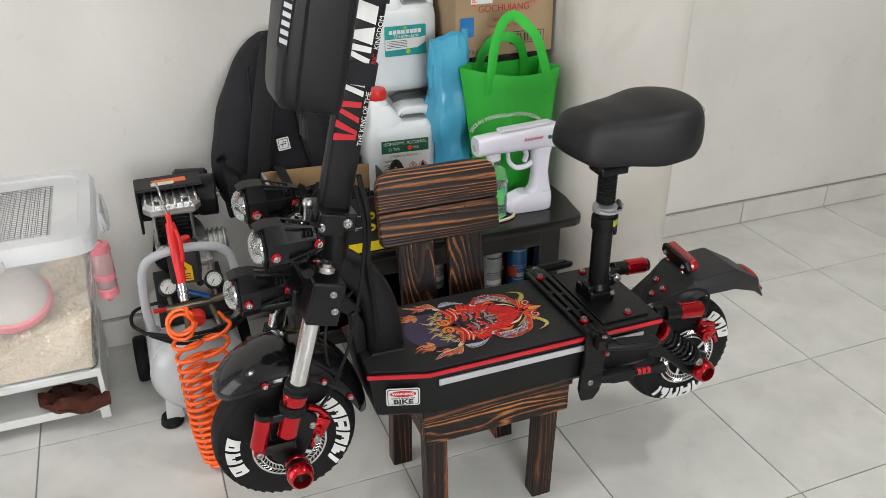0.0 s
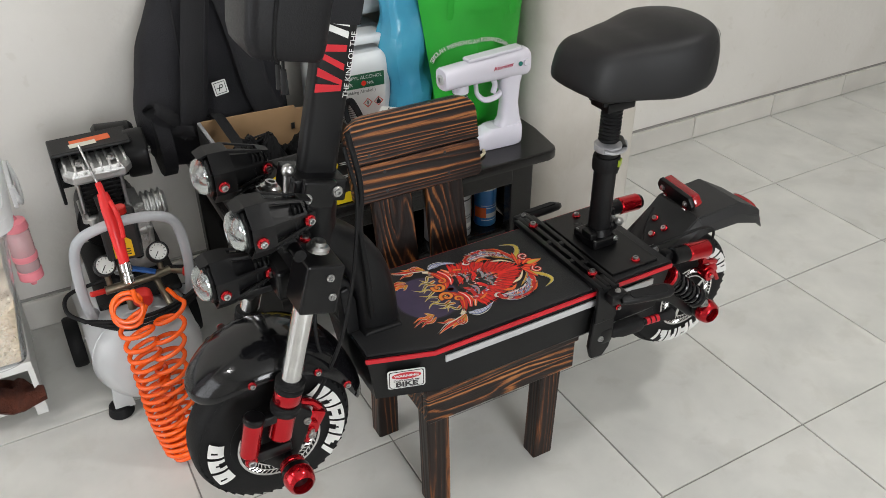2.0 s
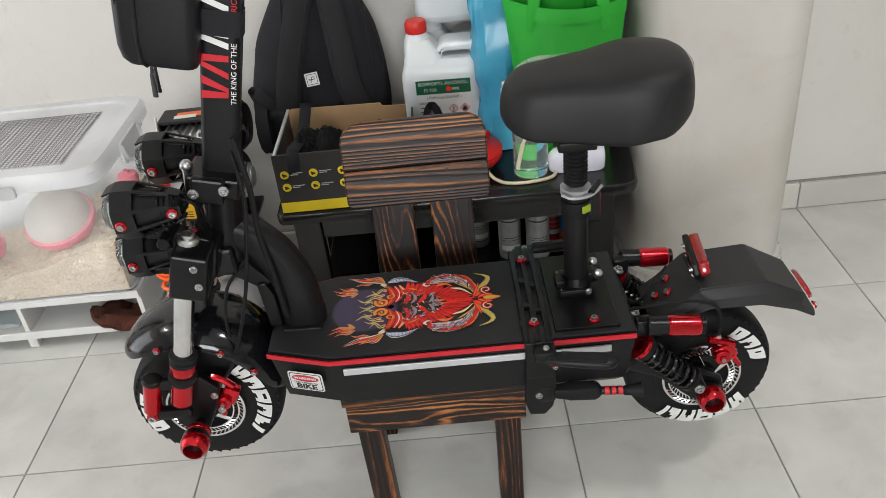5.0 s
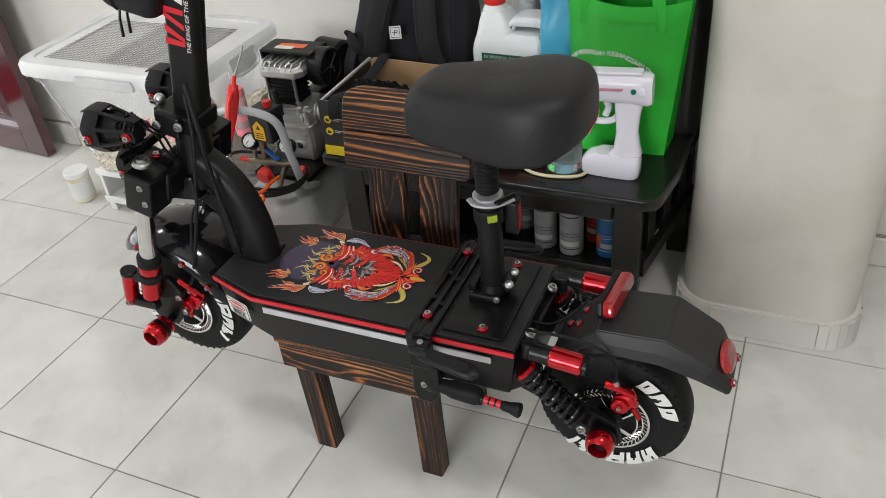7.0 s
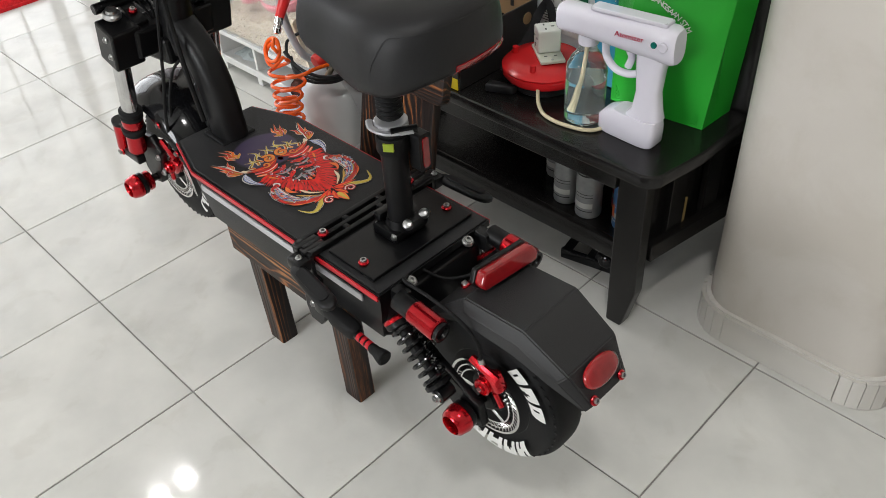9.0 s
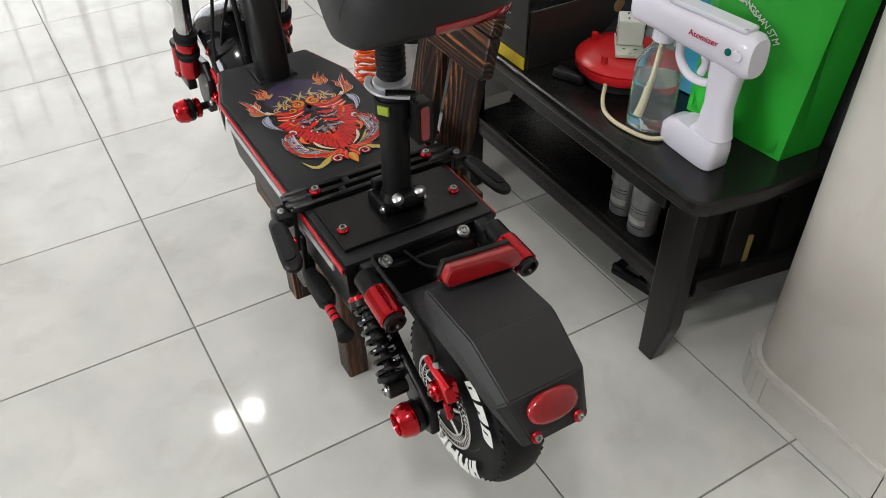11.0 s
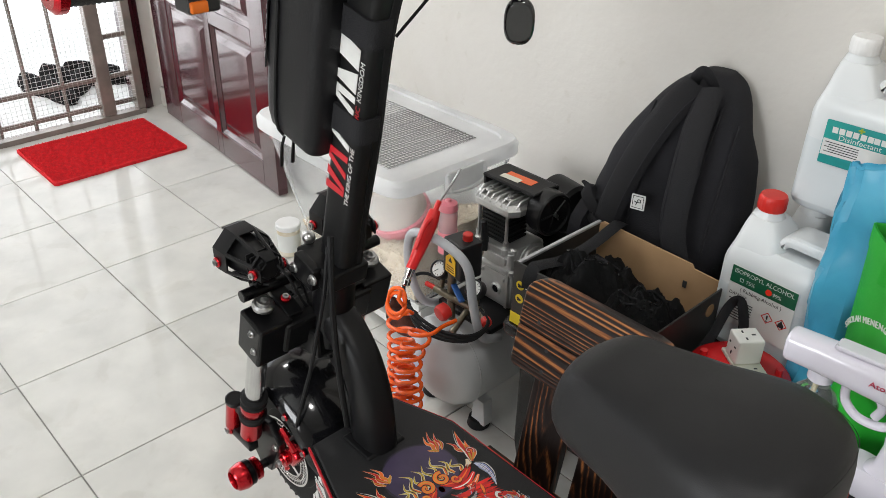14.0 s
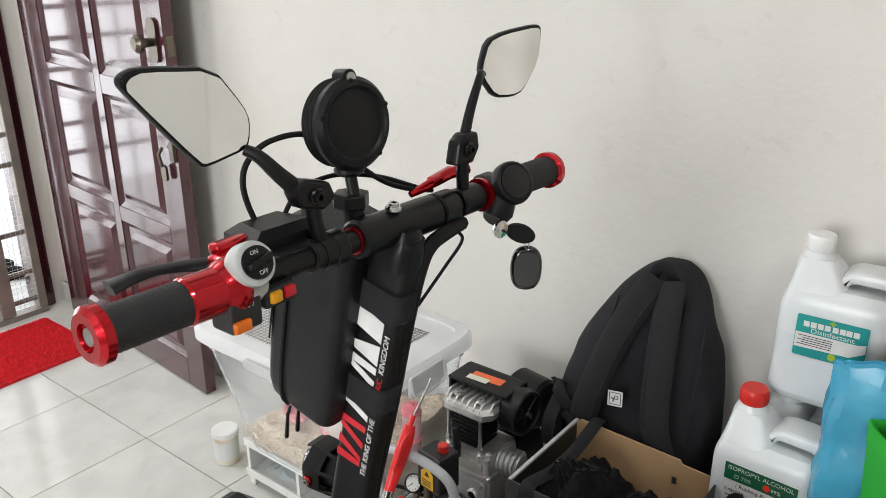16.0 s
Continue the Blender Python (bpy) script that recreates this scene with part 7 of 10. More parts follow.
# ---- the bench along the wall ----
def bench():
    b = thing("bench", (0.2, 0.9, 0), "black-stained wooden bench with a low shelf", "bench")
    top = [(-0.195, 0.690), (-0.185, 0.674), (0.570, 0.668), (0.590, 0.676), (0.600, 0.692), (0.617, 0.80), (0.618, 0.90), (0.618, 1.175), (-0.195, 1.175)]
    part("seat_board", prism(top, 0.026, pose(0, 0, 0.404), 0.006), "bench_black", b)
    for x, s in ((0.528, 1), (-0.140, -1)):
        part("front_leg", prism([(-0.030, 0.0), (0.006, 0.0), (0.030, 0.10), (0.030, 0.404), (-0.032, 0.404), (-0.032, 0.16)], 0.034, axes((x, 0.752, 0), (s, 0, 0), (0, 0, 1)), 0.004) if s > 0 else
             prism([(-0.006, 0.0), (0.030, 0.0), (0.032, 0.16), (0.032, 0.404), (-0.030, 0.404), (-0.030, 0.10)], 0.034, axes((x, 0.752, 0), (1, 0, 0), (0, 0, 1)), 0.004), "bench_black", b)
    for x in (0.585, -0.150):
        part("back_leg", box((x, 1.13, 0.202), (0.05, 0.04, 0.403), 0.004), "bench_black", b)
    part("front_rail", box((0.195, 0.722, 0.372), (0.60, 0.020, 0.060), 0.003), "bench_black", b)
    part("shelf", box((0.200, 0.93, 0.186), (0.66, 0.40, 0.020), 0.003), "bench_black", b)
    part("shelf_rail", box((0.200, 0.738, 0.180), (0.66, 0.016, 0.046), 0.003), "bench_black", b)
    for x0, x1 in ((0.545, 0.605),):
        part("side_rail", prism([(0, 0), (0.37, 0), (0.37, 0.045), (0, 0.045)], 0.018, axes((x0, 0.76, 0.355), (x1 - x0, 0.37, 0), (0, 0, 1)), 0.002), "bench_black", b)
        part("side_rail", prism([(0, 0), (0.37, 0), (0.37, 0.04), (0, 0.04)], 0.018, axes((x0, 0.76, 0.17), (x1 - x0, 0.37, 0), (0, 0, 1)), 0.002), "bench_black", b)
    for k in range(3):
        t = 0.2 + 0.28 * k
        part("side_slat", box((0.545 + 0.060 * t, 0.76 + 0.37 * t, 0.285), (0.014, 0.045, 0.17), 0.002, rot=(0, 0, -9)), "bench_black", b)
    part("back_panel", box((0.2, 1.163, 0.29), (0.70, 0.014, 0.22), 0.002), "bench_black", b)
    # dark sheet added behind the open slats to stand for the shade between them
    part("side_panel", box((0.562, 0.95, 0.290), (0.008, 0.36, 0.20), 0.001, rot=(0, 0, -9)), "bench_black", b)


bench()
BT = 0.4305


def spray_cans():
    g = "cans on the bench shelf"
    def can(x, y, r, h, mat, label, cap=None, tip=None):
        c = thing("spray_can", (x, y, 0.196), label, "spray can", g)
        part("body", rev([(r * 0.96, 0), (r, 0.003), (r, h), (r * 0.9, h + 0.006)], (x, y, 0.1965), (x, y, 1), 28), mat, c)
        part("rim", rev([(r * 1.02, 0), (r * 1.04, 0.002), (r * 1.02, 0.004)], (x, y, 0.1965 + h - 0.002), (x, y, 1), 28), "steel", c)
        part("cap", rev([(r * 0.86, 0), (r * 0.86, 0.020), (r * 0.5, 0.026), (r * 0.2, 0.027)], (x, y, 0.1965 + h + 0.004), (x, y, 1), 24), cap or "switch_black", c)
        if mat == "can_blue":
            motif = rev([(r + 0.0006, 0), (r + 0.0006, 0.030)], (x, y, 0.222), (x, y, 1), 28, cap=False)
            bmesh.ops.delete(motif, geom=[f for f in motif.faces if f.calc_center_median().x > x - r * 0.45 or f.calc_center_median().y > y], context="FACES")
            part("motif", motif, "orange_label", c, "orange printed motif")
        for k, (z, hh) in enumerate(((0.214, 0.002), (0.222, 0.013), (0.243, 0.0015), (0.249, 0.0015), (0.256, 0.0015), (0.270, 0.020), (0.300, 0.004))):
            if (k + int(x * 1000)) % 3 == 0:
                continue
            bars = rev([(r + 0.0003, 0), (r + 0.0003, hh)], (x, y, z), (x, y, 1), 28, cap=False)
            kill = [f for f in bars.faces if f.calc_center_median().y > y - r * 0.55]
            bmesh.ops.delete(bars, geom=kill, context="FACES")
            part("print_bar", bars, ("label_white", "grey_plastic", "can_grey")[k % 3] if mat != "can_grey" else ("ink", "label_white")[k % 4 == 1], c)

    can(0.322, 0.795, 0.027, 0.135, "can_grey", "grey spray can with small printed text")
    can(0.388, 0.785, 0.028, 0.140, "can_grey", "silver-grey spray can with a printed data panel")
    can(0.432, 0.850, 0.026, 0.145, "can_red", "red spray can behind the others")
    can(0.472, 0.800, 0.029, 0.140, "can_blue", "blue spray can with an orange motif", "can_blue")
    can(0.250, 0.860, 0.027, 0.140, "can_grey", "grey spray can at the back")
    j = thing("jar", (0.545, 0.87, 0.196), "small jar with a lime green cap", "jar")
    part("body", rev([(0.02, 0), (0.022, 0.004), (0.022, 0.06), (0.016, 0.07)], (0.535, 0.88, 0.1965), (0.535, 0.88, 1)), "jar_content", j)
    part("cap", rev([(0.018, 0), (0.018, 0.018), (0.016, 0.02)], (0.535, 0.88, 0.2665), (0.535, 0.88, 1)), "lime", j)


spray_cans()


def floor_clutter():
    a = thing("metal_bracket", (0.36, 0.89, 0), "black metal bracket with a clamp on the floor under the bench", "bracket")
    m = pose(0.375, 0.872, 0.0, 0, 0, 12)
    for y in (-0.036, 0.036):
        part("rail", moved(box((0, y, 0.014), (0.170, 0.012, 0.026), 0.003), m), "black_gloss", a)
    for x in (-0.070, -0.010, 0.075):
        part("cross_plate", moved(box((x, 0, 0.026), (0.022, 0.084, 0.006), 0.002), m), "black_satin", a)
    part("clamp", [moved(box((0.012, -0.006, 0.040), (0.044, 0.034, 0.030), 0.006), m), cyl(m @ Vector((0.012, -0.045, 0.040)), m @ Vector((0.012, 0.02, 0.040)), 0.010, seg=16, bev=0.002)], "black_satin", a)
    part("knob", rev([(0.006, 0), (0.016, 0.003), (0.017, 0.014), (0.012, 0.018), (0.001, 0.019)], m @ Vector((0.030, -0.040, 0.042)), m @ Vector((0.030, -0.2, 0.042)), 18), "black_gloss", a)
    part("prong", tube([m @ Vector((0.05, 0.0, 0.026)), m @ Vector((0.056, -0.01, 0.060)), m @ Vector((0.058, -0.012, 0.075))], 0.0035, 8), "black_metal", a)


floor_clutter()


def shoe_box():
    x0, x1, y0, y1 = -0.178, 0.118, 0.688, 0.952
    b = thing("shoe_box", ((x0 + x1) / 2, (y0 + y1) / 2, BT), "open black and yellow shoe box on the bench", "box")
    z0, z1 = BT + 0.0005, 0.570
    t = 0.004
    front = part("front_panel", box(((x0 + x1) / 2, y0, (z0 + z1) / 2), (x1 - x0, t, z1 - z0), 0.0008), "shoebox_black", b)
    part("yellow_band", box(((x0 + x1) / 2, y0 - 0.0030, z0 + 0.013), (x1 - x0 - 0.001, 0.002, 0.024)), "shoebox_yellow", front)
    for gx in range(4):
        for gz in range(2):
            cx = x0 + 0.020 + 0.062 * gx
            cz = z0 + 0.062 + 0.030 * gz
            part("icon", cyl((cx, y0 - 0.0020, cz), (cx, y0 - 0.0032, cz), 0.0095, seg=20), "shoebox_yellow", front, "yellow round icon")
            part("icon_mark", [box((cx, y0 - 0.0036, cz), (0.010, 0.0006, 0.004), 0, rot=(0, 25, 0)), box((cx - 0.002, y0 - 0.0036, cz - 0.002), (0.004, 0.0006, 0.005))], "shoebox_black", front)
            part("print_bar", [box((cx + 0.026, y0 - 0.0026, cz + 0.003), (0.026, 0.0006, 0.0016)), box((cx + 0.021, y0 - 0.0026, cz - 0.001), (0.016, 0.0006, 0.0016))], "grey_plastic", front)
    part("back_panel", [prism([(x0, z0), (x1, z0), (x1, 0.545), (x1 - 0.07, 0.548), (x1 - 0.075, 0.556), (x0 + 0.01, 0.562), (x0, 0.555)], t, axes((0, y1 + t / 2, 0), (1, 0, 0), (0, 0, 1)), 0.0008)], "cardboard", b, "bare brown cardboard inside")
    part("slot", box((0.036, y1 - 0.0032, 0.508), (0.008, 0.002, 0.014)), "ink", b)
    part("left_panel", [box((x0, (y0 + y1) / 2, (z0 + z1) / 2 - 0.006), (t, y1 - y0 - 2 * t, z1 - z0 - 0.012), 0.0008)], "shoebox_black", b)
    part("folded_edge", box((x0 + 0.003, (y0 + y1) / 2, z1 - 0.008), (0.007, y1 - y0 - 0.012, 0.006), 0.001), "silver_stripe", b)
    right = part("right_panel", [box((x1, (y0 + y1) / 2, (z0 + 0.545) / 2), (t, y1 - y0 - 2 * t, 0.545 - z0), 0.0008)], "shoebox_black", b)
    part("finger_hole", cyl((x1 + 0.002, 0.90, 0.512), (x1 + 0.0034, 0.90, 0.512), 0.013, seg=20), "cardboard", right)
    part("bottom", box(((x0 + x1) / 2, (y0 + y1) / 2, z0 + 0.002), (x1 - x0 - 2 * t, y1 - y0 - 2 * t, 0.003)), "cardboard", b)
    # a pair of soft lace-up shoes, slumped on one another
    for k, (sx, sy, a, long, wide, tall, lie) in enumerate(((-0.090, 0.815, 84, 0.120, 0.070, 0.128, 0.0), (0.030, 0.805, 97, 0.116, 0.070, 0.102, 0.0))):
        sh = thing("shoe", (sx, sy, z0 + 0.005), "crumpled black lace-up shoe lying in the box", "shoe", "shoes in the box")
        m = pose(sx, sy, z0 + 0.0055, lie, 0, a)
        nu, nv = 56, 46

        def skin(u, v):
            """A rumpled mound: u along the shoe, v across."""
            h = (1 - abs(2 * u - 1) ** 3.2) ** 0.6 * (1 - abs(2 * v - 1) ** 2.6) ** 0.55
            lump = (0.62 + 0.38 * math.cos(2.2 * (u - 0.30) * math.pi)) * 0.5 + 0.5
            fold = 0.026 * noise.noise((u * 6 + k * 7, v * 5, 1.0)) - 0.026 * abs(noise.noise((u * 9 + v * 4, v * 8 + k * 5, 3.0))) - 0.012 * abs(noise.noise((u * 20, v * 17, 6.0 + k))) + 0.006
            return Vector(((u - 0.5) * 2 * long, (v - 0.5) * 2 * wide * (1 - 0.2 * abs(2 * u - 1) ** 2), 0.014 + max(0.0, tall * lump * h + fold * (0.3 + h))))

        bm = loft([[m @ skin(i / nu, j / nv) for j in range(nv + 1)] for i in range(nu + 1)], cap=False, closed=False)
        bmesh.ops.solidify(bm, geom=bm.faces[:], thickness=0.003)
        part("upper", bm, "shoe_black", sh, sharp=60)
        part("sole", prism([(long * math.cos(q * 0.393), wide * 0.85 * math.sin(q * 0.393)) for q in range(16)], 0.016, m), "rubber", sh)
        rnd = random.Random(3 + k)
        for q in range(5):
            u = 0.30 + 0.09 * q
            line = [m @ (skin(u + rnd.uniform(-0.03, 0.03), v) + Vector((0, 0, 0.002))) for v in (0.34, 0.42, 0.50, 0.58, 0.66)]
            part("lace", tube(smooth_line(line, 4), 0.0022, 6), "strap_cloth", sh)
            for v in (0.33, 0.67):
                p = m @ skin(u, v)
                part("eyelet", rev([(0.0036, 0), (0.0036, 0.0022), (0.002, 0.0026), (0.0016, 0.001)], p, p + Vector((0, 0, 1)), 10), "black_gloss", sh)
        line = [m @ (skin(0.32 + 0.07 * q, 0.5 + 0.22 * math.sin(q * 1.7 + k)) + Vector((0, 0, 0.004))) for q in range(7)]
        part("lace", tube(smooth_line(line, 6), 0.0022, 6), "strap_cloth", sh)


shoe_box()


def backpack():
    b = thing("backpack", (-0.085, 1.08, BT), "black fabric backpack leaning against the wall", "backpack")
    # upright sections from the bottom to the domed top: z, half-width, y of the wall side, y of the strap side, shift
    sect = ((0.433, 0.110, 1.168, 1.030, 0.0), (0.445, 0.156, 1.178, 0.995, -0.016), (0.50, 0.172, 1.184, 0.985, -0.020), (0.58, 0.168, 1.186, 1.000, -0.018), (0.66, 0.154, 1.188, 1.020, -0.014),
            (0.73, 0.132, 1.190, 1.042, -0.009), (0.79, 0.104, 1.192, 1.066, -0.004), (0.83, 0.078, 1.193, 1.090, -0.002), (0.856, 0.054, 1.193, 1.115, 0.0), (0.872, 0.028, 1.190, 1.140, 0.0))
    rings = []
    for z, w, yb, yf, sh in finer(sect, 4):
        cy, hy = (yb + yf) / 2, (yb - yf) / 2
        ring = superring((-0.090 + sh, cy, 0.433 + (z - 0.433) * 0.97), w, hy, 3.0, 48)
        ring = [Vector((p.x + 0.006 * noise.noise((p.x * 9, p.z * 11, 2.0)), p.y + 0.010 * noise.noise((p.x * 14, p.z * 12, 5.0)) + 0.005 * noise.noise((p.x * 40 + p.z * 25, p.z * 18, 8.0)), p.z)) for p in ring]
        rings.append(ring)
    part("body", loft(rings), "backpack_cloth", b, sharp=70)
    part("side_pocket", loft([[Vector((-0.262 + 0.01 * k, 1.03 + 0.10 * math.cos(q * 0.524) * 0.8, 0.50 + 0.075 * math.sin(q * 0.524))) for q in range(12)] for k in (0, 1, 2, 3)]), "backpack_cloth", b, sharp=60)

    def front(z):
        for (za, _, _, ya, _), (zb, _, _, yb2, _) in zip(sect, sect[1:]):
            if za <= z <= zb:
                return ya + (yb2 - ya) * (z - za) / (zb - za)
        return sect[-1][3]

    def strap(pts, w, th):
        out = []
        for x, z, lift in pts:
            out.append((x, front(z) - lift, z))
        return tube(smooth_line(out, 5), w, 12, flat=th, up=(0, -1, 0))

    s1 = part("shoulder_strap", strap([(-0.095, 0.842, 0.006), (-0.118, 0.79, 0.022), (-0.146, 0.70, 0.030), (-0.170, 0.60, 0.028), (-0.185, 0.52, 0.016)], 0.030, 0.34), "strap_cloth", b, "padded shoulder strap")
    s2 = part("shoulder_strap", strap([(-0.065, 0.842, 0.006), (-0.050, 0.79, 0.022), (-0.038, 0.70, 0.030), (-0.026, 0.60, 0.030), (0.0, 0.52, 0.016)], 0.030, 0.34), "strap_cloth", b, "padded shoulder strap")
    # raised lines in slightly lighter cloth, put in for the straps' lit edges
    for st, line in ((s1, ((-0.095, 0.842, 0.010), (-0.118, 0.79, 0.030), (-0.146, 0.70, 0.040), (-0.170, 0.60, 0.038), (-0.185, 0.52, 0.024))), (s2, ((-0.065, 0.842, 0.010), (-0.050, 0.79, 0.030), (-0.038, 0.70, 0.040), (-0.026, 0.60, 0.040), (0.0, 0.52, 0.024)))):
        for off in (-0.020, 0.020):
            part("strap_seam", strap([(x + off, z, lift - 0.004) for x, z, lift in line], 0.0022, 1.0), "backpack_cloth", st)
    for x, z0, z1 in ((-0.175, 0.80, 0.54), (-0.135, 0.82, 0.54), (-0.022, 0.82, 0.54), (0.03, 0.80, 0.56)):
        part("piping", strap([(x * 0.9 - 0.006, z0, 0.003), (x, (z0 + z1) / 2, 0.004), (x * 1.08, z1, 0.003)], 0.0026, 1.0), "strap_cloth", b)
    part("grab_handle", tube(smooth_line([(-0.112, 1.112, 0.836), (-0.104, 1.104, 0.856), (-0.088, 1.102, 0.870), (-0.072, 1.104, 0.856), (-0.064, 1.112, 0.836)], 5), 0.012, 10, flat=0.22, up=(0, -1, 0)), "strap_cloth", b)
    part("webbing", tube(smooth_line([(0.0, 0.980, 0.53), (0.02, 0.985, 0.50), (0.03, 0.978, 0.46), (0.02, 0.970, 0.44)], 5), 0.010, 8, flat=0.25, up=(0, -1, 0)), "strap_cloth", b)
    part("webbing", tube(smooth_line([(-0.190, 0.985, 0.54), (-0.225, 0.975, 0.575), (-0.250, 0.985, 0.60), (-0.262, 1.02, 0.585), (-0.230, 0.985, 0.545), (-0.185, 0.95, 0.545)], 6), 0.014, 8, flat=0.18, up=(0.3, -1, 0)), "strap_cloth", b)
    part("webbing", tube(smooth_line([(-0.140, 0.975, 0.562), (-0.132, 0.945, 0.572), (-0.128, 0.860, 0.560), (-0.128, 0.780, 0.558), (-0.130, 0.715, 0.572), (-0.131, 0.690, 0.575), (-0.132, 0.679, 0.555), (-0.134, 0.680, 0.530)], 5), 0.013, 8, flat=0.14, up=(0.2, -0.3, 1)), "strap_cloth", b, "loose strap over the box corner")
    part("buckle", prism(rounded(0.030, 0.022, 0.004), 0.006, axes((0.004, 0.964, 0.512), (1, 0, 0.1), (0, 0.2, 1)), 0.001), "black_gloss", b)
    f = axes((-0.110, 0.974, 0.622), (1, 0.08, 0.10), (-0.10, 0.20, 1))
    if f.col[2].xyz.y > 0:
        f = f @ Matrix.Diagonal((1, 1, -1, 1))
    part("badge", moved(prism(rounded(0.031, 0.031, 0.002), 0.0012), f), "label_white", b, "white square badge with a dark mark")
    part("badge_mark", [moved(box((sx * 0.0118, 0, 0.0014), (0.0012, 0.0248, 0.0004)), f) for sx in (-1, 1)] + [moved(box((0, sy * 0.0118, 0.0014), (0.0248, 0.0012, 0.0004)), f) for sy in (-1, 1)] +
         [tube([f @ Vector((x, y, 0.0016)) for x, y in ((-0.004, -0.007), (-0.002, 0.0), (0.0, 0.006), (0.006, 0.005), (0.006, 0.0), (-0.003, -0.001), (-0.008, 0.001))], 0.0010, 6)], "ink", b)


backpack()


def jerry_can(name, x, y, z, w, dpt, h, yaw, cap, label, cap_side, level=0.5):
    """A 5-litre can with a grip let into its top; the front looks towards -y before yaw."""
    j = thing(name, (x, y, z), label, "jerrycan", "plastic jerrycans")
    m = pose(x, y, z, 0, 0, yaw)
    e = -cap_side                                  # the grip's side
    top = 0.262 * h / 0.29
    rings = []
    # height, reach on the grip's side, reach on the cap's side, depth
    rows = ((0.0005, 0.45, 0.45, 0.88), (0.006, 0.485, 0.485, 0.96), (0.016, 0.5, 0.5, 1.0), (level * top, 0.5, 0.5, 1.0), (level * top + 0.001, 0.5, 0.5, 1.0), (0.66 * top, 0.5, 0.5, 1.0), (0.71 * top, 0.497, 0.488, 0.985), (0.77 * top, 0.49, 0.462, 0.93), (0.81 * top, 0.48, 0.447, 0.82), (0.83 * top, 0.46, 0.432, 0.72))
    for hz, gr, cr, dk in rows:
        rings.append(superring(((gr - cr) / 2 * e * w, 0, hz), (gr + cr) / 2 * w, dpt / 2 * dk, 6.0, 44, m))
    shell = part("body", loft(rings), "jerry_plastic", j, "milky translucent plastic", sharp=40)
    shell.data.materials.append(M["jerry_filled"])
    for f in shell.data.polygons:
        if f.center.z < level * top:
            f.material_index = 1
    # shoulder that rises to the spout
    rows = ((0.60, 0.5, 0.10, 0.985), (0.66, 0.5, 0.10, 0.985), (0.74, 0.474, 0.09, 0.93), (0.84, 0.442, 0.04, 0.80), (0.92, 0.425, -0.04, 0.62), (0.965, 0.410, -0.09, 0.50), (0.985, 0.39, -0.12, 0.42))
    part("shoulder", loft([superring((-(a - b) / 2 * e * w - e * b * w * 0, 0, hz * top), (a + b) / 2 * w, dpt / 2 * dk, 4.5, 40, m) for hz, a, b, dk in rows]), "jerry_plastic", j, sharp=40)
    # grip bar over a slot, joined to the shoulder and to the far end
    u = [(0.500, 0.60), (0.500, 0.885), (0.488, 0.930), (0.455, 0.960), (0.10, 0.960), (0.02, 0.945), (-0.04, 0.90), (-0.04, 0.80), (0.015, 0.80), (0.035, 0.855), (0.060, 0.875), (0.375, 0.875), (0.400, 0.855), (0.405, 0.80), (0.40, 0.60)]
    u = [(e * a * w, b * top) for a, b in u]
    part("grip", prism(u if e < 0 else u[::-1], dpt * 0.52, m @ axes((0, dpt * 0.26, 0), (1, 0, 0), (0, 0, 1)), 0.008), "jerry_plastic", j)
    cx = cap_side * w * 0.270
    s = h / 0.29
    part("neck", rev([(0.034, -0.012), (0.032, 0.012), (0.0265, 0.026), (0.0225, 0.034), (0.0215, 0.05)], m @ Vector((cx, 0, 0.90 * top)), m @ Vector((cx, 0, 2)), 24), "jerry_plastic", j)
    z0 = 0.281 * s - 0.008
    ribbed = [[m @ Vector((cx + (r + d * (0.0 if k % 3 else 1.0)) * math.cos(math.pi * k / 36), (r + d * (0.0 if k % 3 else 1.0)) * math.sin(math.pi * k / 36), z0 + z)) for k in range(72)] for r, d, z in ((0.0235, 0, -0.003), (0.0243, 0.0009, 0.0), (0.0243, 0.0009, 0.018), (0.0235, 0, 0.022), (0.0218, 0, 0.0250))]
    part("cap", loft(ribbed), cap, j)
    return j, m


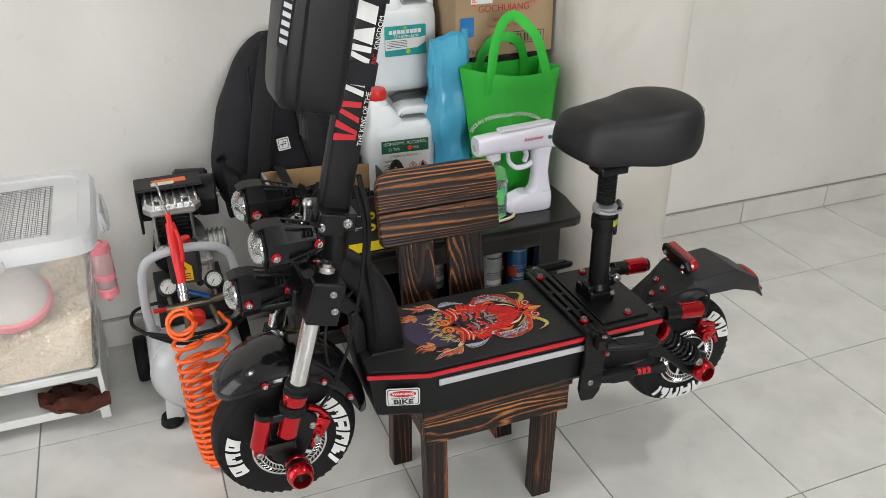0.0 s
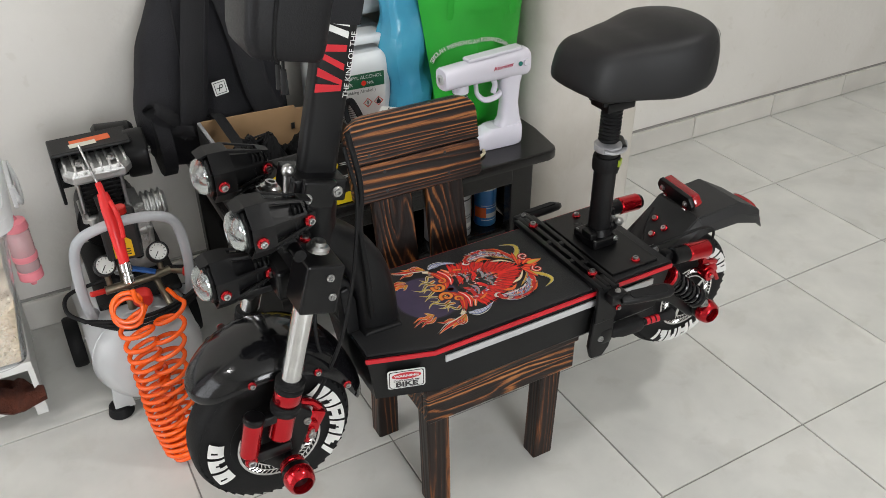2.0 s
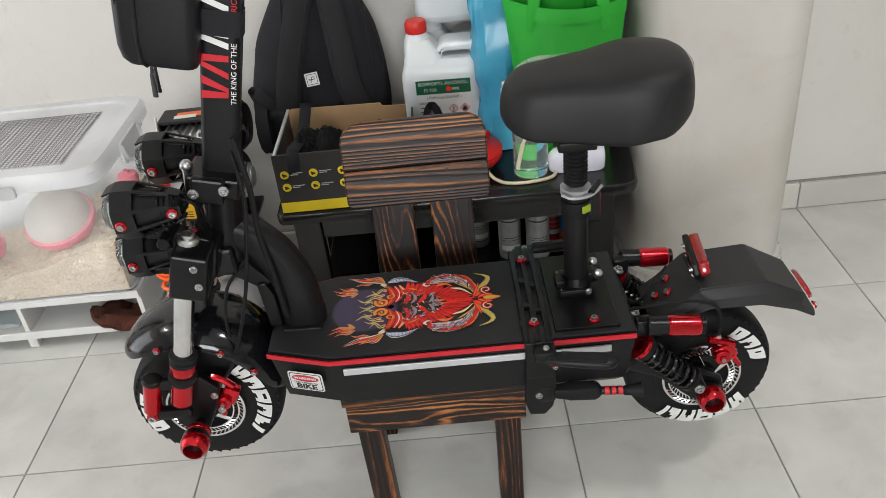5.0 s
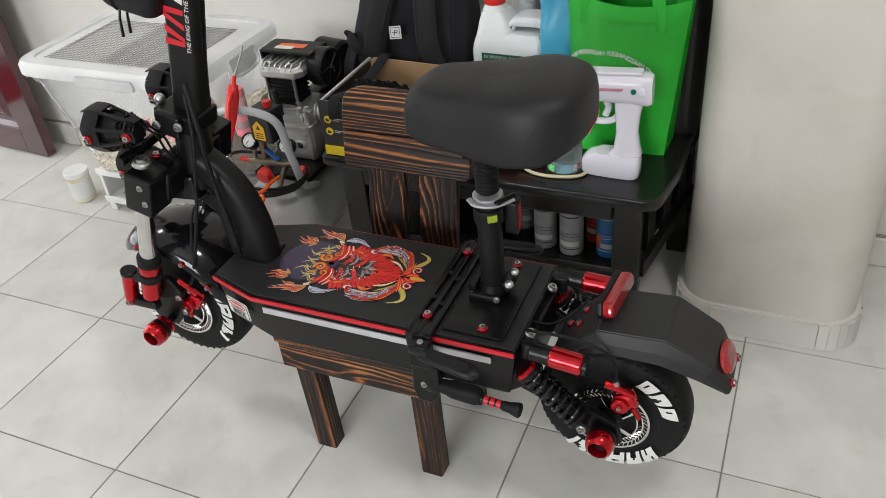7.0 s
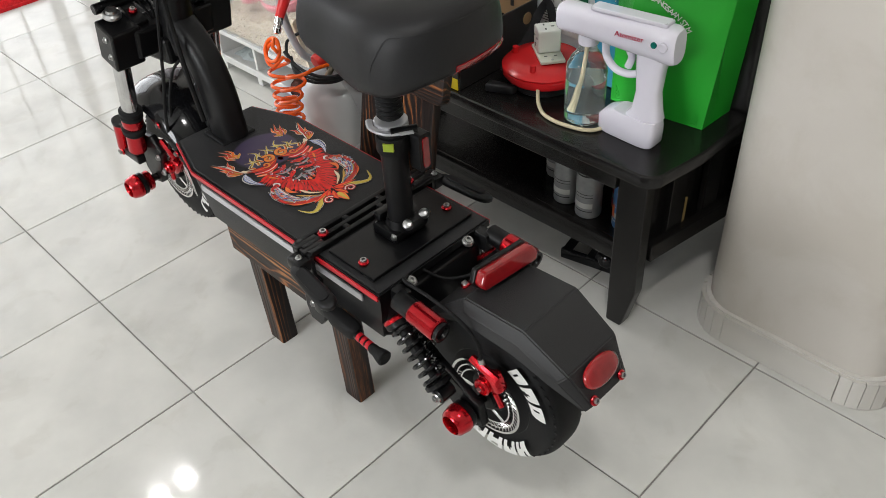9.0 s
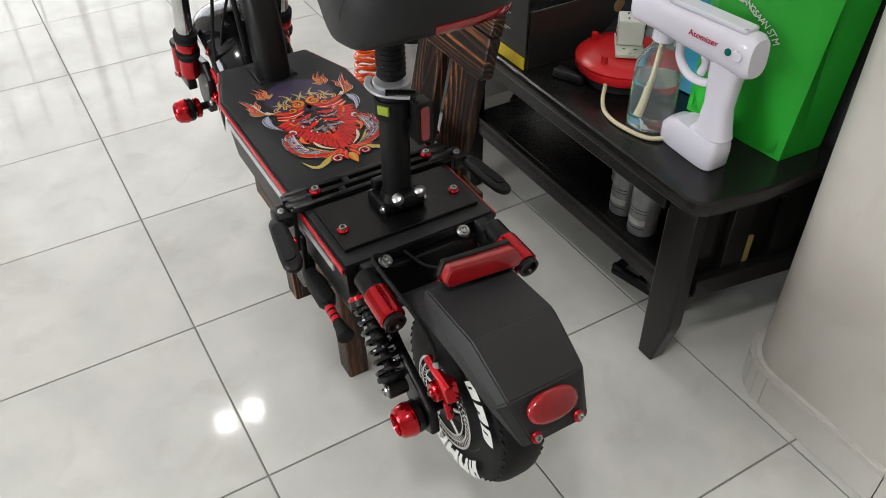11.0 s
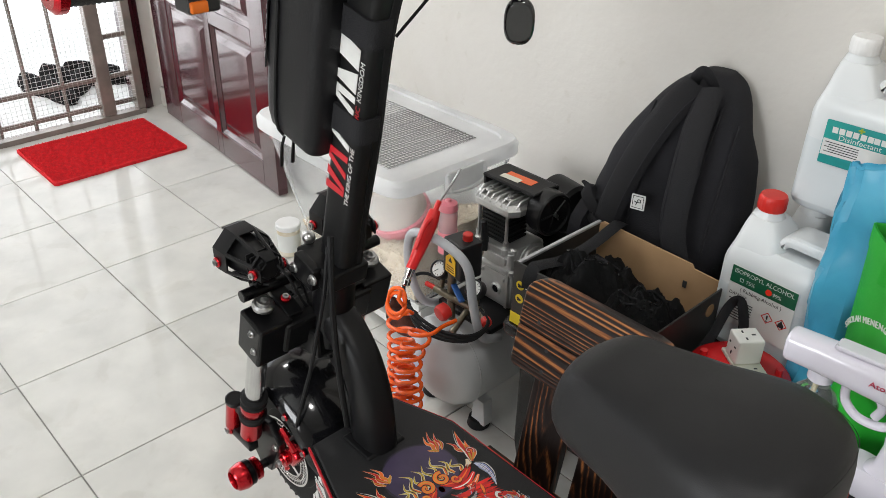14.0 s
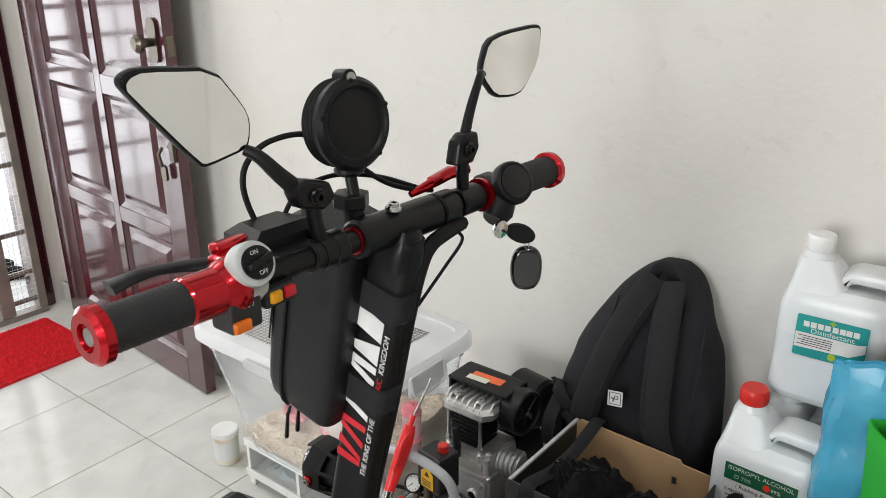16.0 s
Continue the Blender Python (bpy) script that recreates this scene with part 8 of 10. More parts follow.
def alcohol_can():
    w, dpt, h = 0.186, 0.135, 0.292
    j, m = jerry_can("jerrycan", 0.196, 0.994, BT, w, dpt, h, -3, "cap_red", "white plastic jerrycan of rubbing alcohol with a red cap", -1)
    f = m @ axes((0.004, -dpt / 2 - 0.0012, 0.119), (1, 0, 0), (0, 0, 1))
    lab = part("label", moved(prism(rounded(0.128, 0.120, 0.003), 0.001), f), "label_white", j, "white label with a dark green band")
    part("label_band", moved(box((0, 0.042, 0.0014), (0.127, 0.034, 0.0006)), f), "label_green", lab)
    part("lettering", [lettering("ISOPROPYL ALCOHOL", 0.0118, f @ pose(0.0, 0.050, 0.0020), 0.0001, 0.98), lettering("75%", 0.0105, f @ pose(-0.024, 0.035, 0.0020), 0.0001), lettering("99%", 0.0105, f @ pose(0.028, 0.035, 0.0020), 0.0001)] +
         [moved(box((-0.041 + dx, 0.0352 + dy, 0.0020), sz), f) for dx, dy, sz in ((-0.003, 0, (0.001, 0.007, 0.0003)), (0.003, 0, (0.001, 0.007, 0.0003)), (0, 0.003, (0.007, 0.001, 0.0003)), (0, -0.003, (0.007, 0.001, 0.0003)))], "label_white", lab)
    part("sticker", cyl(f @ Vector((0.012, 0.036, 0.0018)), f @ Vector((0.012, 0.036, 0.0024)), 0.0062, seg=20), "sticker_red", lab, "round red sticker")
    part("lettering", [lettering("( Rubbing Alcohol )", 0.0105, f @ pose(0.0, 0.016, 0.0013), 0.0001), lettering("DANGER", 0.0090, f @ pose(-0.042, 0.003, 0.0013), 0.0001)] +
         [moved(box((-0.034 + 0.004 * (k % 2), -0.008 - 0.0055 * k, 0.0012), (0.048 - 0.008 * (k % 2), 0.0018, 0.0003)), f) for k in range(8)], "ink", lab)
    for dx in (0.020, 0.047):
        for k in range(4):
            a = 45 + 90 * k
            part("hazard_sign", moved(box((dx + 0.0076 * math.cos(radians(a)) * 0.99, -0.014 + 0.0076 * math.sin(radians(a)), 0.0013), (0.0016, 0.0165, 0.0004), 0, rot=(0, 0, a)), f), "cap_red", lab)
        part("hazard_mark", [moved(box((dx, -0.013, 0.0013), (0.0028, 0.008, 0.0004)), f), moved(box((dx, -0.0205, 0.0013), (0.0028, 0.0024, 0.0004)), f)] if dx < 0.03 else
             [moved(prism([(-0.005, -0.006), (0.005, -0.006), (0.0055, 0.0), (0.002, 0.004), (0.0, 0.009), (-0.003, 0.003), (-0.0055, 0.0)], 0.0004), f @ pose(dx, -0.014, 0.0012))], "ink", lab)


alcohol_can()


def disinfectant_cans():
    w, dpt, h = 0.190, 0.130, 0.292
    jerry_can("jerrycan", 0.232, 1.110, BT, w, dpt, h - 0.02, 0, "cap_white", "white plastic jerrycan standing behind another", -1)
    zt = BT + 0.2715
    j, m = jerry_can("jerrycan", 0.241, 1.105, zt, w, dpt, h, 2, "cap_white", "white plastic jerrycan of disinfectant stacked on another", -1)
    f = m @ axes((0.0, -dpt / 2 - 0.0012, 0.134), (1, 0, 0), (0, 0, 1)) @ Matrix.Diagonal((1.08, 0.92, 1, 1))
    lab = part("label", moved(prism(rounded(0.106, 0.084, 0.003), 0.001), f), "label_teal", j, "teal and white label")
    part("label_panel", moved(prism([(-0.052, -0.025), (0.030, -0.022), (0.052, -0.008), (0.052, 0.010), (0.040, 0.006), (-0.052, 0.006)], 0.0005), f @ pose(0, 0, 0.0010)), "label_white", lab)
    # the maker's mark as plain bars, the kind of liquid in letters
    for x in (-0.042, -0.0315, -0.021, -0.0105, 0.001, 0.0115, 0.021, 0.0315):
        part("mark_bar", moved(prism([(x, 0.0195), (x + 0.0085, 0.0195), (x + 0.0085, 0.0305), (x, 0.0305)], 0.0003), f @ pose(0, 0, 0.0012)), "label_white", lab)
    part("lettering", lettering("Disinfectant", 0.0135, f @ pose(0.002, 0.0125, 0.0013), 0.0001, 1.0), "label_white", lab)
    for k in range(5):
        part("print_bar", moved(box((-0.022 + 0.003 * (k % 2), 0.0005 - 0.0045 * k, 0.0018), (0.052 - 0.006 * (k % 2), 0.0014, 0.0003)), f), "ink", lab)
    part("dot", cyl(f @ Vector((0.006, -0.031, 0.0012)), f @ Vector((0.006, -0.031, 0.002)), 0.0065, seg=18), "lime", lab)
    part("dot", cyl(f @ Vector((0.045, 0.002, 0.0014)), f @ Vector((0.045, 0.002, 0.0022)), 0.0055, seg=18), "label_white", lab)
    part("cross_mark", [moved(box((0.0, 0.036, 0.0013), (0.010, 0.003, 0.0004)), f), moved(box((0.0, 0.036, 0.0013), (0.003, 0.010, 0.0004)), f)], "lime", lab)


disinfectant_cans()


def blue_bag():
    b = thing("plastic_bag", (0.33, 0.96, BT), "crumpled translucent sky-blue plastic bag standing on the bench", "bag")
    rings = []
    n = 30
    for i in range(16):
        t = i / 15
        w, dpt = 0.060 - 0.006 * t, 0.072 * (1 - t) ** 0.7 + 0.006
        ring = []
        for k in range(n):
            a = 2 * math.pi * k / n
            q = 1 + 0.20 * noise.noise((math.cos(a) * 1.7, math.sin(a) * 1.7, t * 5.0)) + 0.13 * noise.noise((math.cos(a) * 5, math.sin(a) * 5, t * 13))
            sway = 0.012 * t * noise.noise((math.cos(a) * 2.2, t * 6.0, 3.0))
            ring.append(Vector((0.332 - 0.010 * t + w * q * math.copysign(abs(math.cos(a)) ** 0.7, math.cos(a)), 0.962 - 0.020 * t + dpt * q * math.sin(a) + sway, BT + 0.002 + (0.424 + 0.014 * math.cos(a) + 0.010 * noise.noise((math.cos(a) * 3, 7, 1))) * t)))
        rings.append(ring)
    part("film", loft(rings), "blue_film", b, sharp=24)
    part("torn_edge", loft([[p + Vector((0, 0, dz + (0.004 * noise.noise((p.x * 90, 1, 2)) if dz > 0.005 else 0))) for p in rings[-1]] for dz in (0.0005, 0.008)], cap=False), "blue_film", b, sharp=30)


blue_bag()


def black_case():
    c = thing("storage_case", (0.508, 1.06, BT), "black glossy storage case standing on the bench behind a bag", "case")
    part("body", loft([superring((0.508, 1.065, z), 0.118 * k, 0.108 * k, 7.0, 40) for z, k in ((BT + 0.0005, 0.97), (BT + 0.01, 1.0), (0.756, 1.0), (0.768, 0.985))]), "bench_black", c, sharp=50)
    part("lid", loft([superring((0.508, 1.065, z), 0.120 * k, 0.110 * k, 7.0, 40) for z, k in ((0.768, 1.0), (0.788, 1.0), (0.794, 0.97))]), "bench_black", c, sharp=50)


black_case()


def carton():
    z0 = 0.7945
    b = thing("cardboard_box", (0.50, 1.06, z0), "brown cardboard carton of hot sauce stacked on a case", "box")
    x0, x1, y0, y1, z1 = 0.350, 0.628, 0.955, 1.165, 1.036
    f = axes(((x0 + x1) / 2, y0 - 0.0006, (z0 + z1) / 2), (1, 0, 0), (0, 0, 1))
    body = part("body", box(((x0 + x1) / 2, (y0 + y1) / 2, (z0 + z1) / 2 + 0.0004), (x1 - x0, y1 - y0, z1 - z0), 0.002), "carton_brown", b)
    part("flap", [box(((x0 + x1) / 2, y0 + 0.051, z1 + 0.0022), (x1 - x0, 0.101, 0.003), 0.001), box(((x0 + x1) / 2, y1 - 0.051, z1 + 0.0022), (x1 - x0, 0.101, 0.003), 0.001)], "carton_brown", b)
    part("tape", [box(((x0 + x1) / 2, (y0 + y1) / 2, z1 + 0.0042), (x1 - x0 - 0.002, 0.05, 0.0008))], "skin_tape", b)
    part("lettering", [lettering("GOCHUJANG", 0.025, f @ pose(-0.005, 0.001, 0.0008), 0.0001, 0.95), lettering("Spicy & Sweet", 0.0125, f @ pose(0.0, -0.026, 0.0008), 0.0001), lettering("Premium Hot Sauce", 0.0125, f @ pose(0.0, -0.043, 0.0008), 0.0001)], "can_red", body)
    part("lettering", [lettering("300 g (     oz) x 20", 0.0135, f @ pose(-0.066, -0.104, 0.0008), 0.0001)], "ink", body)
    part("print_panel", [moved(box((0.064, -0.078, 0.0006), (0.098, 0.032, 0.0005)), f)], "ink", body)
    part("print_panel", [moved(box((0.064, -0.078, 0.0009), (0.094, 0.028, 0.0005)), f)], "carton_brown", body)
    rnd = random.Random(5)
    part("barcode", [moved(box((0.023 + 0.0042 * k, -0.078, 0.0014), (0.001 + 0.0018 * rnd.random(), 0.022, 0.0004)), f) for k in range(20)], "ink", body)
    part("print_panel", [moved(box((-0.108, -0.042, 0.0006), (0.038, 0.050, 0.0004)), f)], "can_blue", body)
    for dx in (-0.068, 0.100):
        part("fragile_label", [moved(box((dx, 0.046, 0.0008), (0.060, 0.062, 0.0006)), f)], "label_white", body, "white fragile sticker")
        part("lettering", [lettering("FRAGILE", 0.020, f @ pose(dx + (-0.020 if dx < 0 else -0.022), 0.046, 0.0014, 0, 0, 90), 0.0001)] + [moved(box((dx + 0.012, 0.056 - 0.012 * k, 0.0014), (0.026, 0.004, 0.0003)), f) for k in range(3)], "sticker_red", body)
    part("round_mark", [cyl(f @ Vector((-0.118, 0.062, 0.0004)), f @ Vector((-0.118, 0.062, 0.0012)), 0.010, seg=20)], "label_green", body)


carton()


def green_bag():
    b = thing("tote_bag", (0.47, 0.90, BT), "bright green non-woven tote bag standing on the bench", "bag")
    z0 = BT + 0.001
    # corners: front left, front right, back right, back left, below and above
    lo = [Vector(p) for p in ((0.376, 0.852, z0), (0.572, 0.864, z0), (0.576, 0.956, z0), (0.378, 0.950, z0))]
    hi = [Vector(p) for p in ((0.342, 0.908, 0.788), (0.604, 0.862, 0.778), (0.602, 0.950, 0.786), (0.348, 0.945, 0.792))]

    def panel(u, t, front):
        a, c = (lo[0].lerp(lo[1], u), hi[0].lerp(hi[1], u)) if front else (lo[3].lerp(lo[2], u), hi[3].lerp(hi[2], u))
        p = a.lerp(c, t)
        bulge = math.sin(math.pi * u) ** 0.7 * math.sin(math.pi * min(1, 0.08 + 0.92 * t))
        crease = -0.016 * math.exp(-((u - 0.30 - 0.16 * (1 - t)) / 0.05) ** 2) * min(1, t * 1.6) + 0.010 * math.exp(-((u - 0.62 + 0.10 * t) / 0.09) ** 2) * t
        wv = 0.010 * noise.noise((u * 3.2, t * 2.6, 1.0 if front else 5.0)) + 0.004 * noise.noise((u * 9 + t * 4, t * 6, 4.0))
        way = -1 if front else 1
        mouth = 0.062 * math.sin(math.pi * u ** 0.92) ** 0.8 * min(1.0, t / 0.55) ** 1.3 if front else 0.0   # the front sags open
        p.y += way * (0.012 * bulge + (wv - crease * 0.8) * bulge + mouth)
        p.z -= 0.010 * math.sin(math.pi * u) * t ** 4
        return p

    def gusset(v, t, right):
        """The side fold, pressed inwards towards the top."""
        f, r = (panel(1.0, t, True), panel(1.0, t, False)) if right else (panel(0.0, t, True), panel(0.0, t, False))
        p = f.lerp(r, v)
        p.x += (-1 if right else 1) * 0.034 * (1 - abs(2 * v - 1)) * t ** 0.7
        return p

    rings = []
    for i in range(25):
        t = i / 24
        ring = [panel(k / 30, t, True) for k in range(30)] + [gusset(k / 6, t, True) for k in range(6)] + [panel(1 - k / 30, t, False) for k in range(30)] + [gusset(1 - k / 6, t, False) for k in range(6)]
        rings.append(ring)
    skin = loft(rings, cap=False)
    floor_ring = [p + Vector((0, 0, 0.0005)) for p in rings[0]]
    bmesh.ops.solidify(skin, geom=skin.faces[:], thickness=0.0012)
    part("body", join(skin, prism([(p.x, p.y) for p in floor_ring], 0.0012, pose(0, 0, z0 - 0.0008))), "bag_green", b, sharp=24)
    # turned hem at the mouth, on both panels
    for front in (True, False):
        off = Vector((0, -0.0018 if front else 0.0018, 0))
        hem = loft([[panel(k / 30, t, front) + off for k in range(31)] for t in (0.905, 0.935, 0.97, 1.0)], cap=False, closed=False)
        bmesh.ops.solidify(hem, geom=hem.faces[:], thickness=0.0012)
        part("hem", hem, "bag_green", b, sharp=24)

    def strap(pts, name="handle"):
        return part(name, tube(smooth_line(pts, 6), 0.0125, 8, flat=0.14, up=(0, -1, 0.15)), "bag_green", b)

    fa, fb = panel(0.215, 0.93, True), panel(0.80, 0.93, True)
    strap([fa + Vector((0, -0.003, -0.030)), fa + Vector((0.002, -0.004, 0.02)), fa + Vector((0.010, -0.002, 0.09)), fa + Vector((0.034, 0.004, 0.146)), fa + Vector((0.070, 0.008, 0.158)), fb + Vector((-0.036, 0.004, 0.118)), fb + Vector((-0.012, 0.0, 0.060)), fb + Vector((-0.002, -0.004, 0.015)), fb + Vector((0, -0.003, -0.030))])
    ba, bb = panel(0.24, 0.93, False), panel(0.78, 0.93, False)
    strap([ba + Vector((0, -0.004, -0.02)), ba + Vector((0.004, -0.006, 0.03)), ba + Vector((0.030, -0.012, 0.075)), ba.lerp(bb, 0.5) + Vector((0.01, -0.020, 0.088)), bb + Vector((-0.022, -0.016, 0.066)), bb + Vector((-0.003, -0.008, 0.02)), bb + Vector((0, -0.004, -0.02))])
    # pressed stamps where the handles are joined, and the stamped bottom corners
    for p in (fa, fb):
        q = p + Vector((0, -0.0050, -0.012))
        part("stamp", [tube([q + Vector((r * math.cos(k * 0.5236), 0.0015, r * math.sin(k * 0.5236))) for k in range(12)], 0.0007, 6, loop=True) for r in (0.006, 0.0085)], "bag_green", b)
    for u in (0.06, 0.94):
        for k in range(3):
            d = 0.010 + 0.006 * k
            q = [panel(u, 0.02, True), panel(u, 0.02 + d * 3.4, True), panel(u + (d * 3.2 if u < 0.5 else -d * 3.2), 0.02, True)]
            part("stitching", tube([p + Vector((0, -0.0012, 0)) for p in q], 0.0006, 5, loop=True), "bag_green", b)
    # arc of letters on the front
    text = "SEKOLAH MENENGAH KEBANGSAAN ST M"
    out = []
    wide = {"I": 0.5, " ": 0.6, "M": 1.25, "N": 1.08, "G": 1.1, "O": 1.12, "L": 0.8, "E": 0.88, "T": 0.85, "S": 0.92}
    tot = sum(wide.get(ch, 1.0) for ch in text)
    run = 0
    at = lambda x, z: panel((x - 0.352) / 0.243, (z - z0) / 0.352, True)
    for ch in text:
        wd = wide.get(ch, 1.0)
        a = radians(172 - 156 * (run + wd / 2) / tot)
        run += wd
        if ch == " ":
            continue
        x, z = 0.452 + 0.094 * math.cos(a), 0.615 + 0.066 * math.sin(a)
        p, q = at(x, z), at(x + 0.004, z)
        tilt = (q.y - p.y) / max(1e-6, q.x - p.x)
        out.append(lettering(ch, 0.0142, axes((x, p.y - 0.0022, z), (math.sin(a), tilt * math.sin(a), -math.cos(a) * 0.8), (math.cos(a), tilt * math.cos(a), math.sin(a))), 0.0006))
    part("lettering", out, "white_print", b, "white arc of letters")


green_bag()


def atomizer():
    g = thing("atomizer_gun", (0.47, 0.775, BT), "white cordless atomizer spray gun with a clear bottle", "spray gun")
    a, b = Vector((0.322, 0.757, 0.628)), Vector((0.556, 0.770, 0.634))
    d = (b - a).normalized()
    m = axes(a, d, (0, 0, 1))           # x along the barrel, y up
    sect = ((0.0, 0.0215, 0.0235, 0.0), (0.004, 0.0235, 0.0255, 0.0), (0.05, 0.0240, 0.0265, 0.0), (0.12, 0.0245, 0.0290, -0.002), (0.20, 0.0250, 0.0330, -0.004), (0.226, 0.0245, 0.0335, -0.005), (0.234, 0.020, 0.029, -0.006))
    rings = []
    for t, w, h, o in sect:
        rings.append([m @ Vector((t, h * math.copysign(abs(math.sin(k * math.pi / 14)) ** 0.7, math.sin(k * math.pi / 14)) + o, w * math.copysign(abs(math.cos(k * math.pi / 14)) ** 0.7, math.cos(k * math.pi / 14)))) for k in range(28)])
    body = part("barrel", loft(rings), "atomizer_white", g, sharp=45)
    part("top_ridge", prism(rounded(0.15, 0.030, 0.006), 0.008, m @ axes((0.140, 0.026, 0), (1, 0, 0), (0, 0, -1)), 0.003), "atomizer_white", g)
    part("nozzle", [rev([(0.012, 0), (0.012, -0.003), (0.006, -0.004), (0.005, 0.004), (0.001, 0.004)], a - d * 0.0005, a + d, 20)], "grey_plastic", g)
    # handle and foot
    rings = []
    for t, x0, x1, w in ((-0.020, 0.158, 0.222, 0.020), (-0.055, 0.160, 0.212, 0.0185), (-0.10, 0.163, 0.207, 0.018), (-0.135, 0.158, 0.212, 0.020), (-0.150, 0.146, 0.216, 0.022)):
        cx, hx = (x0 + x1) / 2, (x1 - x0) / 2
        rings.append([m @ Vector((cx + q.x + 0.10 * (0.02 + t) * -0.0, t, q.y)) for q in superring((0, 0, 0), hx, w, 3.0, 28)])
    part("handle", loft(rings), "atomizer_white", g, sharp=60)
    rings = []
    for z, x0, x1, w in ((BT + 0.0005, 0.098, 0.214, 0.025), (BT + 0.006, 0.094, 0.218, 0.0275), (BT + 0.030, 0.094, 0.219, 0.0275), (BT + 0.042, 0.104, 0.218, 0.026), (BT + 0.052, 0.126, 0.216, 0.023)):
        cx, hx = (x0 + x1) / 2, (x1 - x0) / 2
        rings.append([Vector((a.x + cx + q.x, a.y + 0.010 + q.y + 0.055 * (cx + q.x - 0.17) * -1.0, z)) for q in superring((0, 0, 0), hx, w, 4.5, 36)])
    part("foot", loft(rings), "atomizer_white", g, sharp=50)
    part("trigger_guard", tube(smooth_line([m @ Vector((0.092, -0.028, 0)), m @ Vector((0.096, -0.058, 0)), m @ Vector((0.118, -0.078, 0)), m @ Vector((0.150, -0.078, 0)), m @ Vector((0.166, -0.066, 0))], 5), 0.0055, 10, flat=1.3), "atomizer_white", g)
    part("trigger", tube(smooth_line([m @ Vector((0.136, -0.026, 0)), m @ Vector((0.146, -0.046, 0)), m @ Vector((0.140, -0.066, 0))], 5), [0.007] * 11, 10), "atomizer_white", g)
    f = m @ axes((0.152, 0.003, 0.0252), (1, 0, 0), (0, 1, 0))
    part("lettering", lettering("Atomizer", 0.0132, f @ pose(0.0, 0.0, 0.0012), 0.0004, 1.1), "atomizer_red", body)
    part("indicator", [cyl(f @ Vector((0.047, -0.004, -0.001)), f @ Vector((0.047, -0.004, 0.0016)), 0.0055, seg=18)], "teal_led", g, "dark green indicator")
    part("button", [cyl(f @ Vector((0.064, -0.004, -0.002)), f @ Vector((0.064, -0.004, 0.0035)), 0.0085, seg=22, bev=0.001)], "atomizer_white", g)
    # bottle under the barrel
    bx, by = 0.376, 0.765
    part("bottle_cap", [cyl((bx, by, 0.584), (bx, by, 0.608), 0.019, seg=26, bev=0.002)], "atomizer_white", g)
    prof = [(0.033, 0.0005), (0.0375, 0.004), (0.0385, 0.010), (0.0385, 0.100), (0.0365, 0.114), (0.030, 0.128), (0.020, 0.139), (0.0165, 0.146), (0.0165, 0.156)]
    bt = part("bottle", rev(prof, (bx, by, BT), (bx, by, 1), 36), "bottle_plastic", g, "clear plastic bottle half full of water")
    bt.visible_shadow = False
    wt = part("liquid", rev([(0.0335, 0.003), (0.0367, 0.007), (0.0367, 0.086), (0.001, 0.0862)], (bx, by, BT), (bx, by, 1), 36), "water", g)
    wt.visible_shadow = False
    part("suction_tube", tube(smooth_line([(bx, by, 0.600), (bx - 0.004, by, 0.55), (bx - 0.012, by + 0.004, 0.49), (bx - 0.018, by + 0.006, BT + 0.012)], 5), 0.0032, 8), "hose_cream", g)


atomizer()


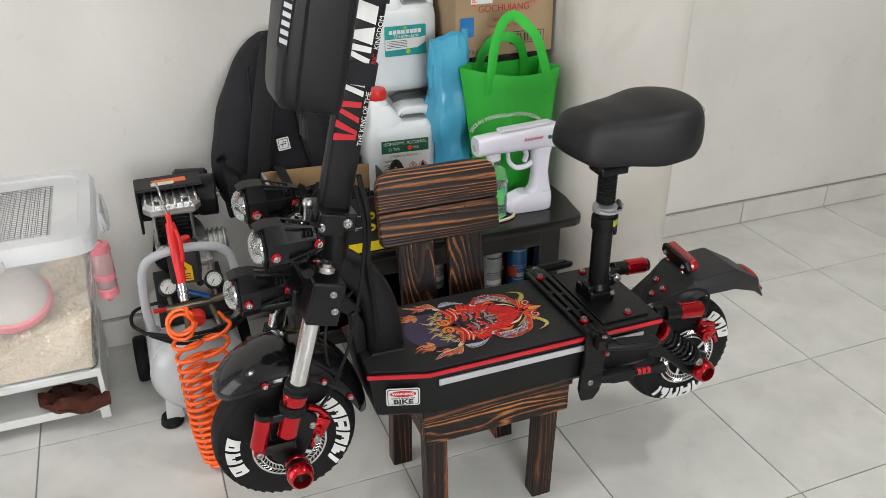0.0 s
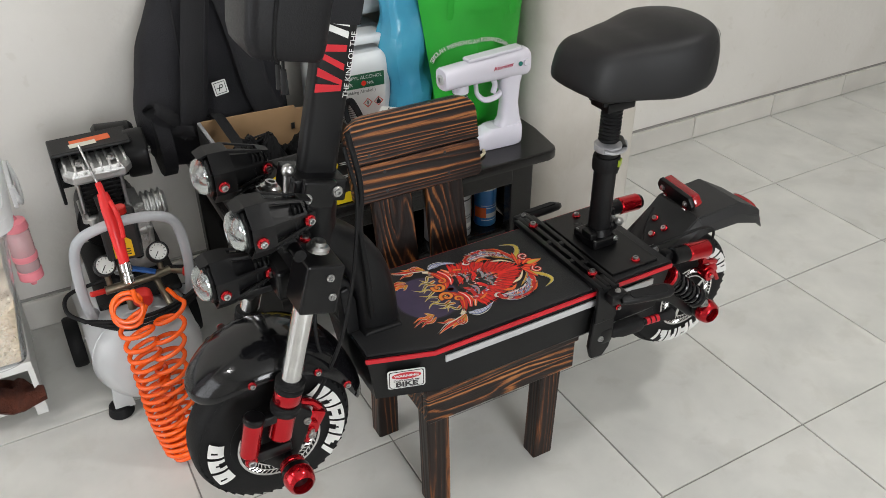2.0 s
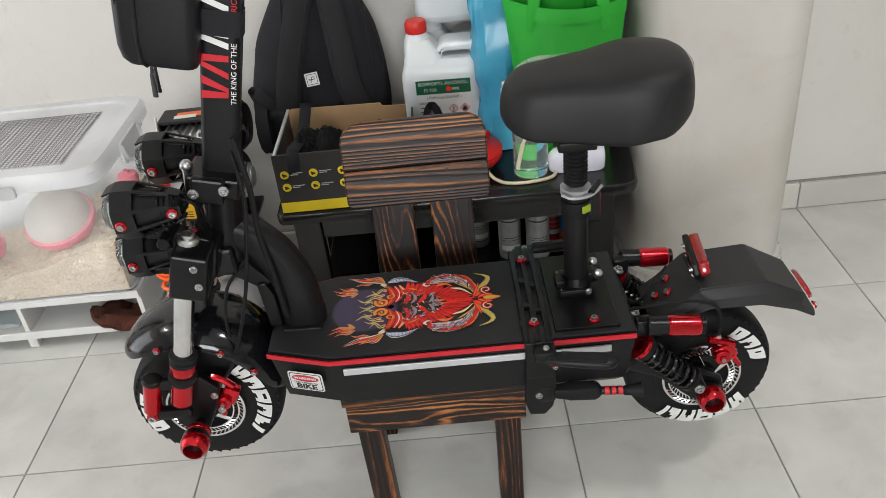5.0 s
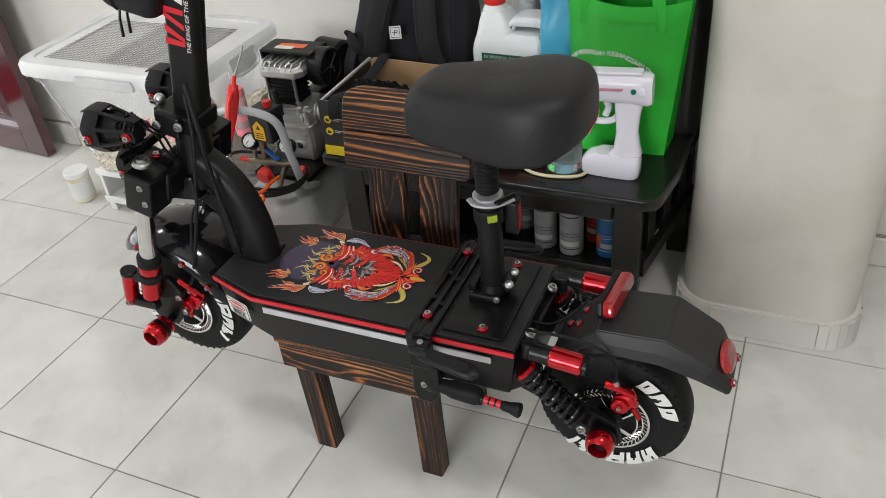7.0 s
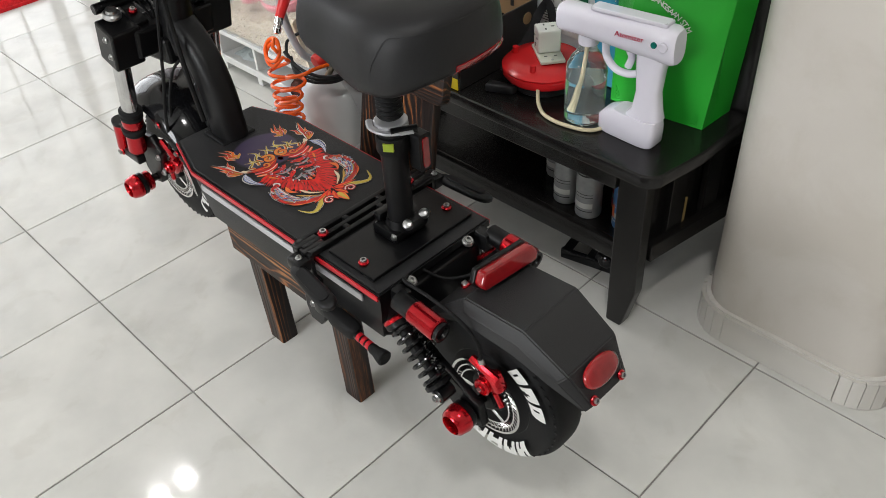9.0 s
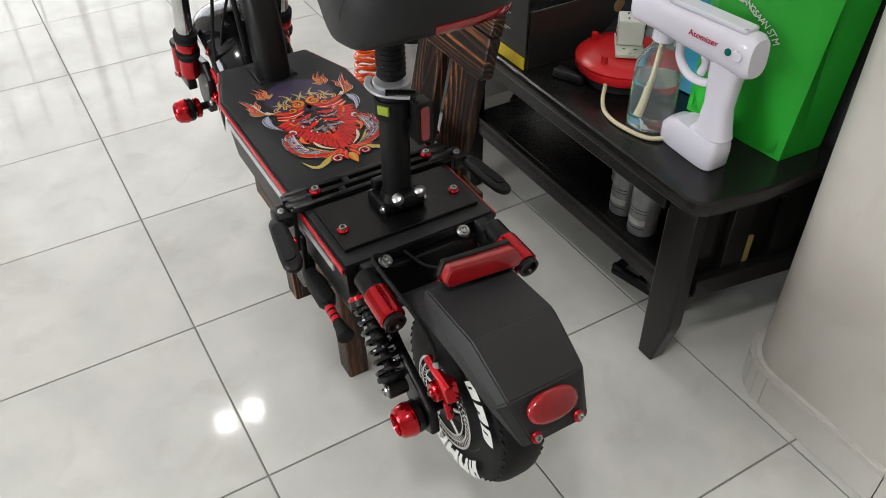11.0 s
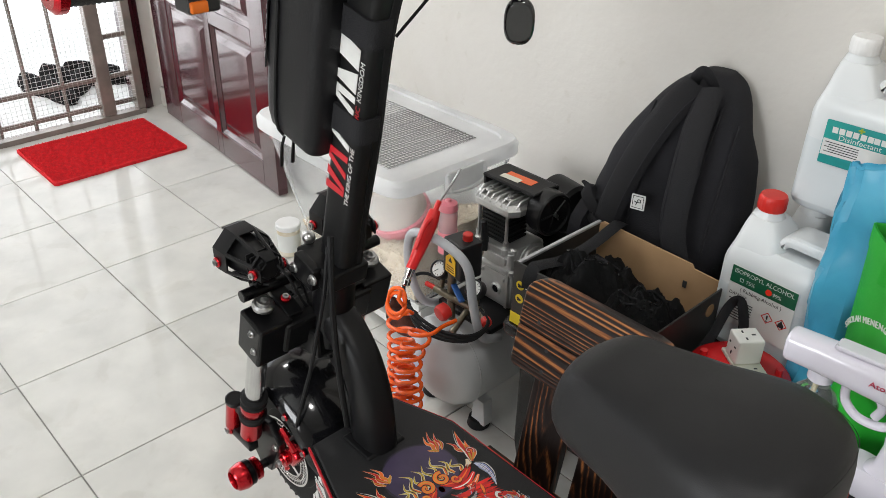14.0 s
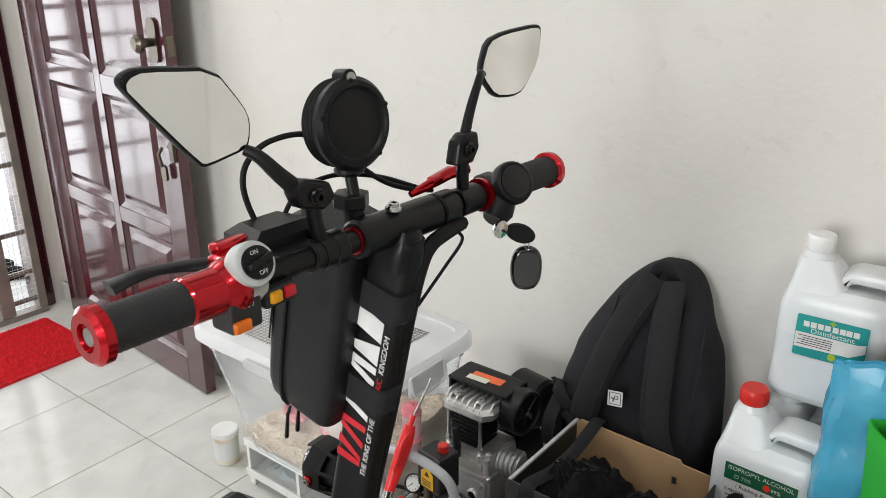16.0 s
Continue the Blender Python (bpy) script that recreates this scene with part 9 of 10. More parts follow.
def cable_reel():
    c = Vector((0.232, 0.822, BT))
    r = thing("extension_reel", tuple(c), "round red extension cable reel lying on the bench", "cable reel")
    part("base", [rev([(0.062, 0.0005), (0.066, 0.004), (0.060, 0.012), (0.045, 0.018), (0.045, 0.040)], c, c + Vector((0, 0, 1)), 40), prism([(-0.115, -0.085), (-0.06, -0.062), (-0.06, -0.045), (-0.12, -0.062)], 0.018, pose(c.x + 0.045, c.y - 0.02, BT + 0.0005), 0.004)], "reel_black", r)
    part("drum", rev([(0.050, 0.018), (0.080, 0.024), (0.086, 0.032), (0.086, 0.042), (0.064, 0.050), (0.062, 0.054)], c, c + Vector((0, 0, 1)), 48), "reel_red", r, "glossy red plastic drum")
    part("plate", [rev([(0.084, -0.006), (0.0865, -0.003), (0.076, 0.006), (0.050, 0.010), (0.001, 0.012)], c + Vector((0, 0, 0.050)), c + Vector((0, 0, 1)), 48)], "reel_red", r)
    m = pose(c.x + 0.004, c.y + 0.006, BT + 0.0625, 0, 0, -38)
    part("socket_plate", moved(box((0, 0, 0.003), (0.086, 0.050, 0.007), 0.002), m), "socket_cream", r, "cream double socket plate")
    part("screw", [cyl(m @ Vector((sx * 0.037, 0, 0.006)), m @ Vector((sx * 0.037, 0, 0.0072)), 0.003, seg=12) for sx in (-1, 1)], "steel", r)
    part("socket_holes", [moved(box((0.020, dy, 0.0066), (0.003, 0.006, 0.0006)), m) for dy in (-0.010, 0.010)], "ink", r)
    for dx, dy in ((-0.06, -0.02), (0.055, 0.03), (0.02, -0.062)):
        part("knob", cyl((c.x + dx, c.y + dy, BT + 0.054), (c.x + dx, c.y + dy, BT + 0.071), 0.0062, seg=14), "reel_red", r)
    cube = thing("plug_adaptor", tuple(m @ Vector((-0.012, 0, 0.0068))), "white cube plug adaptor in the socket", "adaptor")
    part("body", moved(box((-0.012, 0, 0.0308), (0.042, 0.046, 0.047), 0.003), m), "plug_white", cube)
    part("slot", [moved(box((-0.012, -0.0232, 0.036 + 0), (0.005, 0.0012, 0.003)), m @ pose(dx, 0, dz)) for dx, dz in ((-0.010, 0), (0.010, 0))] + [moved(box((-0.012, -0.0232, 0.020), (0.003, 0.0012, 0.007)), m)] +
         [moved(box((-0.012 + dx, dy, 0.0545), (0.006, 0.003, 0.0008)), m) for dx, dy in ((-0.010, -0.006), (0.010, -0.006))] + [moved(box((-0.012, 0.010, 0.0545), (0.003, 0.007, 0.0008)), m)], "ink", cube)
    solo("power_lead", tube(smooth_line([(0.272, 0.752, BT + 0.030), (0.288, 0.735, BT + 0.012), (0.312, 0.720, BT + 0.0045), (0.345, 0.712, BT + 0.0042), (0.375, 0.714, BT + 0.0042), (0.408, 0.722, BT + 0.0042), (0.428, 0.742, BT + 0.0042), (0.438, 0.80, BT + 0.0042)], 8), 0.0038, 10), "hose_cream", "cream power lead curling round a bottle", "cable")
    # loose strap behind the box
    solo("loose_strap", tube(smooth_line([(0.140, 0.80, BT + 0.004), (0.150, 0.86, BT + 0.05), (0.152, 0.905, BT + 0.105), (0.168, 0.912, BT + 0.122), (0.186, 0.905, BT + 0.085), (0.196, 0.895, BT + 0.042), (0.24, 0.905, BT + 0.004), (0.30, 0.905, BT + 0.004)], 7), 0.009, 8, flat=0.2, up=(0.4, -1, 0)), "strap_cloth", "black webbing strap looped over the shoe box", "strap")


cable_reel()


# ---- compressor ----
def compressor():
    cx, y0, y1, cz, r = -0.405, 0.70, 1.05, 0.170, 0.112
    c = thing("air_compressor", (cx, 0.87, 0), "small grey air compressor with a tank, gauges and black motor", "air compressor")
    tank = part("tank", rev([(0.001, -0.028), (0.04, -0.024), (0.08, -0.008), (0.102, 0.012), (r, 0.035), (r, y1 - y0 - 0.035), (0.102, y1 - y0 - 0.012), (0.08, y1 - y0 + 0.008), (0.04, y1 - y0 + 0.024), (0.001, y1 - y0 + 0.028)], (cx, y0, cz), (cx, y1, cz), 48), "tank_grey", c, sharp=60)
    for y in (0.735, 1.012):
        part("weld_seam", rev([(r + 0.0004, 0), (r + 0.002, 0.002), (r + 0.0004, 0.004)], (cx, y, cz), (cx, y1 + 1, cz), 48, cap=False), "tank_grey", tank)
    for x in (cx - 0.075, cx + 0.085):
        part("foot", [prism([(-0.022, 0.02), (0.022, 0.02), (0.016, 0.09), (-0.016, 0.09)], 0.03, axes((x, 0.79, 0), (1, 0, 0), (0, 0, 1)), 0.002)], "tank_grey", c)
        part("rubber_foot", rev([(0.026, 0.0005), (0.028, 0.004), (0.024, 0.024), (0.020, 0.026)], (x - 0.01, 0.775, 0), (x - 0.01, 0.775, 1)), "rubber", c)
    for x, s in ((cx - 0.135, -1), (cx + 0.135, 1)):
        part("wheel", rev([(0.030, -0.016), (0.058, -0.016), (0.062, -0.010), (0.062, 0.010), (0.058, 0.016), (0.030, 0.016), (0.026, 0.006), (0.008, 0.006), (0.008, 0.012), (0.001, 0.012)], (x, 1.00, 0.0625), (x + s, 1.00, 0.0625), 32), "rubber", c)
    part("axle", cyl((cx - 0.13, 1.00, 0.0625), (cx + 0.13, 1.00, 0.0625), 0.006, seg=12), "steel", c)
    part("wheel_bracket", box((cx, 1.00, 0.078), (0.20, 0.03, 0.03), 0.003), "tank_grey", c)
    # loop handle
    hp = smooth_line([(cx - 0.080, 0.80, 0.262), (cx - 0.088, 0.735, 0.30), (cx - 0.092, 0.700, 0.40), (cx - 0.080, 0.692, 0.488), (cx - 0.030, 0.690, 0.515), (cx + 0.050, 0.690, 0.515), (cx + 0.100, 0.692, 0.488), (cx + 0.112, 0.700, 0.40), (cx + 0.108, 0.735, 0.30), (cx + 0.100, 0.80, 0.262)], 7)
    part("carry_handle", tube(hp, 0.0100, 14), "handle_grey", c, "bent grey tube handle")
    # motor platform, crankcase with ribs, cylinder, head
    part("platform", box((cx + 0.015, 0.905, 0.287), (0.17, 0.27, 0.014), 0.003), "black_metal", c)
    # crankcase: a stepped block, wider above its ridge, with raised panels on the front
    def slab(x0, x1, y0, y1, z, r=0.010):
        return [Vector(((x0 + x1) / 2 + x, (y0 + y1) / 2 + y, z)) for x, y in rounded(x1 - x0, y1 - y0, r, 3)]

    case = part("crankcase", loft([slab(*q) for q in ((-0.420, -0.334, 0.862, 0.960, 0.294), (-0.424, -0.330, 0.856, 0.965, 0.300), (-0.426, -0.326, 0.853, 0.968, 0.385), (-0.426, -0.326, 0.848, 0.970, 0.391), (-0.424, -0.325, 0.848, 0.970, 0.398), (-0.420, -0.328, 0.851, 0.970, 0.402), (-0.414, -0.334, 0.853, 0.970, 0.438))]), "cast_alu", c, "stepped cast aluminium crankcase", sharp=25)
    part("panel", prism(rounded(0.058, 0.022, 0.007), 0.006, axes((-0.372, 0.853, 0.420), (1, 0, 0), (0, 0, 1)), 0.002), "cast_alu", case)
    part("panel", prism([(-0.040, -0.034), (0.040, -0.034), (0.044, 0.030), (0.030, 0.038), (-0.034, 0.038), (-0.044, 0.028)], 0.005, axes((-0.376, 0.857, 0.344), (1, 0, 0), (0, 0, 1)), 0.002), "cast_alu", case)
    part("web", prism([(-0.004, -0.05), (0.004, -0.05), (0.004, 0.052), (-0.004, 0.052)], 0.010, axes((-0.336, 0.858, 0.352), (1, 0, 0), (0, 0, 1)), 0.002), "cast_alu", case)
    part("deck_flange", prism([(-0.062, -0.040), (-0.050, -0.052), (0.040, -0.052), (0.058, -0.040), (0.058, 0.052), (-0.062, 0.052)], 0.010, pose(-0.392, 0.905, 0.436), 0.003), "cast_alu", case)
    for x, y in ((-0.446, 0.872), (-0.436, 0.858), (-0.354, 0.858), (-0.340, 0.872)):
        part("boss", rev([(0.009, 0), (0.009, 0.014), (0.006, 0.016), (0.001, 0.0165)], (x, y, 0.434), (x, y, 1), 16), "cast_alu", case)
    # ribbed sleeve towards the motor
    prof = [(0.024, 0.0)]
    for k in range(4):
        prof += [(0.026, 0.003 + 0.012 * k), (0.032, 0.005 + 0.012 * k), (0.032, 0.009 + 0.012 * k), (0.026, 0.011 + 0.012 * k)]
    part("sleeve", rev(prof + [(0.024, 0.052)], (-0.335, 0.912, 0.418), (1, 0.912, 0.418), 28), "cast_alu", case, sharp=50)
    for x, z in ((-0.414, 0.312), (-0.414, 0.372), (-0.344, 0.372), (-0.392, 0.428)):
        bolt((x, 0.8535, z), (0, -1, 0), 0.0058, case, "steel")
    part("plug_boss", rev([(0.015, 0), (0.015, 0.012), (0.013, 0.015), (0.010, 0.015), (0.010, 0.011), (0.001, 0.011)], (-0.367, 0.860, 0.342), (-0.367, 0.0, 0.342), 22), "cast_alu", case)
    part("sight_plug", cyl((-0.367, 0.8475, 0.342), (-0.367, 0.8490, 0.342), 0.0095, seg=18), "black_gloss", case)
    part("motor", cyl((-0.400, 0.965, 0.370), (-0.390, 1.085, 0.370), 0.066, seg=32, bev=0.006), "black_satin", c)
    # cylinder with fins, push rods, head
    for k in range(8):
        part("cylinder_fin", box((-0.404, 0.906, 0.450 + 0.0100 * k), (0.076, 0.070, 0.0050), 0.001), "black_satin", c)
    part("cylinder", box((-0.404, 0.906, 0.486), (0.070, 0.064, 0.084), 0.004), "black_satin", c, "black finned cylinder")
    for x in (-0.446, -0.362):
        part("pushrod", [cyl((x, 0.868, 0.440), (x, 0.868, 0.530), 0.0042, seg=10), cyl((x, 0.868, 0.446), (x, 0.868, 0.458), 0.0075, seg=6)], "steel", c)
    head = part("cylinder_head", loft([[Vector((-0.402 + x * k, 0.902 + y * k, z)) for x, y in ((-0.066, -0.020), (-0.050, -0.044), (0.050, -0.044), (0.066, -0.022), (0.066, 0.044), (-0.066, 0.044))] for z, k in ((0.524, 0.93), (0.529, 1.0), (0.541, 1.0), (0.552, 0.88))]), "cast_alu", c, "finned aluminium cylinder head", sharp=20)
    for k in range(8):
        x = -0.459 + 0.0163 * k
        y0 = 0.860 if 0 < k < 7 else 0.876
        part("head_fin", prism([(y0, 0.530), (0.940, 0.530), (0.940, 0.560), (y0 + 0.014, 0.560), (y0 - 0.001, 0.548)], 0.0052, Matrix(((0, 0, 1, x - 0.0026), (1, 0, 0, 0), (0, 1, 0, 0), (0, 0, 0, 1))), 0.0015), "cast_alu", head)
    for x in (-0.432, -0.372):
        bolt((x, 0.884, 0.556), (0, 0, 1), 0.0105, head, "steel")
    # black shroud over the back of the head, with stickers
    part("shroud", [box((-0.400, 0.944, 0.574), (0.156, 0.080, 0.008), 0.004), box((-0.475, 0.946, 0.520), (0.007, 0.076, 0.114), 0.003), box((-0.400, 0.986, 0.520), (0.156, 0.008, 0.112), 0.003)], "black_satin", c, "black plastic shroud")
    part("sticker", box((-0.398, 0.945, 0.5784), (0.078, 0.026, 0.0008), rot=(0, 0, 3)), "orange_label", c, "orange warning sticker")
    part("sticker", box((-0.414, 0.930, 0.5790), (0.052, 0.018, 0.0008), rot=(0, 0, 3)), "socket_cream", c)
    # round air filter on the side
    q, w = Vector((-0.293, 0.945, 0.528)), Vector((1, -0.10, 0)).normalized()
    fan = part("air_filter", rev([(0.034, -0.046), (0.048, -0.044), (0.051, -0.038), (0.051, -0.002), (0.048, 0.002), (0.044, 0.002), (0.042, -0.004), (0.001, -0.004)], q, q + w, 40), "black_satin", c, "round black air filter housing")
    up = Vector((0, 0, 1))
    part("wing_nut", [cyl(q - w * 0.005, q + w * 0.008, 0.0045, seg=10), box(q + w * 0.006, (0.004, 0.004, 0.024), 0.0015, rot=(25, 0, -6))], "steel", fan)
    for a in (0.4, 1.65, 2.9, 4.2, 5.4):
        part("filter_spoke", tube([q - w * 0.0035, q - w * 0.0035 + (up * math.cos(a) + w.cross(up) * math.sin(a)) * 0.041], 0.0028, 6), "black_satin", fan)
    part("fan_cowl", cyl((-0.385, 1.035, 0.505), (-0.300, 1.030, 0.505), 0.062, 0.058, seg=32, bev=0.008), "black_satin", c)
    # pressure switch
    sw = part("pressure_switch", [prism([(-0.034, -0.030), (0.034, -0.030), (0.034, 0.030), (-0.034, 0.030)], 0.088, pose(-0.398, 0.769, 0.402, 0, 0, -8), 0.006)], "switch_black", c, "black pressure switch box with a red button")
    part("button", cyl((-0.388, 0.773, 0.489), (-0.388, 0.773, 0.506), 0.0115, seg=18, bev=0.002), "cap_red", sw)
    f = axes((-0.4025, 0.7378, 0.438), (1, -0.14, 0), (0, 0, 1))
    part("warning_sign", prism([(-0.018, -0.026), (0.018, -0.026), (0.018, 0.010), (0.0, 0.026), (-0.018, 0.010)], 0.0012, f), "yellow_label", sw, "yellow warning plate")
    part("print_bar", [moved(box((0, -0.008 - 0.006 * k, 0.0016), (0.026, 0.0022, 0.0004)), f) for k in range(3)] + [moved(prism([(-0.007, 0.003), (0.007, 0.003), (0.0, 0.015)], 0.0005), f @ pose(0, 0, 0.0012))], "ink", sw)
    part("dipstick", [cyl((-0.413, 0.852, 0.452), (-0.417, 0.850, 0.498), 0.0085, seg=14, bev=0.002), cyl((-0.412, 0.853, 0.425), (-0.413, 0.852, 0.454), 0.010, seg=14)], "switch_black", c)
    # manifold: pipes, gauges, taps
    part("manifold", [tube(smooth_line([(-0.455, 0.742, 0.345), (-0.41, 0.744, 0.345), (-0.36, 0.748, 0.345), (-0.325, 0.755, 0.345)], 4), 0.009, 10), cyl((-0.412, 0.752, 0.28), (-0.412, 0.752, 0.405), 0.010, seg=14), cyl((-0.325, 0.755, 0.345), (-0.300, 0.745, 0.340), 0.008, seg=12), tube([(-0.355, 0.748, 0.335), (-0.350, 0.715, 0.318), (-0.345, 0.69, 0.305)], 0.0075, 10)], "brass", c, "brass pipe manifold")
    for x, y, z in ((-0.443, 0.742, 0.402), (-0.340, 0.750, 0.397)):
        w = Vector((0.10, -0.80, 0.62)).normalized()
        p = Vector((x, y, z))
        ga = part("gauge", rev([(0.018, -0.022), (0.0210, -0.018), (0.0210, 0.005), (0.0185, 0.007), (0.0172, 0.002), (0.001, 0.002)], p, p + w, 30), "switch_black", c, "small round pressure gauge")
        part("dial", rev([(0.0170, 0), (0.001, 0.0003)], p + w * 0.0022, p + w, 30), "gauge_face", ga)
        e = w.orthogonal().normalized()
        part("needle", [tube([p + w * 0.004, p + w * 0.004 + e * 0.011], 0.0009, 6)], "ink", ga)
        part("tick", [tube([p + w * 0.003 + (e * math.cos(t) + w.cross(e) * math.sin(t)) * 0.012, p + w * 0.003 + (e * math.cos(t) + w.cross(e) * math.sin(t)) * 0.0155], 0.0006, 4) for t in [0.5 * k for k in range(11)]], "ink", ga)
        part("stem", cyl(p - w * 0.022, (x, y + 0.006, 0.345), 0.006, seg=12), "brass", ga)
    part("regulator_knob", [rev([(0.014, 0), (0.019, 0.003), (0.020, 0.020), (0.017, 0.026), (0.001, 0.027)], (-0.392, 0.722, 0.330), (-0.400, 0.62, 0.330 - 0.02), 20)], "cap_red", c, "red regulator knob")
    part("tap_handle", [box((-0.378, 0.738, 0.372), (0.052, 0.014, 0.006), 0.002, rot=(0, 18, -20))], "knob_blue", c)
    part("tap_handle", [cyl((-0.300, 0.745, 0.340), (-0.285, 0.738, 0.338), 0.012, seg=16, bev=0.002)], "cap_red", c)
    part("tap_handle", [box((-0.468, 0.742, 0.345), (0.034, 0.010, 0.010), 0.003, rot=(0, 10, 15))], "cap_red", c)
    part("power_cord", [tube(smooth_line([(cx - 0.10 + 0.004 * k, 0.685 + 0.006 * k, 0.325 - 0.008 * k), (cx - 0.03, 0.672 - 0.004 * k, 0.310 - 0.008 * k), (cx + 0.05, 0.672 - 0.004 * k, 0.312 - 0.007 * k), (cx + 0.118, 0.690, 0.330 - 0.006 * k), (cx + 0.125, 0.735, 0.345), (cx + 0.06, 0.76, 0.35)], 7), 0.0042, 8) for k in range(3)] +
         [tube(smooth_line([(cx - 0.10, 0.69, 0.320), (cx - 0.128, 0.72, 0.335), (cx - 0.115, 0.765, 0.345), (cx - 0.04, 0.775, 0.35)], 7), 0.0042, 8)], "rubber", c, "black power cord wound round the handle")


compressor()


def blow_gun():
    g = thing("air_blow_gun", (-0.412, 0.67, 0.5), "red air blow gun with an orange coiled hose", "blow gun")
    pts = [(-0.414, 0.632, 0.462), (-0.414, 0.650, 0.490), (-0.413, 0.668, 0.522), (-0.414, 0.688, 0.553), (-0.416, 0.702, 0.577)]
    part("body", tube(smooth_line(pts, 5), [0.0085 + 0.0035 * math.sin(math.pi * min(1, k / 20) ** 1.5) for k in range(21)], 12, flat=1.3), "gun_red", g, sharp=60)
    part("trigger", tube(smooth_line([(-0.408, 0.684, 0.566), (-0.404, 0.662, 0.556), (-0.403, 0.645, 0.530), (-0.405, 0.638, 0.512)], 5), 0.0044, 8), "gun_red", g)
    part("hook", tube(smooth_line([(-0.416, 0.702, 0.576), (-0.417, 0.710, 0.587), (-0.418, 0.715, 0.592)], 4), 0.006, 8), "gun_red", g)
    part("tip", tube(smooth_line([(-0.417, 0.708, 0.586), (-0.421, 0.735, 0.603), (-0.425, 0.762, 0.621), (-0.429, 0.785, 0.640)], 5), 0.0024, 10), "steel", g)
    part("coupling", [rev([(0.007, 0), (0.0105, 0.002), (0.0105, 0.018), (0.008, 0.020), (0.008, 0.026), (0.010, 0.028), (0.010, 0.040), (0.0065, 0.042)], (-0.414, 0.634, 0.466), (-0.416, 0.606, 0.402), 18)], "chrome", g)
    # coiled hose: one strand of loops hangs to the floor, the other climbs back to the tap
    def coil(path, loops, r0, r1, pitch, start):
        line = smooth_line(path, 12)
        lengths = [0.0]
        for p, q in zip(line, line[1:]):
            lengths.append(lengths[-1] + (q - p).length)
        n = loops * 18
        out = []
        for k in range(n + 1):
            t = (k / n) ** pitch
            want = t * lengths[-1]
            i = max(j for j in range(len(lengths)) if lengths[j] <= want + 1e-9)
            i = min(i, len(line) - 2)
            c = line[i].lerp(line[i + 1], (want - lengths[i]) / max(1e-9, lengths[i + 1] - lengths[i]))
            a = start + 2 * math.pi * k / 18
            r = r0 + (r1 - r0) * t
            out.append(c + Vector((r * math.cos(a), r * 0.9 * math.sin(a), 0.010 * math.cos(a + 0.6) * (1 - 0.5 * t))))
        return out

    pts = [Vector((-0.415, 0.606, 0.420)), Vector((-0.414, 0.598, 0.400))]
    for k in range(1, 34):
        a = -0.6 + 2 * math.pi * k / 17
        pts.append(Vector((-0.432 + 0.027 * math.cos(a), 0.606 + 0.012 * math.sin(a), 0.392 - 0.012 * k / 17 + 0.022 * math.sin(a))))
    pts += coil([Vector(p) for p in ((-0.428, 0.612, 0.365), (-0.424, 0.612, 0.30), (-0.420, 0.608, 0.20), (-0.416, 0.594, 0.11), (-0.402, 0.570, 0.030))], 17, 0.029, 0.030, 0.66, 0.0)
    pts += coil([Vector(p) for p in ((-0.390, 0.566, 0.020), (-0.388, 0.582, 0.075), (-0.384, 0.602, 0.14), (-0.381, 0.596, 0.24), (-0.368, 0.602, 0.305), (-0.356, 0.624, 0.345))], 14, 0.030, 0.028, 1.6, 0.0)
    pts += smooth_line([pts[-1], (-0.336, 0.650, 0.345), (-0.340, 0.678, 0.340), (-0.344, 0.700, 0.335)], 6)[1:]
    part("coiled_hose", tube(pts, 0.0047, 8), "hose_orange", g, "bright orange coiled air hose", sharp=80)


blow_gun()


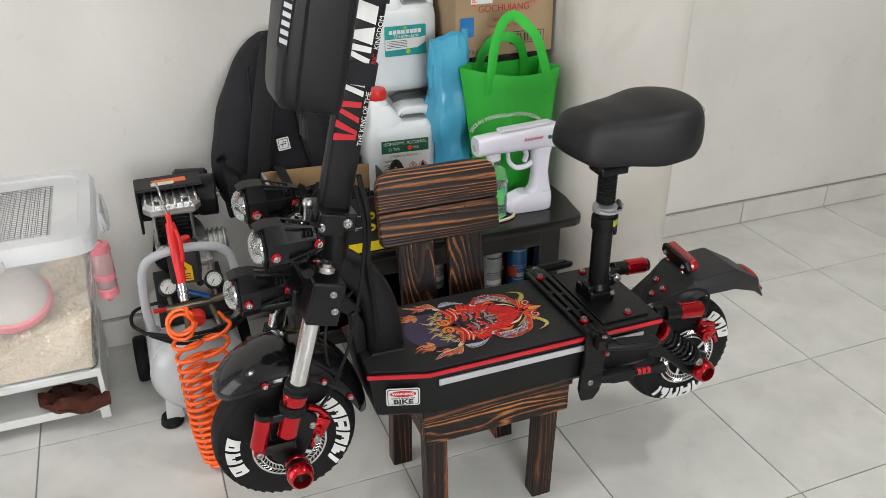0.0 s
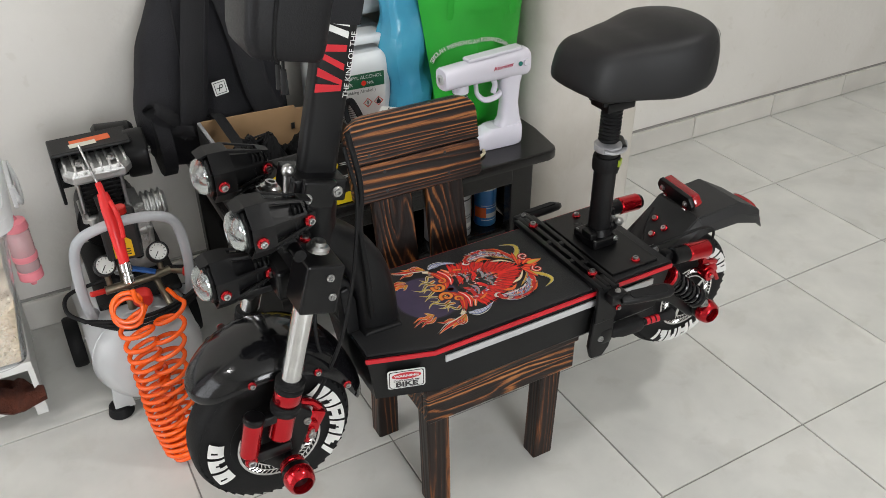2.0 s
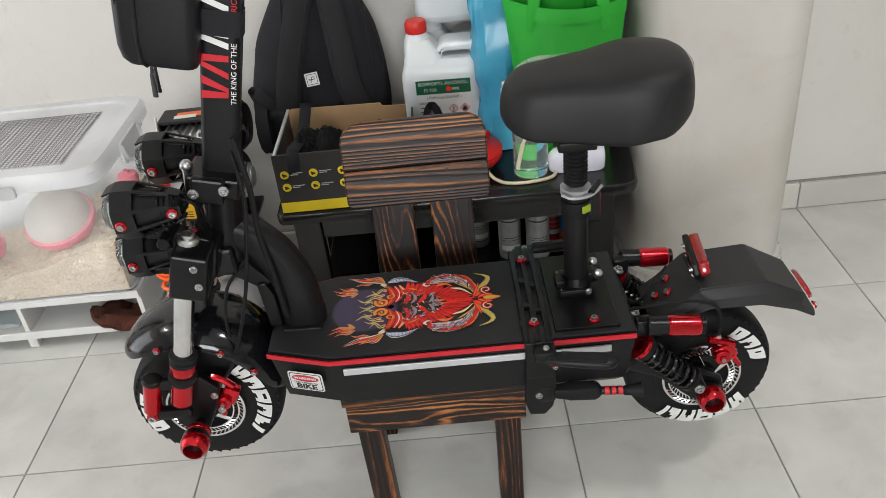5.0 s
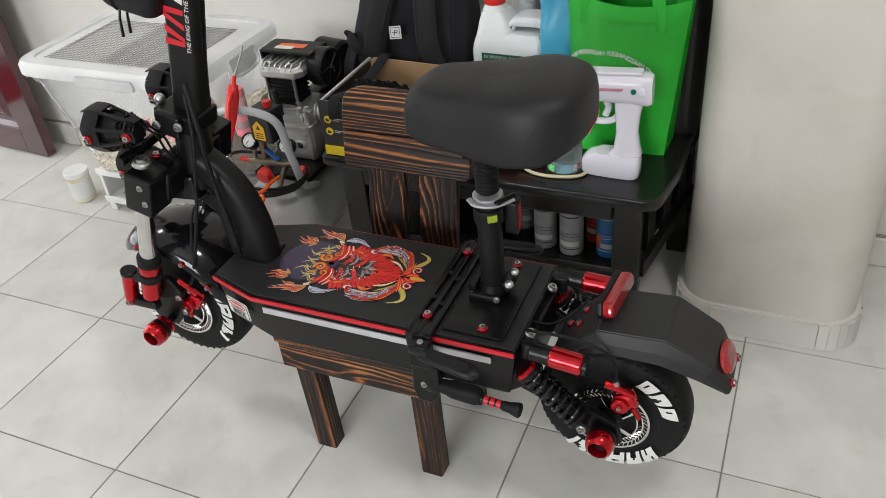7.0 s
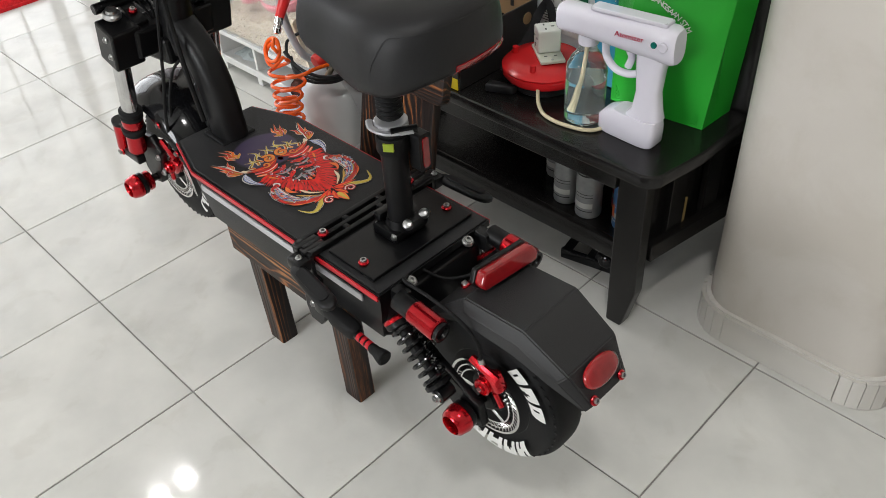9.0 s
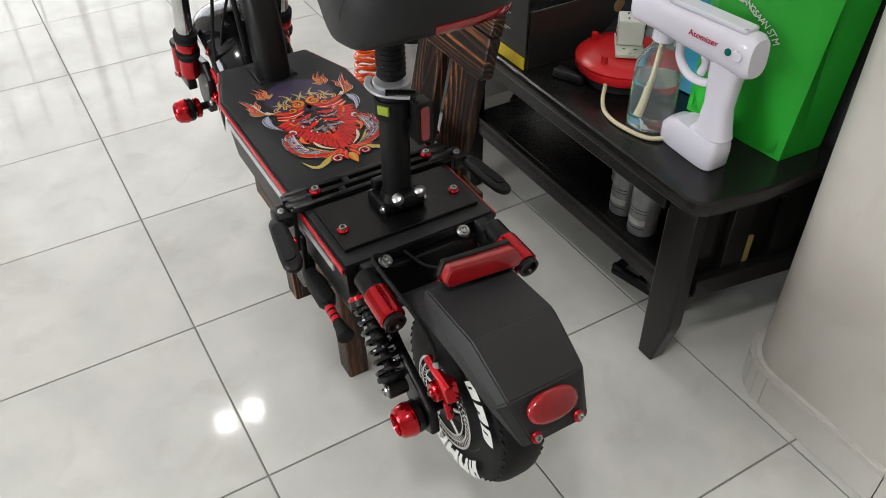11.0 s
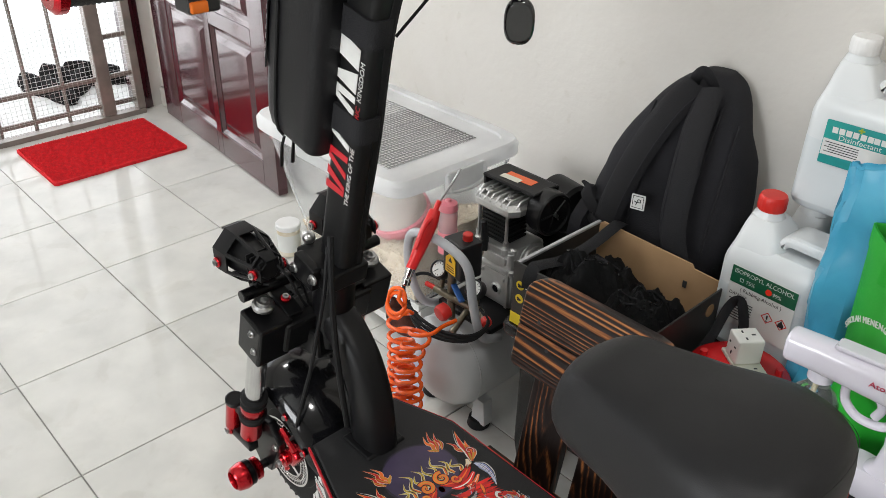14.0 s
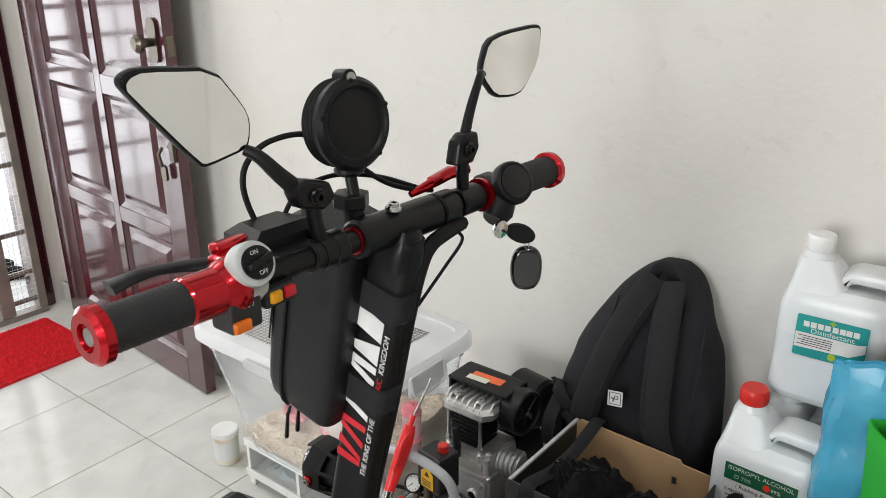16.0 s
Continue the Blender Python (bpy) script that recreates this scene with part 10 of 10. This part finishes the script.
# ---- the tub on its rack ----
def rack():
    r = thing("low_rack", (-0.895, 0.99, 0), "low white two-tier wooden rack on the floor", "rack")
    x0, x1, y0, y1 = -1.165, -0.632, 0.856, 1.165
    for z in (0.145, 0.045):
        part("board", box(((x0 + x1) / 2, (y0 + y1) / 2, z), (x1 - x0, y1 - y0, 0.012), 0.002), "rack_white", r)
    for x in (x0 + 0.006, -0.955, x1 - 0.006):
        part("upright", box((x, (y0 + y1) / 2, 0.0945), (0.012, y1 - y0, 0.086), 0.001), "rack_white", r)
    for x in (x0 + 0.012, -0.955, x1 - 0.012):
        for y in (y0 + 0.012, y1 - 0.012):
            part("foot", box((x, y, 0.0195), (0.024, 0.022, 0.038), 0.002), "rack_white", r)
    part("lip", box(((x0 + x1) / 2, y0 - 0.004, 0.145), (x1 - x0, 0.008, 0.022), 0.001), "rack_white", r)
    part("lip", box(((x0 + x1) / 2, y0 - 0.004, 0.045), (x1 - x0, 0.008, 0.022), 0.001), "rack_white", r)
    # cloth spilling out
    rings = []
    for i in range(15):
        t = i / 14
        x = -0.79 + 0.165 * t
        w = 0.018 + 0.050 * math.sin(math.pi * min(1, t * 1.05)) ** 0.8
        rings.append([Vector((x + 0.006 * noise.noise((t * 5, k, 0)), 0.895 - 0.045 * t + w * 0.9 * math.cos(k * 0.524), 0.0515 + max(0, 0.026 * (1 + math.sin(k * 0.524)) * (0.6 + 0.5 * noise.noise((t * 6, k * 0.9, 2))) - (0.004 if t > 0.5 else 0)))) for k in range(12)])
    solo("cloth", loft(rings), "brown_cloth", "dark brown fleecy cloth stuffed into the rack", "cloth", sharp=70)
    rings = []
    for i in range(12):
        t = i / 11
        rings.append([Vector((-1.12 + 0.13 * t + 0.01 * noise.noise((t * 6, k, 1)), 0.955 + 0.075 * math.cos(k * 0.524) * (1 + 0.3 * noise.noise((t * 3, k, 3))), 0.0525 + max(0, 0.018 * math.sin(k * 0.524) * math.sin(math.pi * (0.1 + 0.8 * t)) * (1 + noise.noise((t * 9, k * 1.1, 5)))))) for k in range(12)])
    solo("plastic_wrap", loft(rings), "clear_film", "crumpled clear plastic wrap on the lower shelf", "plastic wrap", sharp=30)


rack()


def tub():
    zb, zr = 0.1515, 0.535
    t = thing("plastic_tub", (-0.85, 0.95, zb), "large clear plastic tub used as a pet cage", "plastic tub")
    lo, hi = (-1.132, -0.634, 0.836, 1.128), (-1.172, -0.586, 0.738, 1.148)

    def ring(z, k, inset=0.0, e=9.0):
        a = [lo[i] + (hi[i] - lo[i]) * k for i in range(4)]
        return superring(((a[0] + a[1]) / 2, (a[2] + a[3]) / 2, z), (a[1] - a[0]) / 2 - inset, (a[3] - a[2]) / 2 - inset, e, 64)

    outer = [ring(zb, 0, 0.012), ring(zb + 0.006, 0.01), ring(zb + 0.19, 0.5), ring(zr - 0.04, 0.9), ring(zr - 0.035, 0.95, -0.004), ring(zr, 1.0, -0.006)]
    inner = [ring(zr, 1.0, 0.002), ring(zr - 0.035, 0.95, 0.004), ring(zb + 0.19, 0.5, 0.004), ring(zb + 0.008, 0.02, 0.006)]
    body = part("tub", loft(outer + inner), "tub_plastic", t, "clear frosted plastic", sharp=40)
    body.visible_shadow = False
    # lid with a wire window
    def lring(z, k, inset):
        a = hi
        return superring(((a[0] + a[1]) / 2, (a[2] + a[3]) / 2, z), (a[1] - a[0]) / 2 + 0.016 - inset, (a[3] - a[2]) / 2 + 0.016 - inset, 10.0, 64)

    lid = part("lid_rim", loft([lring(zr - 0.012, 1, 0), lring(zr + 0.014, 1, 0.0), lring(zr + 0.026, 1, 0.008), lring(zr + 0.026, 1, 0.034), lring(zr + 0.014, 1, 0.038), lring(zr - 0.012, 1, 0.006)], loop=True), "tub_lid", t, sharp=40)
    lid.visible_shadow = False
    wx0, wx1, wy0, wy1 = -1.108, -0.666, 0.785, 1.066
    z = zr + 0.018
    lx0, lx1, ly0, ly1 = hi[0] + 0.02, hi[1] - 0.02, hi[2] + 0.02, hi[3] - 0.02
    panel = part("lid_panel", [box(((lx0 + lx1) / 2, (ly0 + wy0) / 2, z), (lx1 - lx0, wy0 - ly0, 0.005)), box(((lx0 + lx1) / 2, (wy1 + ly1) / 2, z), (lx1 - lx0, ly1 - wy1, 0.005)),
                       box(((lx0 + wx0) / 2, (wy0 + wy1) / 2, z), (wx0 - lx0, wy1 - wy0, 0.005)), box(((wx1 + lx1) / 2, (wy0 + wy1) / 2, z), (lx1 - wx1, wy1 - wy0, 0.005))], "tub_lid", t)
    panel.visible_shadow = False
    wires = [box((wx0 + (wx1 - wx0) * k / 34, (wy0 + wy1) / 2, z + 0.0035), (0.0009, wy1 - wy0 + 0.012, 0.0009)) for k in range(35)] + [box(((wx0 + wx1) / 2, wy0 + (wy1 - wy0) * k / 26, z + 0.0045), (wx1 - wx0 + 0.012, 0.0009, 0.0009)) for k in range(27)]
    tagged(part("wire_window", wires, "wire_dark", t, "dark square wire mesh let into the lid"), kind="stuff")
    wires2 = [box((-0.92 + (wx1 + 0.92) * k / 24, (wy0 + wy1) / 2, z + 0.006), (0.0010, wy1 - wy0, 0.0010)) for k in range(25)] + [box(((wx1 - 0.92) / 2, wy0 + (wy1 - wy0) * (k + 0.5) / 26, z + 0.0066), (wx1 + 0.92, 0.0010, 0.0010)) for k in range(26)]
    tagged(part("wire_window", wires2, "wire_dark", t), kind="stuff")
    for x in (hi[1] + 0.020,):
        part("clip", [prism(rounded(0.13, 0.055, 0.012), 0.008, axes((x, 0.935, zr - 0.010), (0, 1, 0), (0, 0, 1)), 0.002), tube(smooth_line([(x + 0.006, 0.875, zr + 0.012), (x + 0.014, 0.885, zr - 0.03), (x + 0.014, 0.985, zr - 0.03), (x + 0.006, 0.995, zr + 0.012)], 4), 0.005, 8)], "tub_lid", t)
    part("clip", [prism(rounded(0.20, 0.03, 0.010), 0.008, axes((-0.85, hi[2] - 0.018, zr - 0.006), (1, 0, 0), (0, 0, 1)), 0.002)], "tub_lid", t)
    # bedding heap inside
    n = 40
    bm = bmesh.new()
    grid = []
    for i in range(n + 1):
        row = []
        for j in range(n + 1):
            u, v = i / n, j / n
            h = 0.062 + 0.150 * u ** 1.5 * (0.8 + 0.2 * v) + 0.016 * noise.noise((u * 7, v * 7, 0.3)) + 0.008 * noise.noise((u * 22, v * 22, 0.7))
            k = min(0.9, h / 0.38)
            x0, x1 = lo[0] + (hi[0] - lo[0]) * k + 0.010, lo[1] + (hi[1] - lo[1]) * k - 0.010
            y0, y1 = lo[2] + (hi[2] - lo[2]) * k + 0.010, lo[3] + (hi[3] - lo[3]) * k - 0.010
            row.append(bm.verts.new((x0 + (x1 - x0) * u, y0 + (y1 - y0) * v, zb + h)))
        grid.append(row)
    for i in range(n):
        for j in range(n):
            bm.faces.new((grid[i][j], grid[i + 1][j], grid[i + 1][j + 1], grid[i][j + 1]))
    base = [bm.verts.new((x, y, zb + 0.012)) for x, y in ((lo[0] + 0.014, lo[2] + 0.014), (lo[1] - 0.014, lo[2] + 0.014), (lo[1] - 0.014, lo[3] - 0.014), (lo[0] + 0.014, lo[3] - 0.014))]
    edges = ([grid[i][0] for i in range(n + 1)], [grid[n][j] for j in range(n + 1)], [grid[n - i][n] for i in range(n + 1)], [grid[0][n - j] for j in range(n + 1)])
    for k, e in enumerate(edges):
        bm.faces.new([base[k], base[(k + 1) % 4]] + e[::-1])
    bmesh.ops.recalc_face_normals(bm, faces=bm.faces[:])
    solo("bedding", bm, "bedding", "heap of pale wood-shaving bedding in the tub", "bedding", kind="stuff", sharp=60)
    rnd = random.Random(11)
    chips = bmesh.new()
    for k in range(5200):
        u, v = rnd.random(), rnd.random()
        if k % 2:
            v = rnd.random() * 0.05
        h = 0.062 + 0.150 * u ** 1.5 * (0.8 + 0.2 * v) + 0.016 * noise.noise((u * 7, v * 7, 0.3)) + 0.004
        if k % 2:
            h *= rnd.random() ** 0.5
        kk = min(0.9, h / 0.38)
        x0, x1 = lo[0] + (hi[0] - lo[0]) * kk + 0.016, lo[1] + (hi[1] - lo[1]) * kk - 0.016
        y0, y1 = lo[2] + (hi[2] - lo[2]) * kk + 0.009, lo[3] + (hi[3] - lo[3]) * kk - 0.012
        c = Vector((x0 + (x1 - x0) * u, y0 + (y1 - y0) * v, zb + h))
        q = Euler((rnd.uniform(-0.8, 0.8), rnd.uniform(-0.8, 0.8), rnd.uniform(0, 6.3))).to_matrix()
        a, b2 = rnd.uniform(0.002, 0.0045), rnd.uniform(0.001, 0.002)
        vs = [chips.verts.new(c + q @ Vector(p)) for p in ((-a, -b2, 0), (a, -b2, 0.001), (a, b2, 0), (-a, b2, 0.001))]
        chips.faces.new(vs)
    solo("shaving", chips, "shaving", "loose wood shavings on the bedding", "shavings", kind="stuff")
    # running wheel and a small hide
    w = thing("running_wheel", (-0.79, 0.93, 0.30), "white and pink plastic running wheel in the tub", "pet wheel")
    part("dome", rev([(0.080, 0), (0.080, 0.006), (0.075, 0.026), (0.064, 0.042), (0.044, 0.055), (0.023, 0.061), (0.001, 0.063)], (-0.788, 0.912, 0.352), (-0.788, 0.872, 0.454), 40), "wheel_white", w)
    part("base", rev([(0.076, 0), (0.087, 0.02), (0.087, 0.036), (0.080, 0.040)], (-0.788, 0.926, 0.319), (-0.788, 0.886, 0.421), 40), "pink_plastic", w)
    hide = thing("pet_dish", (-0.99, 0.91, 0.27), "small pink plastic dish on the bedding", "dish")
    part("dish", rev([(0.03, 0), (0.04, 0.02), (0.042, 0.035), (0.038, 0.035), (0.028, 0.006)], (-0.99, 0.91, 0.262), (-0.99, 0.91, 1), 24), "pink_plastic", hide)
    # drinking bottle on the outside
    b = thing("water_bottle", (-0.577, 0.90, 0.35), "small pink and clear drinking bottle clipped to the tub", "pet bottle")
    part("cap", [rev([(0.020, 0), (0.024, 0.003), (0.024, 0.022), (0.020, 0.025)], (-0.578, 0.895, 0.352), (-0.578, 0.895, 0)), rev([(0.010, 0.02), (0.006, 0.04)], (-0.578, 0.895, 0.352), (-0.578, 0.895, 0))], "pink_plastic", b)
    part("flask", rev([(0.0225, 0), (0.0235, 0.01), (0.0235, 0.085), (0.0215, 0.095)], (-0.578, 0.895, 0.352), (-0.578, 0.895, 1), 28), "pink_clear", b)
    part("band", rev([(0.0240, 0), (0.0248, 0.002), (0.0248, 0.012), (0.0240, 0.014)], (-0.578, 0.895, 0.375), (-0.578, 0.895, 1), 28), "pink_plastic", b)
    part("top", rev([(0.024, 0), (0.025, 0.003), (0.022, 0.018), (0.008, 0.022), (0.006, 0.028)], (-0.578, 0.895, 0.446), (-0.578, 0.895, 1), 28), "pink_plastic", b)


tub()


def jars():
    j = thing("jar", (-1.305, 0.888, 0), "tall pale jar with a white lid on the floor", "jar")
    x, y = -1.305, 0.888
    part("body", rev([(0.034, 0.0005), (0.037, 0.004), (0.037, 0.085), (0.034, 0.092)], (x, y, 0), (x, y, 1), 32), "jar_body", j)
    part("label", rev([(0.0374, 0.018), (0.0374, 0.078)], (x, y, 0), (x, y, 1), 32, cap=False), "label_white", j, "white paper label")
    part("lid", rev([(0.038, 0), (0.040, 0.002), (0.040, 0.016), (0.037, 0.019), (0.001, 0.0195)], (x, y, 0.092), (x, y, 1), 32), "cap_white", j)
    k = thing("jar", (-1.20, 1.0, 0), "low jar of yellow feed with a green lid on the floor", "jar")
    x, y = -1.215, 0.975
    part("body", rev([(0.038, 0.0005), (0.042, 0.004), (0.042, 0.045), (0.038, 0.05)], (x, y, 0), (x, y, 1), 32), "jar_content", k)
    part("lid", rev([(0.041, 0), (0.043, 0.002), (0.043, 0.018), (0.040, 0.02), (0.001, 0.0205)], (x, y, 0.05), (x, y, 1), 32), "lid_green", k)


jars()


# ---- floor, tile by tile ----
def tiles():
    grout = part("floor", box(((WEST + EAST) / 2, (NORTH + SOUTH) / 2, -0.0555), (EAST - WEST, NORTH - SOUTH, 0.105)), "grout", None)
    tagged(grout, "pale glossy ceramic floor tiles with grey joints", "floor", kind="structure")
    bm = box((0, 0, -0.004), (T - 0.0032, T - 0.0032, 0.008), 0.0009, seg=1)
    me = bpy.data.meshes.new("tile")
    bm.to_mesh(me)
    bm.free()
    me.materials.append(M["tile"])
    for i in range(int(round(WEST / T)), int(round(EAST / T))):
        for j in range(int(round(SOUTH / T)), int(round(NORTH / T))):
            t = new("tile", me)
            t.parent = grout
            t.location = ((i + 0.5) * T, (j + 0.5) * T, random.uniform(-0.0002, 0.0002))


tiles()
